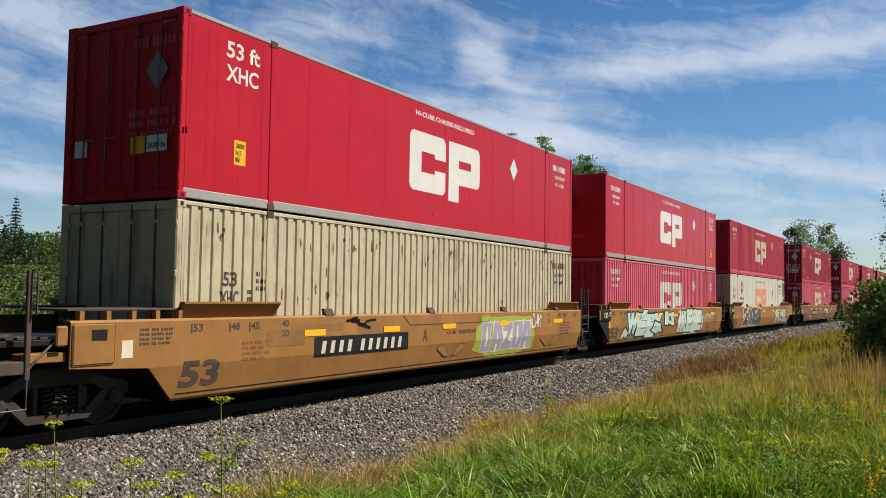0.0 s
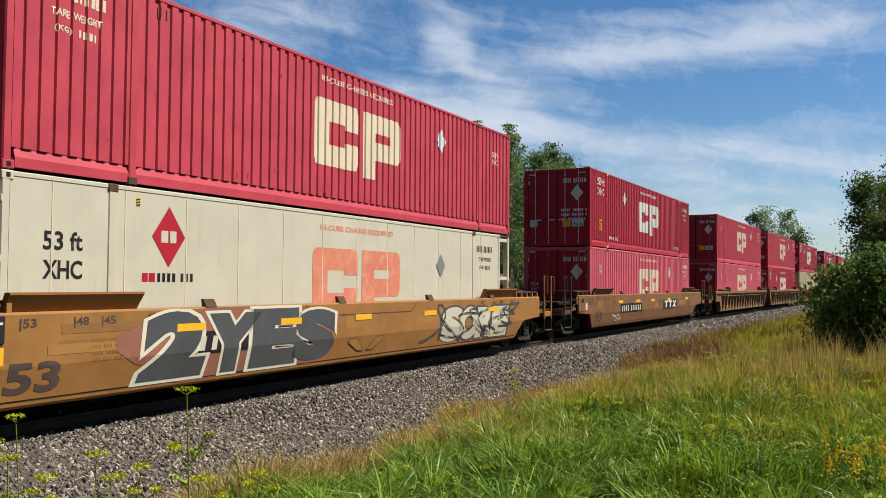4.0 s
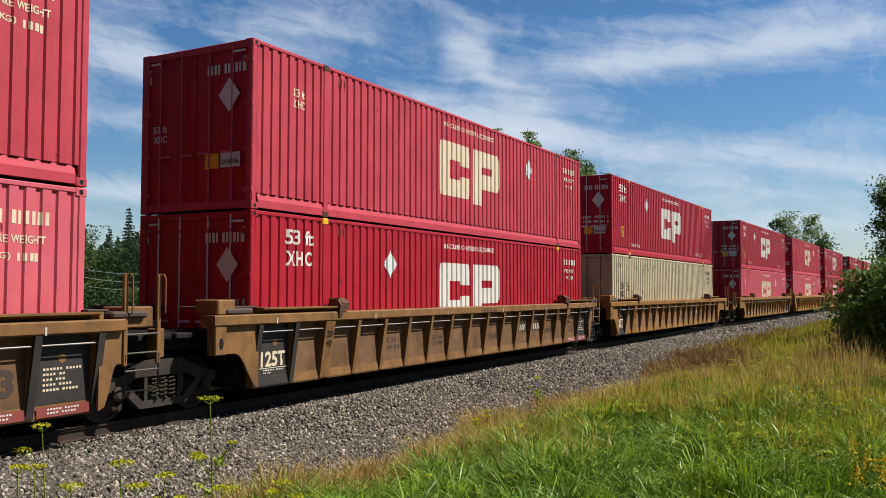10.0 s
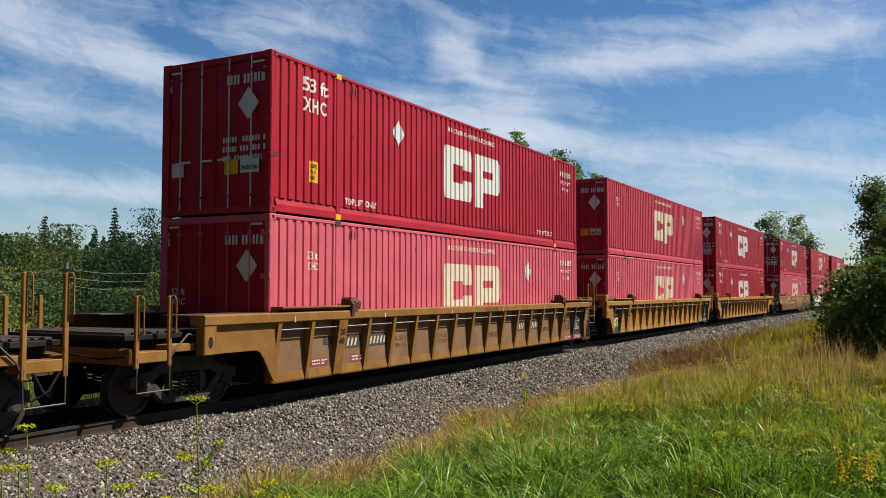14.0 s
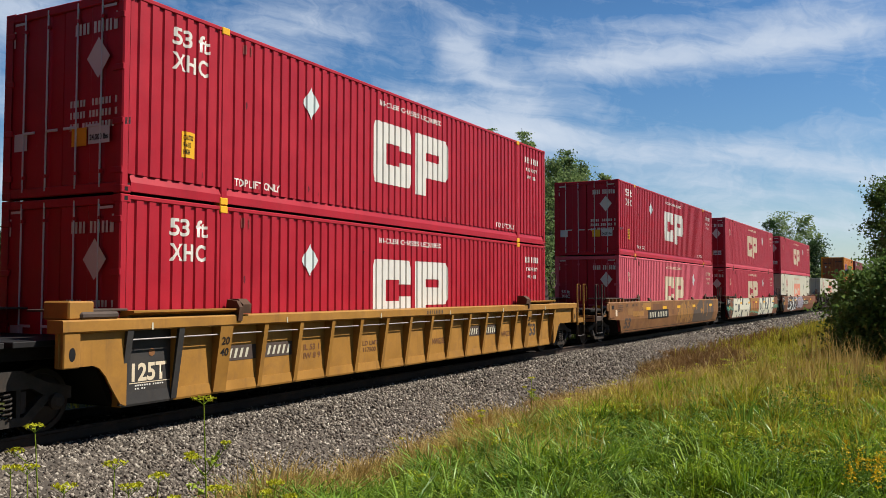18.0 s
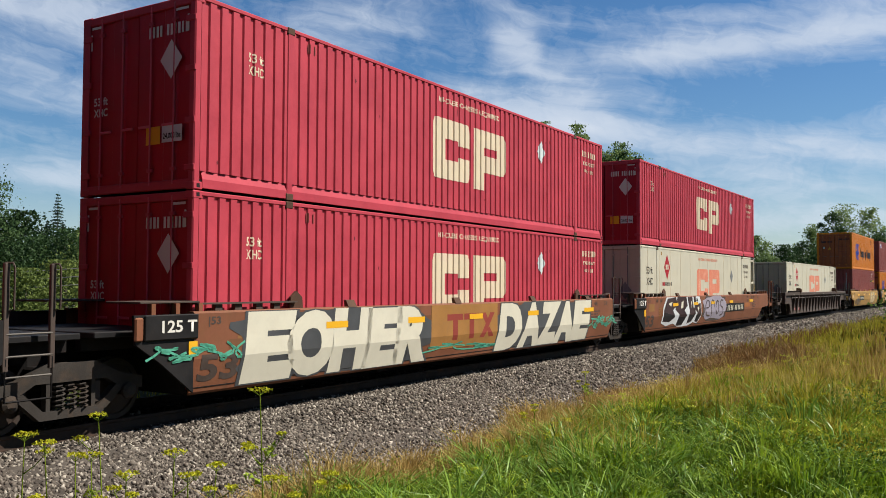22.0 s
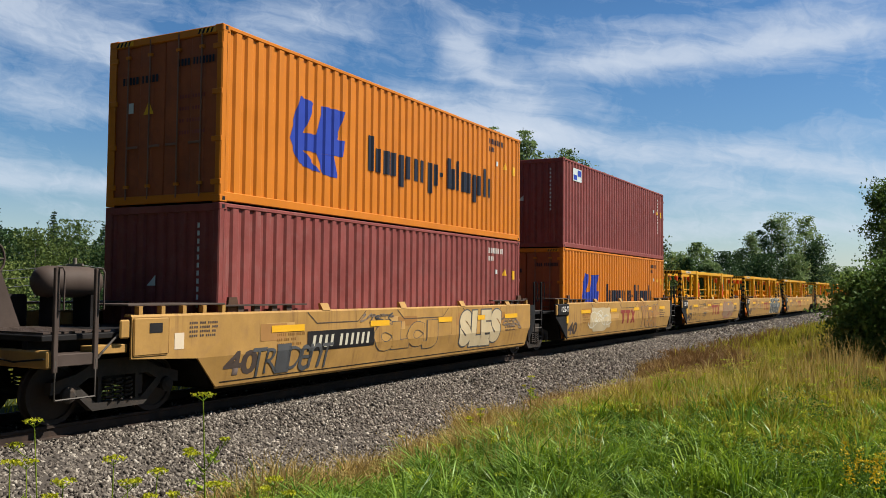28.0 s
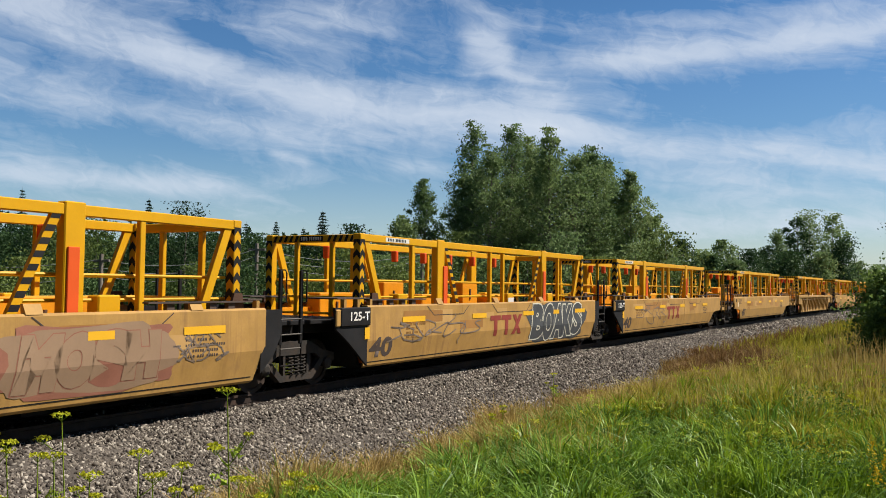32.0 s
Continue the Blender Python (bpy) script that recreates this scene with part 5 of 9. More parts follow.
def spray_blocks(car, y0, y1, z0, z1, n, fill, edge, seed, slant=0.18, grow=0.05, cuts="bfebf"):
    """Sprayed block shapes in a row: a dark edge, a pale fill and dark cut-outs."""
    rnd = random.Random(seed)
    w = (y1 - y0) / n
    back, front, holes = [], [], []
    for i in range(n):
        a, b = y0 + i * w + 0.02, y0 + (i + 1) * w - 0.05
        j = lambda s=0.06: rnd.uniform(-s, s)
        sl = slant * (z1 - z0)
        poly = [(a + j(), z0 + abs(j(0.05))), (b + j(), z0 + abs(j(0.05))), (b + sl * 0.5 + j(0.07), (z0 + z1) / 2 + j()), (b + sl + j(), z1 - abs(j(0.08))), (a + sl + j(), z1 - abs(j(0.04)))]
        front.append(poly)
        cx, cz = sum(p[0] for p in poly) / 5, sum(p[1] for p in poly) / 5
        back.append([(p[0] + (grow if p[0] > cx else -grow), min(max(p[1] + (grow if p[1] > cz else -grow), 0.33), 1.47)) for p in poly])
        for cut in CUTS[cuts[i % len(cuts)]]:
            q = []
            for u, v in cut:
                z = z0 + v * (z1 - z0)
                q.append((a + u * (b - a) + sl * v + j(0.015), min(max(z + j(0.015), 0.33), 1.47)))
            holes.append(q)
    tagged(on_car("graffiti", polys(back), edge, car, 0, 0, 0.005, "sprayed outline of graffiti blocks"), kind="stuff")
    tagged(on_car("graffiti", polys(front), fill, car, 0, 0, 0.007, "pale sprayed graffiti blocks"), kind="stuff")
    tagged(on_car("graffiti", polys(holes), edge, car, 0, 0, 0.009, "dark strokes in sprayed graffiti"), kind="stuff")


def spray_lines(car, y0, y1, z0, z1, n, mat, seed, width=0.035, loops=True):
    """A scrawl of sprayed loops and strokes."""
    rnd = random.Random(seed)
    out = []
    w = (y1 - y0) / n
    for i in range(n):
        cx, r, ph = y0 + (i + 0.5) * w, w * rnd.uniform(0.5, 0.9), rnd.uniform(0, 6.28)
        am, k1, k2 = (z1 - z0) / 2 * rnd.uniform(0.5, 1.0), rnd.choice((1, 2, 3)), rnd.choice((2, 3, 5))
        zc = (z0 + z1) / 2
        pts = []
        for k in range(15):
            q = k / 14
            z = zc + am * (0.75 * math.sin(ph + k1 * 3.1 * q) + 0.3 * math.sin(ph * 2 + k2 * 4.0 * q))
            pts.append((cx + r * (2 * q - 1) + 0.4 * w * math.sin(ph + k2 * 5 * q), min(max(z, z0), z1)))
        out += ribbon(pts, width)
    tagged(on_car("graffiti", polys(out), mat, car, 0, 0, 0.006 + 0.0015 * (seed % 3), "sprayed line graffiti"), kind="stuff")


@functools.lru_cache(maxsize=None)
def letter_shape(ch, fat):
    """One letter of the built-in font, fattened: vertices and faces, one unit high before fattening."""
    cu = bpy.data.curves.new("letter", "FONT")
    cu.body, cu.size, cu.resolution_u, cu.offset = ch, 1.0, 4, fat
    ob = bpy.data.objects.new("letter", cu)
    me = bpy.data.meshes.new_from_object(ob)
    v = [tuple(q.co) for q in me.vertices]
    f = [tuple(q.vertices) for q in me.polygons]
    bpy.data.meshes.remove(me)
    bpy.data.objects.remove(ob)
    bpy.data.curves.remove(cu)
    return v, f


def spray_word(car, y0, y1, z0, z1, text, fill, edge, seed, slant=0.1, fat=0.07, line=0.05, wild=0.06, zmax=1.465, shade=None):
    """Sprayed graffiti letters that crowd each other: an outline below, a fill above, letter by letter."""
    rnd = random.Random(seed)
    n = len(text)
    w = (y1 - y0) / n
    layers = [("graffiti", fat + line, edge, "sprayed outline of graffiti letters"), ("graffiti", fat, fill, "sprayed fill of graffiti letters")]
    spots = []
    for i in range(n):
        a = y0 + i * w - w * rnd.uniform(0.02, 0.10)
        b = y0 + (i + 1) * w + w * rnd.uniform(0.02, 0.10)
        spots.append((a, b, z0 + rnd.uniform(0, wild), z1 - rnd.uniform(0, wild), rnd.uniform(-0.05, 0.05)))
    for j, (name, q, mat, label) in enumerate(layers):
        if mat is None:
            continue
        bm = bmesh.new()
        for i, ch in enumerate(text):
            base, _ = letter_shape(ch, fat)
            lo = [min(p[k] for p in base) for k in (0, 1)]
            hi = [max(p[k] for p in base) for k in (0, 1)]
            v, f = letter_shape(ch, q)
            a, b, c, d, tilt = spots[i]
            vs = []
            for p in v:
                s, t = (p[0] - lo[0]) / (hi[0] - lo[0]), (p[1] - lo[1]) / (hi[1] - lo[1])
                z = c + (d - c) * t
                vs.append(bm.verts.new((a + (b - a) * s + (slant + tilt) * (z - c) + 0.03 * math.sin(7 * t + i), min(max(z, 0.325), zmax), 0)))
            for g in f:
                try:
                    bm.faces.new([vs[k] for k in g])
                except ValueError:
                    pass
        tagged(on_car(name, bm, mat, car, 0, 0, 0.006 + 0.003 * j + 0.0002 * (seed % 9), label), kind="stuff")


def spray_cloud(car, y0, y1, z0, z1, mat, seed, label="sprayed cloud of background colour"):
    """A rounded uneven patch of sprayed colour."""
    rnd = random.Random(seed)
    ph = rnd.uniform(0, 6)
    out = []
    for k in range(40):
        a = k * math.tau / 40
        r = 1 + 0.07 * math.sin(5 * a + ph) + 0.05 * math.sin(9 * a + 2 * ph)
        c, s = math.cos(a), math.sin(a)
        out.append(((y0 + y1) / 2 + (y1 - y0) / 2 * r * math.copysign(abs(c) ** 0.55, c), min(max((z0 + z1) / 2 + (z1 - z0) / 2 * r * math.copysign(abs(s) ** 0.55, s), 0.325), 1.465)))
    on_car("graffiti", polys([out]), mat, car, 0, 0, 0.0045 + 0.0002 * (seed % 5), label)


def spray_shape(car, items, mat, layer, label="sprayed graffiti shape"):
    """Sprayed shapes, each an outline in (along, up) on a car's side; a higher layer lies over a lower one."""
    return tagged(on_car("graffiti", polys(items), mat, car, 0, 0, 0.008 + 0.0016 * layer, label), kind="stuff")


def spray_stroke(car, lines, width, mat, layer, label="sprayed graffiti lines"):
    """Sprayed strokes along points, rounded by cutting their corners."""
    bm = bmesh.new()
    for pts in lines:
        for _ in range(2):
            pts = [pts[0]] + [q for a, b in zip(pts, pts[1:]) for q in ((a[0] * 0.75 + b[0] * 0.25, a[1] * 0.75 + b[1] * 0.25), (a[0] * 0.25 + b[0] * 0.75, a[1] * 0.25 + b[1] * 0.75))] + [pts[-1]]
        side = []
        for i, q in enumerate(pts):
            a, b = pts[max(i - 1, 0)], pts[min(i + 1, len(pts) - 1)]
            d = Vector((b[0] - a[0], b[1] - a[1])).normalized() * width / 2
            side.append((bm.verts.new((q[0] - d.y, q[1] + d.x, 0)), bm.verts.new((q[0] + d.y, q[1] - d.x, 0))))
        for (a, b), (c, d) in zip(side, side[1:]):
            bm.faces.new((a, b, d, c))
    return tagged(on_car("graffiti", bm, mat, car, 0, 0, 0.008 + 0.0016 * layer, label), kind="stuff")


def tower(u, w, z0, z1):
    """A tall round-topped letter."""
    r = w / 2
    return [(u - r, z0), (u - r, z1 - r)] + [(u + r * math.cos(a), z1 - r + r * math.sin(a)) for a in (2.6, 2.1, 1.57, 1.05, 0.52)] + [(u + r, z1 - r), (u + r, z0)]


def side_flap(car, y0, y1, mat="soot"):
    """The dark cut line of a hinged plate in the car's top edge."""
    on_car("plate_line", polys(ribbon([(y0, 1.44), (y0 + 0.28, 1.24), (y1 - 0.28, 1.24), (y1, 1.44)], 0.018)), mat, car, 0, 0, 0.005)


def lozenges(car, y, colour):
    """A pair of slanting welded plates low on the side."""
    for e in (-1, 1):
        p = [(y + e * 0.06, 0.50), (y + e * 0.28, 0.50), (y + e * 0.66, 0.68), (y + e * 0.62, 0.76), (y + e * 0.36, 0.76)]
        on_car("welded_plate", polys([p]), colour, car, 0, 0, 0.012)
        on_car("plate_line", polys(ribbon(p + p[:1], 0.014)), "soot", car, 0, 0, 0.013)


def car_marks(car, h, L, style, lead, tail, colour, plate, size):
    """Stencils, plates and reflectors of a car's side."""
    f = -h
    if style == "smooth":
        on_car("lettering", words(size, 0.40, 0.80, 0.035), "soot", car, f - 0.02, 0.46)
        if lead:
            b = part("access_panel", Shape().box(1.495, 1.525, f - 1.88, f - 1.22, 0.90, 1.44, 0.02), colour, car)
            part("panel_window", Shape().box(1.524, 1.53, f - 1.60, f - 1.36, 1.22, 1.36), "black", b)
            part("jacking_eye", Shape().box(1.49, 1.53, f - 2.12, f - 1.95, 1.16, 1.42, 0.02), colour, car)
            on_car("notice", polys([rect(0, 0, 0.19, 0.24)]), "oldwhite", car, f - 1.1, 0.96)
            on_car("stencil_mark", bars(4, 0.035, 0.03, [4, 3, 5], 0.045, 17), "soot", car, f - 0.8, 1.32)
        else:
            b = part("weight_panel", Shape().box(1.497, 1.53, f - 1.0, f - 0.06, 1.10, 1.45, 0.015), "black", car)
            on_car("lettering", words("125-T" if L < 14 else "125 T", 0.17, 0.62), "white", b, f - 0.72, 1.2, 0.004, flat=1.53)
            part("jacking_eye", Shape().box(1.49, 1.535, f - 1.16, f - 1.02, 1.10, 1.42, 0.02), colour, car)
            on_car("notice", polys([rect(0, 0, 0.16, 0.22)]), "sign", car, f - 0.22, 0.84)
        if L > 14:
            for u, q in ((0.15, "53"), (0.95, "48"), (1.4, "45")):
                on_car("lettering", words("|" + q, 0.15, 0.24), "soot", car, f + u, 1.25)
                on_car("lettering", words(q + "|", 0.15, 0.24), "soot", car, h - u - 0.24, 1.25)
            for u in (f + 2.2, h - 2.4):
                on_car("lettering", words("40\n20", 0.28, 0.18), "soot", car, u, 1.14)
        on_car("notice", bars(4, 0.045, 0.04, [5, 4, 5], 0.05, 18), "ochre" if colour != "ochre" else "soot", car, f + 1.25, 1.05)
        on_car("stencil_mark", bars(5, 0.04, 0.04, [4, 6, 3], 0.05, 19), "soot", car, h - 1.45, 1.1)
        for u, w in ((2.8, 0.6), (5.3, 0.6), (7.7, 0.6), (10.6, 0.6), (14.2, 0.7)) if L > 14 else ((1.1, 0.9), (4.15, 0.72), (7.0, 0.68), (9.05, 0.42), (10.7, 0.85)):
            if u < L - 1:
                on_car("reflector", polys([rect(0, 0, w, 0.115)]), "sign", car, f + u, 1.12, 0.011)
        part("seam_line", Shape().prism([(1.412, 0.375), (1.417, 0.375), (1.420, 0.39), (1.415, 0.39)], "y", f - 0.05, h + 0.05), "black", car)
        for u in (0.30, 0.63):
            part("weld_seam", Shape().box(1.499, 1.503, f + L * u - 0.008, f + L * u + 0.008, 0.82, 1.44), colour, car)
        rp = random.Random(int(L * 10) + len(car.name) * 7 + sum(map(ord, car.name)))
        for k in range(9):
            u, w = f + rp.uniform(0.2, L - 2.2), rp.uniform(0.35, 1.6)
            z, t = rp.uniform(0.84, 1.2), rp.uniform(0.12, 0.3)
            on_car("paint_patch", polys([rect(0, 0, w, min(t, 1.44 - z))]), PATCH[colour][k % len(PATCH[colour])], car, u, z, 0.002 + 0.0002 * k)
        if plate:
            u, w = (plate if isinstance(plate, float) else f + 3.09, 3.15) if L > 14 else (-4.0, 2.2)
            on_car("number_panel", polys([rect(0, 0, w, 0.36)]), "black", car, u, 0.74, 0.005, "dark painted number panel")
            on_car("stencil_mark", letter_bars(4, 6, 0.265 * w / 3.15, 0.22), "cream", car, u + 0.06 * w, 0.80, 0.008)
        for u in (0.22, 0.45, 0.68, 0.9):
            part("pinch_guide", Shape().prism([(1.40, 1.47), (1.50, 1.47), (1.43, 1.60), (1.38, 1.60)], "y", f + L * u - 0.12, f + L * u + 0.12), "rust" if L > 14 else colour, car)
    else:
        dx = 1.411
        s = "charcoal"
        if not lead:
            b = part("weight_panel", Shape().box(1.410, 1.416, f + 0.0, f + 0.91, 0.46, 1.33), s, car)
            part("dark_sill", Shape().prism([(1.421, 0.268), (1.434, 0.30), (1.419, 0.462), (1.412, 0.462)], "y", f - 0.04, f + 0.91), s, b)
            for u in (f - 0.05, f - 0.05 + (L + 0.1) / 17):
                part("dark_post", Shape().prism([(1.42, 0.30), (1.446, 0.298), (1.604, 1.335), (1.55, 1.335)], "y", u - 0.053, u + 0.053), s, b)
            on_car("lettering", words("125T", 0.26, 0.64, 0.03), "oldwhite", b, f + 0.14, 0.60, 0.004, flat=1.416)
            on_car("emblem", polys([[(0.06 * math.cos(k * 0.785), 0.06 * math.sin(k * 0.785)) for k in range(8)]]), "clay", b, f + 0.5, 1.0, 0.004, flat=1.416)
            on_car("stencil_mark", bars(2, 0.022, 0.022, [7, 5], 0.042, 23), "white", b, f + 0.2, 0.535, 0.004, flat=1.416)
            on_car("notice", polys([rect(0, 0, 0.75, 0.012)]), "oldwhite", b, f + 0.1, 0.575, 0.004, flat=1.416)
        else:
            for u in (1.05, 2.35):
                on_car("notice", polys([rect(0, 0, 0.55, 0.14)]), "maroon", car, f + u, 0.48, 0.004, flat=dx)
                on_car("stencil_mark", bars(2, 0.03, 0.03, [5, 4], 0.05, 23), "white", car, f + u + 0.05, 0.57, 0.006, flat=dx)
            on_car("notice", polys([rect(0, 0, 0.3, 0.16)]), "soot", car, f + 1.45, 0.86, 0.004, flat=dx)
        if not tail:
            q = f - 0.05 + (L + 0.1) / 17 * 16
            b = part("weight_panel", Shape().box(1.410, 1.416, q + 0.04, q + 0.92, 0.46, 1.33), s, car)
            for u in (q, q + (L + 0.1) / 17):
                part("dark_post", Shape().prism([(1.42, 0.30), (1.446, 0.298), (1.604, 1.335), (1.55, 1.335)], "y", u - 0.053, u + 0.053), s, b)
            on_car("stencil_mark", bars(5, 0.03, 0.035, [6, 5], 0.05, 29), "oldwhite", b, q + 0.2, 0.88, 0.004, flat=1.416)
            on_car("emblem", polys([[(0.06 * math.cos(k * 0.785), 0.06 * math.sin(k * 0.785)) for k in range(8)]]), "clay", b, q + 0.48, 1.02, 0.004, flat=1.416)
            for u in (q + 0.1, q - 0.86):
                on_car("notice", polys([rect(0, 0, 0.8, 0.13)]), "maroon", car, u, 0.30, 0.012, flat=1.43)
                on_car("stencil_mark", bars(2, 0.022, 0.024, [5, 5], 0.045, 33), "white", car, u + 0.15, 0.385, 0.016, flat=1.43)
        wp = part("wide_post", Shape().prism([(1.32, 0.30), (1.45, 0.30), (1.605, 1.34), (1.32, 1.34)], "y", f + 1.72, f + 2.0), colour, car)
        on_post("lettering", words("20\n40", 0.30, 0.18), "black", wp, f + 1.77, 0.86)
        bay = lambda i: f - 0.05 + (L + 0.1) / 17 * i
        part("wide_post", Shape().prism([(1.32, 0.30), (1.45, 0.30), (1.605, 1.34), (1.32, 1.34)], "y", bay(15) - 0.2, bay(15) + 0.06), colour, car)
        on_post("lettering", words("20\n40", 0.28, 0.17), "black", car, bay(15) - 0.15, 0.88)
        for i, t, q, w in ((4, "IL 53 1\nIW 8 9", 0.26, 0.5), (6, "LD LMT\n117500", 0.22, 0.55), *(() if colour == "golden" and not plate else ((9, "NWG33E", 0.14, 0.6),)), (13, "NWG33E", 0.14, 0.6)):
            on_car("lettering", words(t, q, w), "brown2" if colour in ("ochre", "golden") else "soot", car, bay(i) + 0.28, 0.66, 0.004, flat=dx)
        for i, n in ((2, 4), (3, 5), (11, 4), (12, 5)) if plate else () if colour == "golden" else ((11, 4), (12, 5)):
            on_car("number_panel", polys([rect(0, 0, 0.72, 0.24)]), "soot", car, bay(i) + 0.17, 0.76, 0.005, flat=dx, label="dark painted number panel")
            on_car("stencil_mark", letter_bars(n, 0, 0.13, 0.15), "cream", car, bay(i) + 0.22, 0.80, 0.008, flat=dx)
        on_car("stencil_mark", letter_bars(4, 6, 0.075, 0.085, 0.0), "soot", car, f + 8.2, 1.36, 0.004, flat=1.62)
        on_car("lettering", words("53", 0.34, 0.50, 0.035), "soot", car, bay(15) + 0.26, 0.60, 0.004, flat=dx)
        for k in range(6):
            on_car("reflector", polys([rect(0, 0, 0.03, 0.10)]), "cream", car, f + 0.3 + k * 3.0, 1.33, 0.006, flat=1.62)


def well_car(colour, L, style, lead, tail, label, plate=True, dark=None, size="53", brake=False):
    car = thing("well_car", label, "freight car", "well cars of the train")
    h = L / 2
    if style == "smooth":
        a_top = -h - (1.9 if lead else 0.12)
        b_top = h + (1.9 if tail else 0.3)
        a_fold, b_fold = (-h - 0.62 if lead else -h - 0.12), (h + 0.62 if tail else h + 0.25)
        levels = [(1.36, 0.28), (1.40, 0.32), (1.50, 0.80), (1.50, 0.87), (1.50, 1.45), (1.47, 1.48), (1.36, 1.48)]
        st = [(-h - 0.08, h + 0.08), (-h - 0.12, h + 0.12), (a_fold, b_fold), (a_top if lead else a_fold, b_top), (a_top, b_top), (a_top, b_top), (a_top, b_top)]
        for side in (1, -1):
            v, f = [], []
            for (x, z), (a, b) in zip(levels, st):
                v += [(side * x, a, z), (side * x, b, z)]
            n = len(levels)
            f = [(2 * i, 2 * i + 1, 2 * i + 3, 2 * i + 2) for i in range(n - 1)]
            w = [(side * (abs(q[0]) - 0.03), q[1], q[2] - (0.03 if i >= 2 * (n - 2) else 0)) for i, q in enumerate(v)]
            m = len(v)
            loop = [2 * i for i in range(n)] + [2 * i + 1 for i in reversed(range(n))]
            rim = [(a, b, b + m, a + m) for a, b in zip(loop, loop[1:] + loop[:1])]
            part("side_plate", Shape().add(v + w, f + [tuple(i + m for i in q) for q in f] + rim), colour, car)
            if not lead:
                part("end_wing", Shape().prism([(-h - 0.12, 0.33), (-h - 0.12, 1.45), (-h - 1.15, 1.45), (-h - 1.12, 1.06), (-h - 0.72, 0.80)], "x", *sorted((side * 1.44, side * 1.49))), "black", car)
            if not tail:
                part("end_wing", Shape().prism([(h + 0.2, 0.42), (h + 0.2, 1.45), (h + 0.68, 1.45), (h + 0.68, 0.98), (h + 0.52, 0.70)] if L < 14 else [(h + 0.3, 0.87), (h + 0.3, 1.45), (h + 0.42, 1.45), (h + 0.42, 0.95)], "x", *sorted((side * 1.44, side * 1.49))), "black", car)
    else:
        a_top, b_top = -h - (1.15 if not lead else 1.9), h + (1.9 if tail else 0.42)
        n = 17
        step = (L + 0.1) / n
        for side in (1, -1):
            part("top_chord", Shape().prism([(side * 1.315, 1.33), (side * 1.60, 1.33), (side * 1.62, 1.35), (side * 1.62, 1.48), (side * 1.60, 1.50), (side * 1.315, 1.50)], "y", a_top, b_top), colour, car)
            part("bottom_sill", Shape().prism([(side * 1.25, 0.27), (side * 1.42, 0.27), (side * 1.43, 0.30), (side * 1.416, 0.45), (side * 1.25, 0.45)], "y", -h - 0.05, h + 0.05), colour, car)
            post = shared(("post", colour, side), lambda: Shape().prism([(side * 1.32, 0.30), (side * 1.442, 0.30), (side * 1.60, 1.34), (side * 1.32, 1.34)], "y", -0.05, 0.05), "side_post", colour)
            sheet_me = shared(("sheet", colour, side, n), lambda: Shape().box(*sorted((side * 1.385, side * 1.41)), 0.0, step, 0.40, 1.34), "side_sheet", {"ochre": "caked", "umber": "crusted_shade"}.get(colour, colour))
            rod = shared(("rod", side, n), lambda: Shape().tube([(side * 1.54, 0.06, 1.20), (side * 1.54, step - 0.06, 1.20)], 0.012, 6), "tie_rod", "bare")
            if side == -1:
                part("side_sheet", Shape().box(-1.335, -1.315, -h + 0.1, h - 0.1, 0.4, 1.31), colour, car)
            for i in range(n if side == 1 else 0):
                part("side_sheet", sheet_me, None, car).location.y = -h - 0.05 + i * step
                if side == 1:
                    part("tie_rod", rod, None, car).location.y = -h - 0.05 + i * step
            for i in range(0, n + 1, 1 if side == 1 else 4):
                part("side_post", post, None, car).location.y = -h - 0.05 + i * step
            for e, reach in ((-1, a_top), (1, b_top)):
                y0 = e * (h + 0.05)
                y1 = reach
                w = min(0.42, abs(y1 - y0) - 0.22)
                cut = [(y0, 0.30), (y0 + e * 0.1, 0.34)] + [(y0 + e * (0.14 + w * q), 0.34 + 0.55 * math.sin(q * math.pi / 2)) for q in (0.25, 0.5, 0.75, 1.0)] + [(y1, 0.89), (y1, 1.335), (y0, 1.335)]
                part("end_fairing", Shape().prism(cut, "x", *sorted((side * 1.50, side * 1.535))), colour, car)
                if side == 1 and (tail if e > 0 else lead):
                    ya, yb = sorted((reach, reach - e * 0.28))
                    q = part("jacking_column", Shape().box(1.42, 1.605, ya, yb, 0.88, 1.34, 0.015), colour, car)
                    # black oval plate paints the dark of a hole on the solid column
                    part("jacking_eye", Shape().prism([((ya + yb) / 2 + 0.05 * math.cos(k * 0.524), 1.08 + 0.09 * math.sin(k * 0.524)) for k in range(12)], "x", 1.595, 1.608), "black", q)
                elif side == 1:
                    if e < 0:
                        ya = -h - 1.12
                        q = part("jacking_column", Shape().box(1.42, 1.60, ya, ya + 0.26, 0.88, 1.34, 0.015), colour, car)
                        # the hole's dark is again a black oval laid on the column
                        part("jacking_eye", Shape().prism([(ya + 0.13 + 0.05 * math.cos(k * 0.524), 1.06 + 0.09 * math.sin(k * 0.524)) for k in range(12)], "x", 1.59, 1.603), "black", q)
                        part("end_block", Shape().box(1.05, 1.55, -h - 1.02, -h - 0.62, 1.50, 1.74, 0.02), colour, car)
                    else:
                        part("end_block", Shape().box(1.05, 1.50, h + 0.50, h + 1.02, 1.36, 1.66, 0.02), colour, car)
                        part("step_bracket", Shape().box(1.30, 1.50, h + 1.08, h + 1.24, 0.92, 1.34, 0.015), colour, car)
    floor = part("well_floor", Shape().box(-1.24, 1.24, -h, h, 0.26, 0.335), "grime", car)
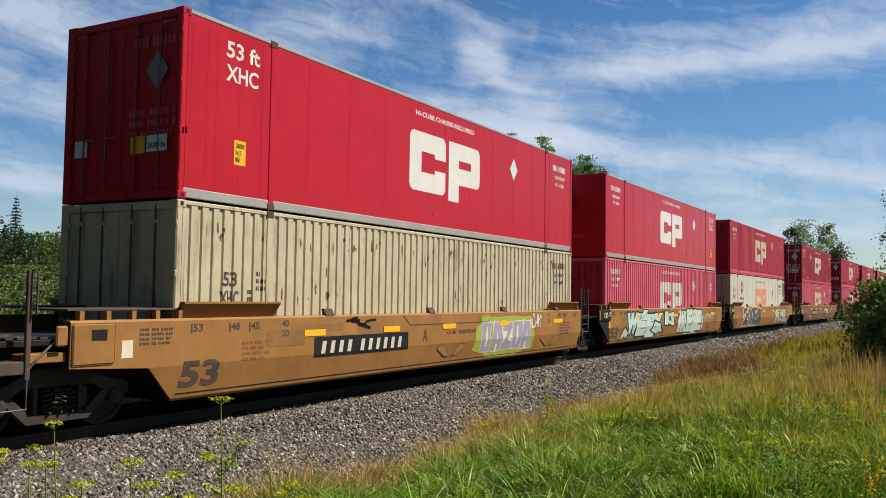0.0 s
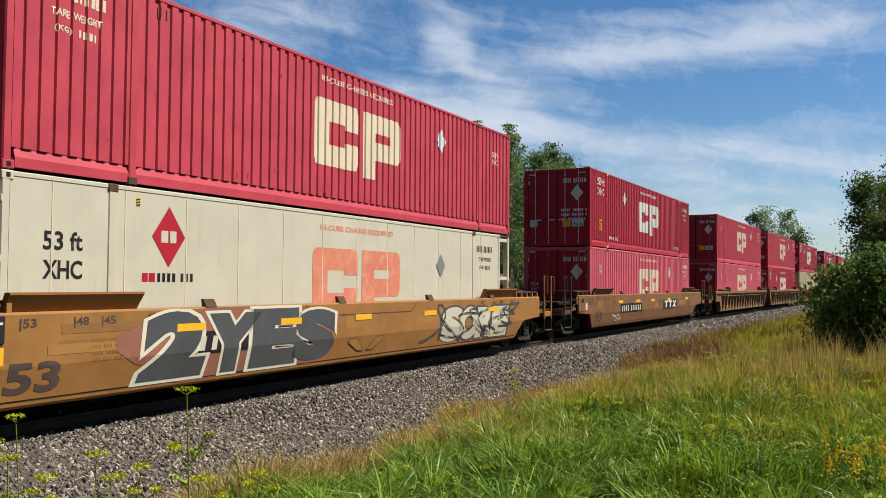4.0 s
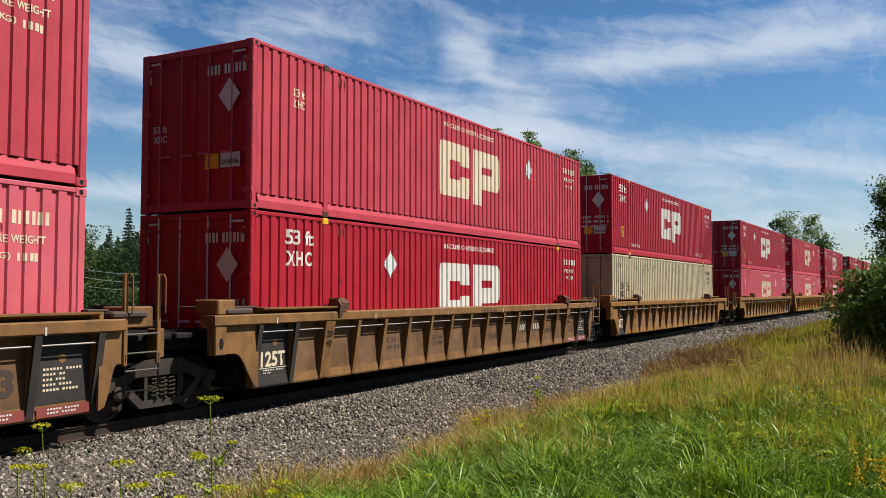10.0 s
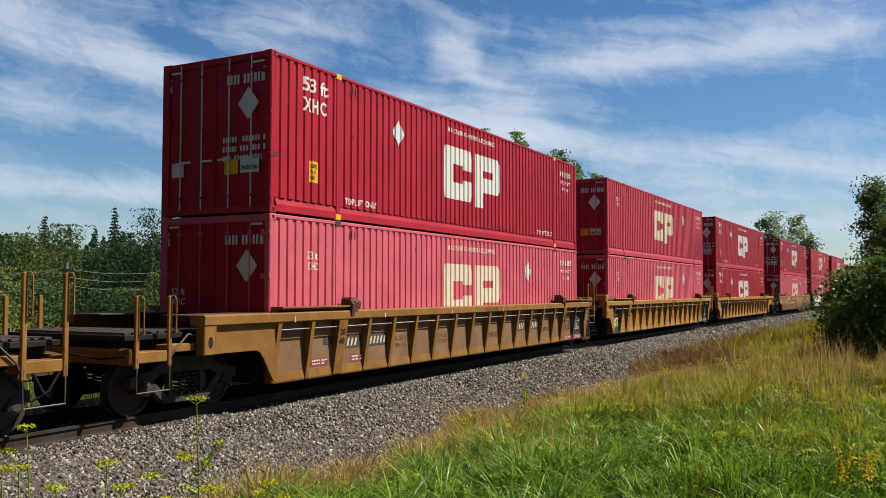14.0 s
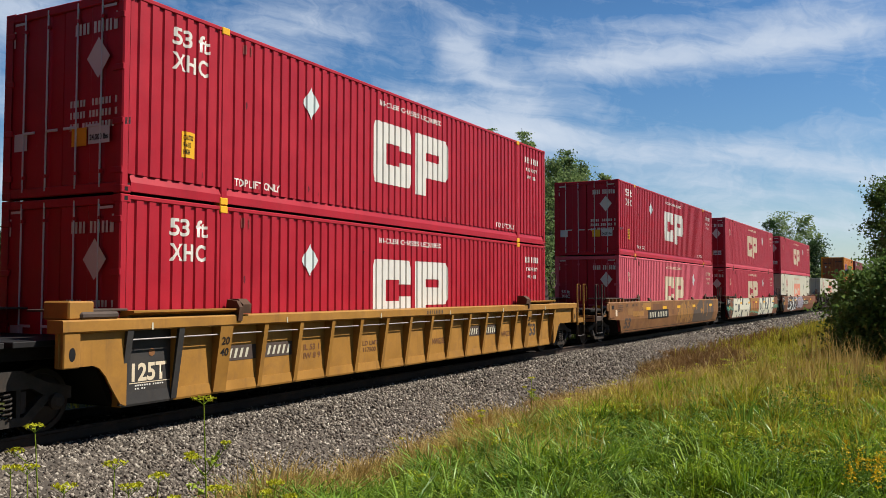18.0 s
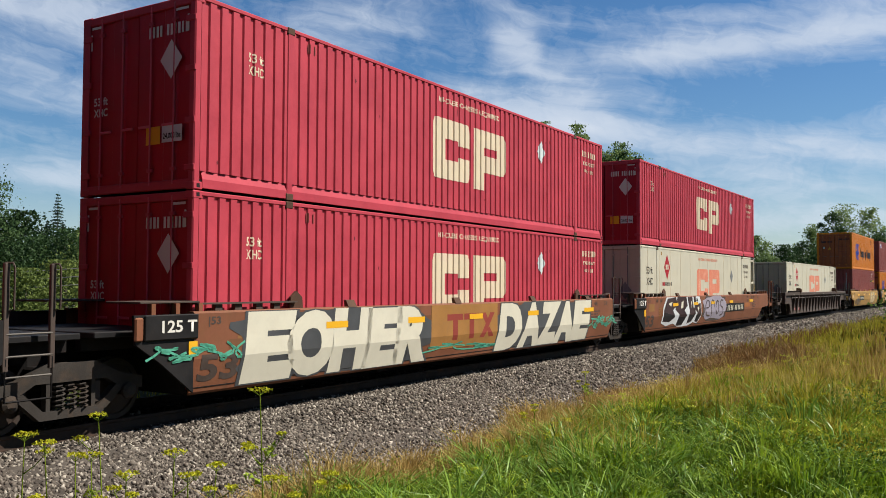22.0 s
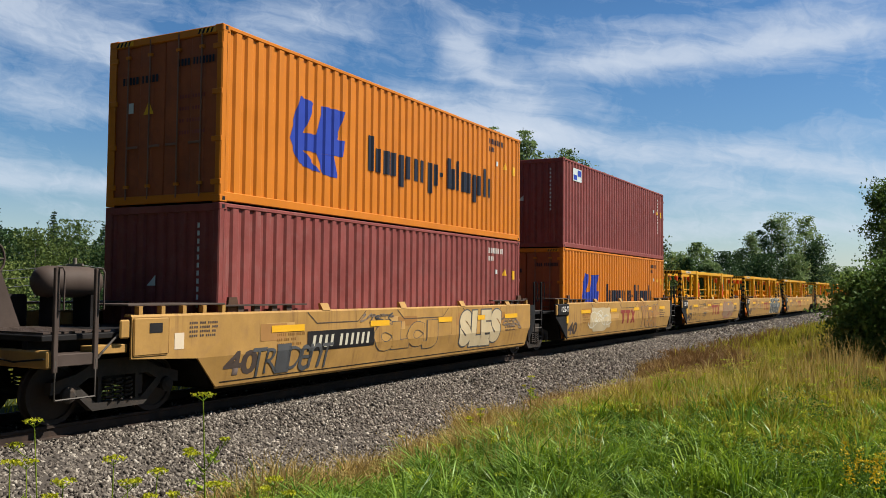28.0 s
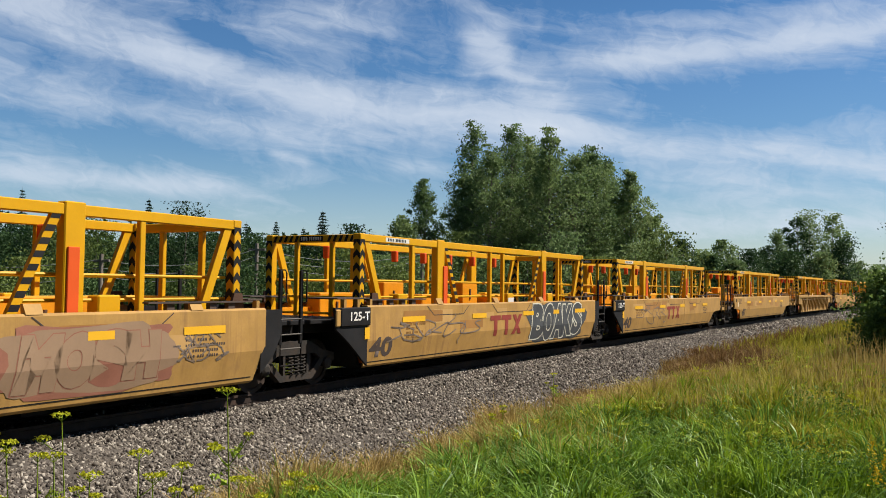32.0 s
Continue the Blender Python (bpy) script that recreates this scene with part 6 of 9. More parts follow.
    for k in range(5):
        part("floor_beam", Shape().box(-1.24, 1.24, -h + L * (k + 0.5) / 5 - 0.2, -h + L * (k + 0.5) / 5 + 0.2, 0.22, 0.26), "grime", floor)
    guide = "tall" if style == "smooth" and colour in ("tan", "brown") else "low"
    add_end(car, h, -1, dark or colour, style, lead, False, guide)
    add_end(car, h, 1, dark or colour, style, tail, brake, guide)
    if not tail:
        buff = colour == "buff"
        add_ladder(car, h + (0.72 if buff else 0.47), h + (1.27 if buff else 1.07), ("black" if buff else "soot") if style == "smooth" else colour, x=1.44 if style == "smooth" else 1.53, low=0.5, deep=False)
        add_truck(car, h + 1.63)
        part("articulation", Shape().lathe([(0.0, 0.62), (0.42, 0.62), (0.42, 0.98), (0.3, 1.1), (0.0, 1.1)], "z", 16, (0, h + 1.63, 0)), "grime", car)
    car_marks(car, h, L, style, lead, tail, colour, plate, size)
    return car


# ---- yellow racks that ride in the last cars ----
def striped_post(c, x0, x1, y0, y1, z0, z1):
    p = part("corner_post", Shape().box(x0, x1, y0, y1, z0, z1, 0.012), "yellow", c)
    items_y, items_x = [], []
    n = int((z1 - z0) / 0.26)
    for k in range(n):
        z = z0 + 0.06 + k * 0.26
        items_y.append([(y0, z), ((y0 + y1) / 2, z + 0.09), (y1, z), (y1, z + 0.12), ((y0 + y1) / 2, z + 0.21), (y0, z + 0.12)])
        items_x.append([(x0, z), ((x0 + x1) / 2, z + 0.09), (x1, z), (x1, z + 0.12), ((x0 + x1) / 2, z + 0.21), (x0, z + 0.12)])
    if x1 > 0:
        tagged(on_side("hazard_stripe", polys(items_y), "black", p, 0, 0, x1, (), 0.003), kind="stuff")
    tagged(on_end("hazard_stripe", polys(items_x), "black", p, 0, 0, y0, 0.003), kind="stuff")


def rack(label):
    c = thing("steel_rack", label, "container rack", "yellow racks on the train")
    h, H, X0 = L40 / 2, 2.54, 1.20
    deck = "amber"
    part("deck", Shape().box(-1.2, 1.2, -h, h, 0.0, 0.18, 0.01), deck, c)
    for side in (1, -1):
        part("top_rail", Shape().box(*sorted((side * (X0 - 0.12), side * X0)), -h, h, H - 0.15, H, 0.012), "yellow", c)
        for e in (-1, 1):
            ys = sorted((e * (h - 0.16), e * h))
            striped_post(c, *sorted((side * (X0 - 0.16), side * (X0 + 0.003))), *ys, 0.15, H - 0.02)
            part("corner_casting", Shape().box(*sorted((side * (X0 - 0.17), side * (X0 + 0.01))), *sorted((e * (h - 0.18), e * (h + 0.005))), H - 0.12, H + 0.005, 0.012), "yellow", c)
            part("brace", Shape().prism([(e * (h - 0.18), H - 0.12), (e * (h - 0.34), H - 0.12), (e * (h - 0.95), 0.9), (e * (h - 0.79), 0.9)], "x", *sorted((side * (X0 - 0.10), side * (X0 - 0.02)))), "yellow", c)
            part("post", Shape().box(*sorted((side * (X0 - 0.1), side * (X0 - 0.01))), *sorted((e * (h - 2.05), e * (h - 1.95))), 0.15, H - 0.1, 0.01), "yellow", c)
            yk = e * (h - 3.15)
            part("lift_post", Shape().box(*sorted((side * (X0 - 0.15), side * (X0 + 0.02))), yk - 0.16, yk + 0.16, 0.15, H + 0.03, 0.015), "yellow", c)
            part("guard_plate", Shape().box(*sorted((side * (X0 + 0.02), side * (X0 + 0.05))), yk - 0.02 - e * 0.1, yk + 0.16 - e * 0.1, 0.9, 1.98, 0.008), "vermilion", c)
            b = part("brace", Shape().prism([(yk - e * 0.18, H - 0.12), (yk - e * 0.32, H - 0.12), (yk - e * 1.02, 0.9), (yk - e * 0.88, 0.9)], "x", *sorted((side * (X0 - 0.08), side * (X0 - 0.01)))), "yellow", c)
            if side > 0:
                items = []
                for k in range(9):
                    q0, q1 = k / 9, (k + 0.5) / 9
                    ya, yb = yk - e * (0.18 + 0.70 * q0), yk - e * (0.18 + 0.70 * q1)
                    za, zb = H - 0.12 - (H - 1.02) * q0, H - 0.12 - (H - 1.02) * q1
                    items.append([(ya, za), (ya - e * 0.14, za), (yb - e * 0.14, zb), (yb, zb)])
                tagged(on_side("hazard_stripe", polys(items), "black", b, 0, 0, X0 - 0.01, (), 0.003), kind="stuff")
            part("post", Shape().box(*sorted((side * (X0 - 0.1), side * (X0 - 0.01))), *sorted((e * 0.32, e * 0.42)), 0.15, H - 0.1, 0.01), "yellow", c)
        for z in (1.28, 1.62):
            part("hand_rail", Shape().tube([(side * (X0 - 0.2), -h + 0.15, z), (side * (X0 - 0.2), h - 0.15, z)], 0.028, 6), "yellow", c)
        part("toe_board", Shape().box(*sorted((side * (X0 - 0.28), side * (X0 - 0.24))), -h + 0.2, h - 0.2, 0.5, 1.04), deck, c)
        for y in (-4.6, 0.72, 3.4):
            part("notice_box", Shape().box(*sorted((side * (X0 - 0.3), side * (X0 - 0.06))), y, y + 0.38, 0.95, 1.35, 0.02), "yellow", c)
    for e in (-1, 1):
        part("end_beam", Shape().box(-X0 + 0.15, X0 - 0.15, *sorted((e * (h - 0.14), e * (h - 0.02))), H - 0.16, H - 0.01, 0.012), "yellow", c)
        for z in (0.95, 1.28):
            part("end_rail", Shape().tube([(-X0 + 0.15, e * (h - 0.1), z), (X0 - 0.15, e * (h - 0.1), z)], 0.028, 6), "yellow", c)
        for x in (-0.45, 0.45):
            part("end_post", Shape().box(x - 0.05, x + 0.05, *sorted((e * (h - 0.14), e * (h - 0.06))), 0.15, H - 0.16, 0.008), "yellow", c)
    tagged(on_end("hazard_stripe", polys([[(q * 0.14, 0), (q * 0.14 + 0.07, 0), (q * 0.14 + 0.13, 0.13), (q * 0.14 + 0.06, 0.13)] for q in range(15) if not 5 < q < 10]), "black", c, -X0 + 0.17, H - 0.15, -h + 0.02, 0.004), kind="stuff")
    on_end("number_panel", polys([rect(0, 0, 0.6, 0.11)]), "black", c, -0.33, H - 0.14, -h + 0.02, 0.005)
    on_end("stencil_mark", bars(1, 0.07, 0.05, [4, 7], 0.045, 41), "white", c, -0.29, H - 0.12, -h + 0.02, 0.008)
    on_side("sticker", polys([rect(0, 0, 0.9, 0.09)]), "white", c, -h + 0.9, H - 0.12, X0, (), 0.003)
    on_side("stencil_mark", bars(1, 0.06, 0.05, [4, 7], 0.06, 42), "navy", c, -h + 0.98, H - 0.105, X0, (), 0.005)
    # lockers along the far side, lashing locks under the far rail
    for y, w, z in ((-4.9, 1.3, 1.35), (-2.4, 0.9, 1.6), (-0.6, 1.5, 1.3), (1.6, 0.9, 1.65), (3.2, 1.6, 1.3)):
        b = part("locker", Shape().box(-X0 + 0.12, -X0 + 0.5, y, y + w, 0.18, z, 0.02), "amber", c)
        part("latch", Shape().box(-X0 + 0.5, -X0 + 0.53, y + w * 0.45, y + w * 0.45 + 0.05, z - 0.5, z - 0.2), "rust", b)
    for k in range(7):
        part("lashing_lock", Shape().box(-X0 + 0.16, -X0 + 0.32, -4.4 + k * 1.4, -4.28 + k * 1.4, H - 0.42, H - 0.14, 0.02), "vermilion", c)
    on_side("sticker", polys([rect(0, 0, 0.34, 0.26)]), "white", c, 0.75, 0.98, X0 - 0.06, (), 0.004)
    return c


# ---- the train: cars from the first to the last, by the leading end of their load at 0 s ----
FRONT = {0: -14.1, 1: 9.38, 2: 28.66, 3: 48.0, 4: 71.55, 5: 95.01, 6: 114.47, 7: 133.89, 8: 157.42, 9: 177.01, 10: 196.49, 11: 220.03,
         12: 239.6, 13: 259.13, 14: 282.66, 15: 306.11, 16: 321.76, 17: 337.44, 18: 353.0, 19: 368.4, 20: 387.4, 21: 406.4, 22: 425.4, 23: 441.0}
CAR_PAINT = {0: "tan", 1: "tan", 2: "tan", 3: "tan", 4: "brown", 5: "umber", 6: "umber", 7: "ochre", 8: "ochre", 9: "golden", 10: "golden", 11: "clay", 12: "rusty", 13: "rusty", 14: "soot"}
RIBBED = (5, 6, 7, 8, 9, 10, 14, 21)
LEADS, TAILS = (1, 4, 5, 8, 11, 14, 15, 20, 21, 22), (0, 3, 4, 7, 10, 13, 14, 19, 20, 21)
CAR_LABEL = {"tan": "weathered tan double-stack well car with smooth sides", "brown": "weathered brown double-stack well car", "ochre": "dirty ochre ribbed double-stack well car",
             "golden": "worn golden-ochre ribbed double-stack well car", "clay": "dirty clay-brown double-stack well car with graffiti",
             "umber": "dirty umber ribbed double-stack well car",
             "rusty": "rusty brown double-stack well car with graffiti", "soot": "dark sooty ribbed double-stack well car", "buff": "buff double-stack well car with sprayed graffiti"}
CARS, RIDERS = {}, []
for i, y in FRONT.items():
    L = L53 if i < 15 else L40
    paint = CAR_PAINT.get(i, "buff")
    CARS[i] = well_car(paint, L, "ribbed" if i in RIBBED else "smooth", i in LEADS, i in TAILS, CAR_LABEL[paint],
                       plate=2.0 if i == 13 else i in (1, 3, 4, 8, 10, 11, 15), size="53" if i < 15 else "40", brake=i in (3, 10, 13))
    if i == 15:
        add_brake_gear(CARS[i], -L / 2, -1, -0.6)
    RIDERS.append((CARS[i], y + L / 2, 0.0))

# sprayed graffiti, and the owner's marks
on_car("emblem", owner_mark(2.1, 0.50, 0.0), "brick", CARS[9], 0.62, 0.62, 0.004, "faded red owner's mark on the ribbed side", flat=1.411)
on_car("emblem", owner_mark(2.3, 0.32, 0.2), "white", CARS[4], -L53 / 2 + 10.0, 0.80, 0.008, "white painted owner's mark")
on_car("number_panel", polys([rect(0, 0, 2.6, 0.42)]), "black", CARS[4], -L53 / 2 + 9.85, 0.75, 0.005)
spray_lines(CARS[4], -6.0, -4.9, 0.45, 0.78, 3, "white", 4, 0.03)
spray_cloud(CARS[1], 1.25, 4.75, 0.36, 1.38, "chartreuse", 5)
spray_blocks(CARS[1], 1.5, 4.5, 0.48, 1.25, 5, "lilac", "bone", 6, 0.1, 0.02)
spray_word(CARS[1], 4.6, 5.15, 0.98, 1.42, "DAM", "white", None, 6, 0.1, 0.0)
spray_lines(CARS[1], -3.9, -3.2, 1.22, 1.44, 2, "black", 7, 0.045)
on_car("lettering", words("A", 0.28, 0.22), "soot", CARS[1], -1.25, 0.86)
on_car("lettering", words("LD LMT 118,300 PER UNIT", 0.10, 1.45), "soot", CARS[1], -0.15, 0.98)
for i in (1, 2, 3):
    lozenges(CARS[i], 0.07 if i != 2 else 5.9, "tan2")
    side_flap(CARS[i], -2.03, 2.19)
lozenges(CARS[1], 5.9, "tan2")
spray_cloud(CARS[2], -6.6, -1.9, 0.33, 1.40, "haze", 8)
spray_word(CARS[2], -6.4, -2.0, 0.36, 1.44, "WEEK", "mint", "black", 11, 0.16, 0.09, 0.06, 0.22)
for k, q in enumerate(([(-6.95, 0.40), (-6.75, 0.72), (-6.55, 0.80), (-6.2, 0.62), (-6.35, 0.44), (-6.6, 0.52)], [(-3.0, 0.98), (-2.3, 0.86), (-1.95, 0.50), (-2.35, 0.58), (-2.7, 0.48), (-3.4, 0.62)], [(-4.9, 1.10), (-4.4, 1.44), (-3.9, 1.40), (-4.2, 1.22)])):
    m = (sum(a for a, _ in q) / len(q), sum(b for _, b in q) / len(q))
    spray_shape(CARS[2], [[(m[0] + (a - m[0]) * 1.22, m[1] + (b - m[1]) * 1.25) for a, b in q]], "black", 2.4 + 0.2 * k, "black edge of a sprayed letter")
    spray_shape(CARS[2], [q], "mint", 3.2 + 0.2 * k, "mint green sprayed letter")
spray_shape(CARS[2], [[(u + 0.09 * math.cos(a), z + 0.06 * math.sin(a)) for a in (0, 1, 2, 3, 4, 5)] for u, z in ((-5.6, 0.85), (-4.8, 1.2), (-4.2, 0.6), (-3.5, 1.1), (-3.0, 0.75), (-5.9, 1.25))], "teal", 4.0, "teal sprayed dabs")
spray_word(CARS[2], -1.65, -0.35, 0.74, 1.36, "ICS", "mint", "black", 12, 0.05, 0.07, 0.06, 0.1)
spray_cloud(CARS[2], 0.35, 4.5, 0.36, 1.40, "chrome", 9)
spray_word(CARS[2], 0.75, 4.2, 0.36, 1.43, "KESE", "mint", "black", 14, 0.12, 0.07, 0.05, 0.1)
spray_lines(CARS[2], 4.5, 5.1, 0.9, 1.2, 3, "bone", 18, 0.02)
spray_lines(CARS[2], 5.0, 6.8, 0.85, 1.3, 6, "bone", 19, 0.016)
spray_lines(CARS[2], -0.2, 0.35, 0.7, 1.2, 2, "brown2", 10, 0.03)
spray_cloud(CARS[3], -6.2, -1.0, 0.36, 1.42, "dull", 15)
spray_word(CARS[3], -5.9, -1.2, 0.36, 1.44, "2YES", "slate", "bone", 15, 0.1, 0.08, 0.04, 0.08)
spray_lines(CARS[3], 3.0, 8.0, 0.45, 1.35, 5, "slate", 17, 0.07)
spray_word(CARS[3], 3.4, 7.4, 0.42, 1.3, "SORE", "cream", "slate", 18, 0.15)
spray_shape(CARS[11], [[(2.68, 0.40), (2.80, 0.95), (3.3, 1.14), (4.1, 1.44), (4.5, 1.44), (4.72, 1.36), (4.78, 0.40)], [(4.78, 0.40), (4.80, 1.25), (5.2, 1.40), (5.9, 1.42), (5.9, 0.40)], [(5.9, 0.40), (5.9, 1.42), (6.5, 1.44), (7.05, 1.34), (7.1, 0.44)]], "smoke", 0, "sprayed dark letters that fade into the paint")
spray_shape(CARS[11], [[(3.32, 1.10), (3.52, 1.17), (3.46, 0.86)], [(4.2, 0.98), (4.42, 1.04), (4.72, 0.94), (4.45, 0.78)], [(4.85, 1.30), (5.05, 1.34), (4.98, 0.76), (4.8, 0.70)], [(5.62, 1.24), (5.8, 1.27), (5.74, 0.62), (5.64, 0.58)], [(6.32, 1.22), (6.52, 1.27), (6.42, 0.72)]], "tan2", 1, "gaps between the sprayed letters")
TOWERS = ((-0.15, 0.34, 0.42, 0.98), (0.10, 0.26, 0.55, 1.18), (0.55, 0.46, 0.45, 1.36), (0.92, 0.30, 0.60, 1.45), (1.18, 0.26, 0.62, 1.32), (1.40, 0.28, 0.40, 1.12), (1.74, 0.50, 0.60, 1.46), (1.80, 0.40, 0.40, 1.18), (2.18, 0.26, 0.50, 1.26), (2.42, 0.24, 0.62, 1.36), (2.60, 0.22, 0.44, 1.02))
for k, (u, w, z0, z1) in enumerate(TOWERS):
    spray_shape(CARS[11], [tower(u, w, z0, z1)], "tan2", 0.1 * k, "round-topped sprayed letters")
    spray_stroke(CARS[11], [tower(u, w, z0, z1)], 0.022, "smoke", 1.3 + 0.1 * k)
spray_cloud(CARS[12], -7.4, -1.95, 0.335, 1.46, "slate", 21)
spray_word(CARS[12], -7.2, -2.1, 0.335, 1.46, "EOHER", "bone", "slate", 21, 0.10, 0.07, 0.03, 0.02)
spray_cloud(CARS[12], 1.05, 6.6, 0.335, 1.46, "slate", 22)
spray_word(CARS[12], 1.0, 6.35, 0.335, 1.46, "DAZAE", "bone", "slate", 22, 0.22, 0.07, 0.03, 0.02)
on_car("paint_patch", polys([rect(0, 0, 2.85, 0.92)]), "tan2", CARS[12], -1.92, 0.53, 0.005, "tan repainted panel")
on_car("emblem", owner_mark(2.1, 0.55, 0.0), "brick", CARS[12], -1.3, 0.70, 0.006, "faded red owner's mark")
spray_lines(CARS[12], -8.9, -7.3, 0.75, 1.05, 6, "teal", 23, 0.035)
spray_lines(CARS[12], 6.6, 8.5, 0.6, 1.05, 6, "teal", 24, 0.04)
spray_lines(CARS[12], -1.9, 0.9, 0.45, 0.65, 3, "teal", 25, 0.03)
spray_shape(CARS[13], [[(-6.5, 0.55), (-6.35, 1.10), (-6.0, 1.45), (-2.0, 1.45), (-1.78, 1.25), (-1.72, 0.66), (-2.15, 0.40), (-2.7, 0.46), (-3.2, 0.36), (-4.0, 0.34), (-4.6, 0.36), (-5.2, 0.50), (-5.9, 0.42)]], "chrome", 0, "white ground of a sprayed piece")
PIECE = ([(-6.3, 0.62), (-6.2, 1.02), (-5.85, 1.38), (-5.0, 1.43), (-4.82, 1.15), (-5.3, 0.98), (-5.05, 0.74), (-5.6, 0.58)], [(-4.72, 1.43), (-3.75, 1.43), (-3.6, 1.1), (-3.95, 0.95), (-3.65, 0.75), (-4.1, 0.42), (-4.75, 0.42), (-4.5, 0.80), (-4.95, 1.0)],
         [(-3.5, 1.41), (-2.95, 1.43), (-2.8, 1.0), (-2.62, 1.05), (-2.55, 0.78), (-2.95, 0.52), (-3.45, 0.45), (-3.25, 0.9)], [(-2.75, 1.43), (-2.5, 1.43), (-2.42, 1.12), (-1.9, 1.18), (-1.8, 0.72), (-2.2, 0.46), (-2.5, 0.52), (-2.28, 0.82), (-2.6, 0.98)])
for k, q in enumerate(PIECE):
    m = (sum(a for a, _ in q) / len(q), sum(b for _, b in q) / len(q))
    q = [(m[0] + (a - m[0]) * 1.10, min(m[1] + (b - m[1]) * 1.06, 1.455)) for a, b in q]
    spray_shape(CARS[13], [q], "plum", 1 + 0.1 * k, "dark plum sprayed letter")
spray_shape(CARS[13], [[(-6.3, 0.62), (-6.22, 0.92), (-5.6, 0.84), (-5.1, 0.80), (-5.05, 0.74), (-5.6, 0.58)], [(-4.72, 0.43), (-4.55, 0.72), (-3.75, 0.70), (-4.1, 0.43)], [(-3.42, 0.47), (-3.3, 0.75), (-2.62, 0.76), (-2.95, 0.53)], [(-2.36, 0.74), (-1.82, 0.76), (-2.2, 0.48), (-2.48, 0.53)]], "black", 2, "black lower parts of the sprayed letters")
spray_shape(CARS[13], [[(-5.8, 1.22), (-5.35, 1.28), (-5.5, 1.12)], [(-4.3, 1.25), (-4.05, 1.30), (-4.1, 1.05), (-4.35, 1.02)], [(-3.1, 1.25), (-2.98, 1.3), (-3.02, 1.0)], [(-2.28, 1.02), (-2.05, 1.05), (-2.1, 0.85)]], "bone", 2.2, "white gaps in the sprayed letters")
spray_shape(CARS[13], [[(-2.32 + (0.16 if k % 2 else 0.07) * math.sin(k * 0.628), 1.31 + (0.12 if k % 2 else 0.05) * math.cos(k * 0.628)) for k in range(10)]], "black", 2.3, "black sprayed star")
spray_cloud(CARS[13], -1.5, 1.95, 0.45, 1.45, "soot", 27)
spray_cloud(CARS[13], -1.42, 1.87, 0.50, 1.44, "lilac", 28)
spray_stroke(CARS[13], [[(-1.05, 0.98), (-0.55, 1.0), (-0.62, 1.26), (-0.95, 1.3), (-1.2, 1.05), (-1.05, 0.68), (-0.5, 0.66)], [(-0.3, 0.62), (-0.3, 1.28), (-0.05, 1.30), (0.12, 1.12), (0.05, 0.98)], [(0.35, 0.95), (0.42, 1.25), (0.75, 1.25), (0.8, 0.85), (0.5, 0.66), (0.32, 0.9)], [(1.45, 1.26), (1.05, 1.28), (1.05, 1.02), (1.45, 0.95), (1.4, 0.66), (0.98, 0.64)]], 0.045, "soot", 6)
spray_word(CARS[15], -5.45, -3.25, 0.40, 0.92, "TR-DenT", "slate", None, 30, 0.05, 0.0)
spray_word(CARS[15], -1.75, 0.85, 0.50, 1.20, "CLCJ", "buff", "slate", 29, 0.0, 0.10, 0.022, 0.12)
spray_lines(CARS[15], -1.9, -1.2, 1.1, 1.4, 3, "slate", 29, 0.03)
spray_lines(CARS[15], -2.3, -1.2, 1.2, 1.4, 3, "haze", 31, 0.03)
spray_word(CARS[15], 2.0, 4.3, 0.46, 1.38, "SLES", "cloud", "slate", 28, 0.08, 0.08, 0.03, 0.06)
spray_lines(CARS[15], 4.4, 5.6, 0.8, 1.25, 3, "haze", 32, 0.035)
spray_cloud(CARS[16], -4.1, -1.9, 0.48, 1.3, "cloud", 33)
spray_lines(CARS[16], -4.0, -2.0, 0.55, 1.2, 4, "bone", 33, 0.03)
spray_word(CARS[16], 1.85, 4.3, 0.40, 1.32, "YOOK", "buff3", "haze", 34, 0.08, 0.05, 0.028, 0.08)
spray_word(CARS[17], -5.3, -3.0, 0.42, 1.15, "COLDI", "buff", "slate", 35, 0.0, 0.11, 0.022, 0.10)
spray_word(CARS[17], -5.75, -5.35, 0.95, 1.22, "00", "slate", None, 36, 0.0, 0.0)
spray_word(CARS[17], -3.1, -2.3, 1.12, 1.32, "TRK", "slate", None, 36, 0.1, 0.0)
spray_word(CARS[17], -3.2, -2.2, 0.6, 0.86, "00D8", "slate", None, 37, 0.05, 0.0)
spray_cloud(CARS[17], 1.68, 4.45, 0.42, 1.33, "dull", 38)
spray_cloud(CARS[17], 1.74, 4.4, 0.45, 1.31, "putty", 39)
spray_word(CARS[17], 1.95, 4.1, 0.5, 1.25, "MOSH", "putty", "dull", 39, 0.1, 0.09, 0.018)
spray_lines(CARS[17], 4.5, 5.5, 0.6, 1.25, 4, "haze", 39, 0.025)
spray_lines(CARS[18], -5.2, -1.6, 0.5, 1.35, 5, "haze", 40, 0.03)
spray_cloud(CARS[18], 1.25, 5.45, 0.36, 1.44, "slate", 43)
spray_word(CARS[18], 1.5, 5.1, 0.40, 1.42, "BOAKS", "slate", "bone", 44, 0.1, 0.05, 0.03, 0.08)
spray_lines(CARS[19], -4.6, -1.0, 0.5, 1.35, 5, "haze", 45, 0.03)
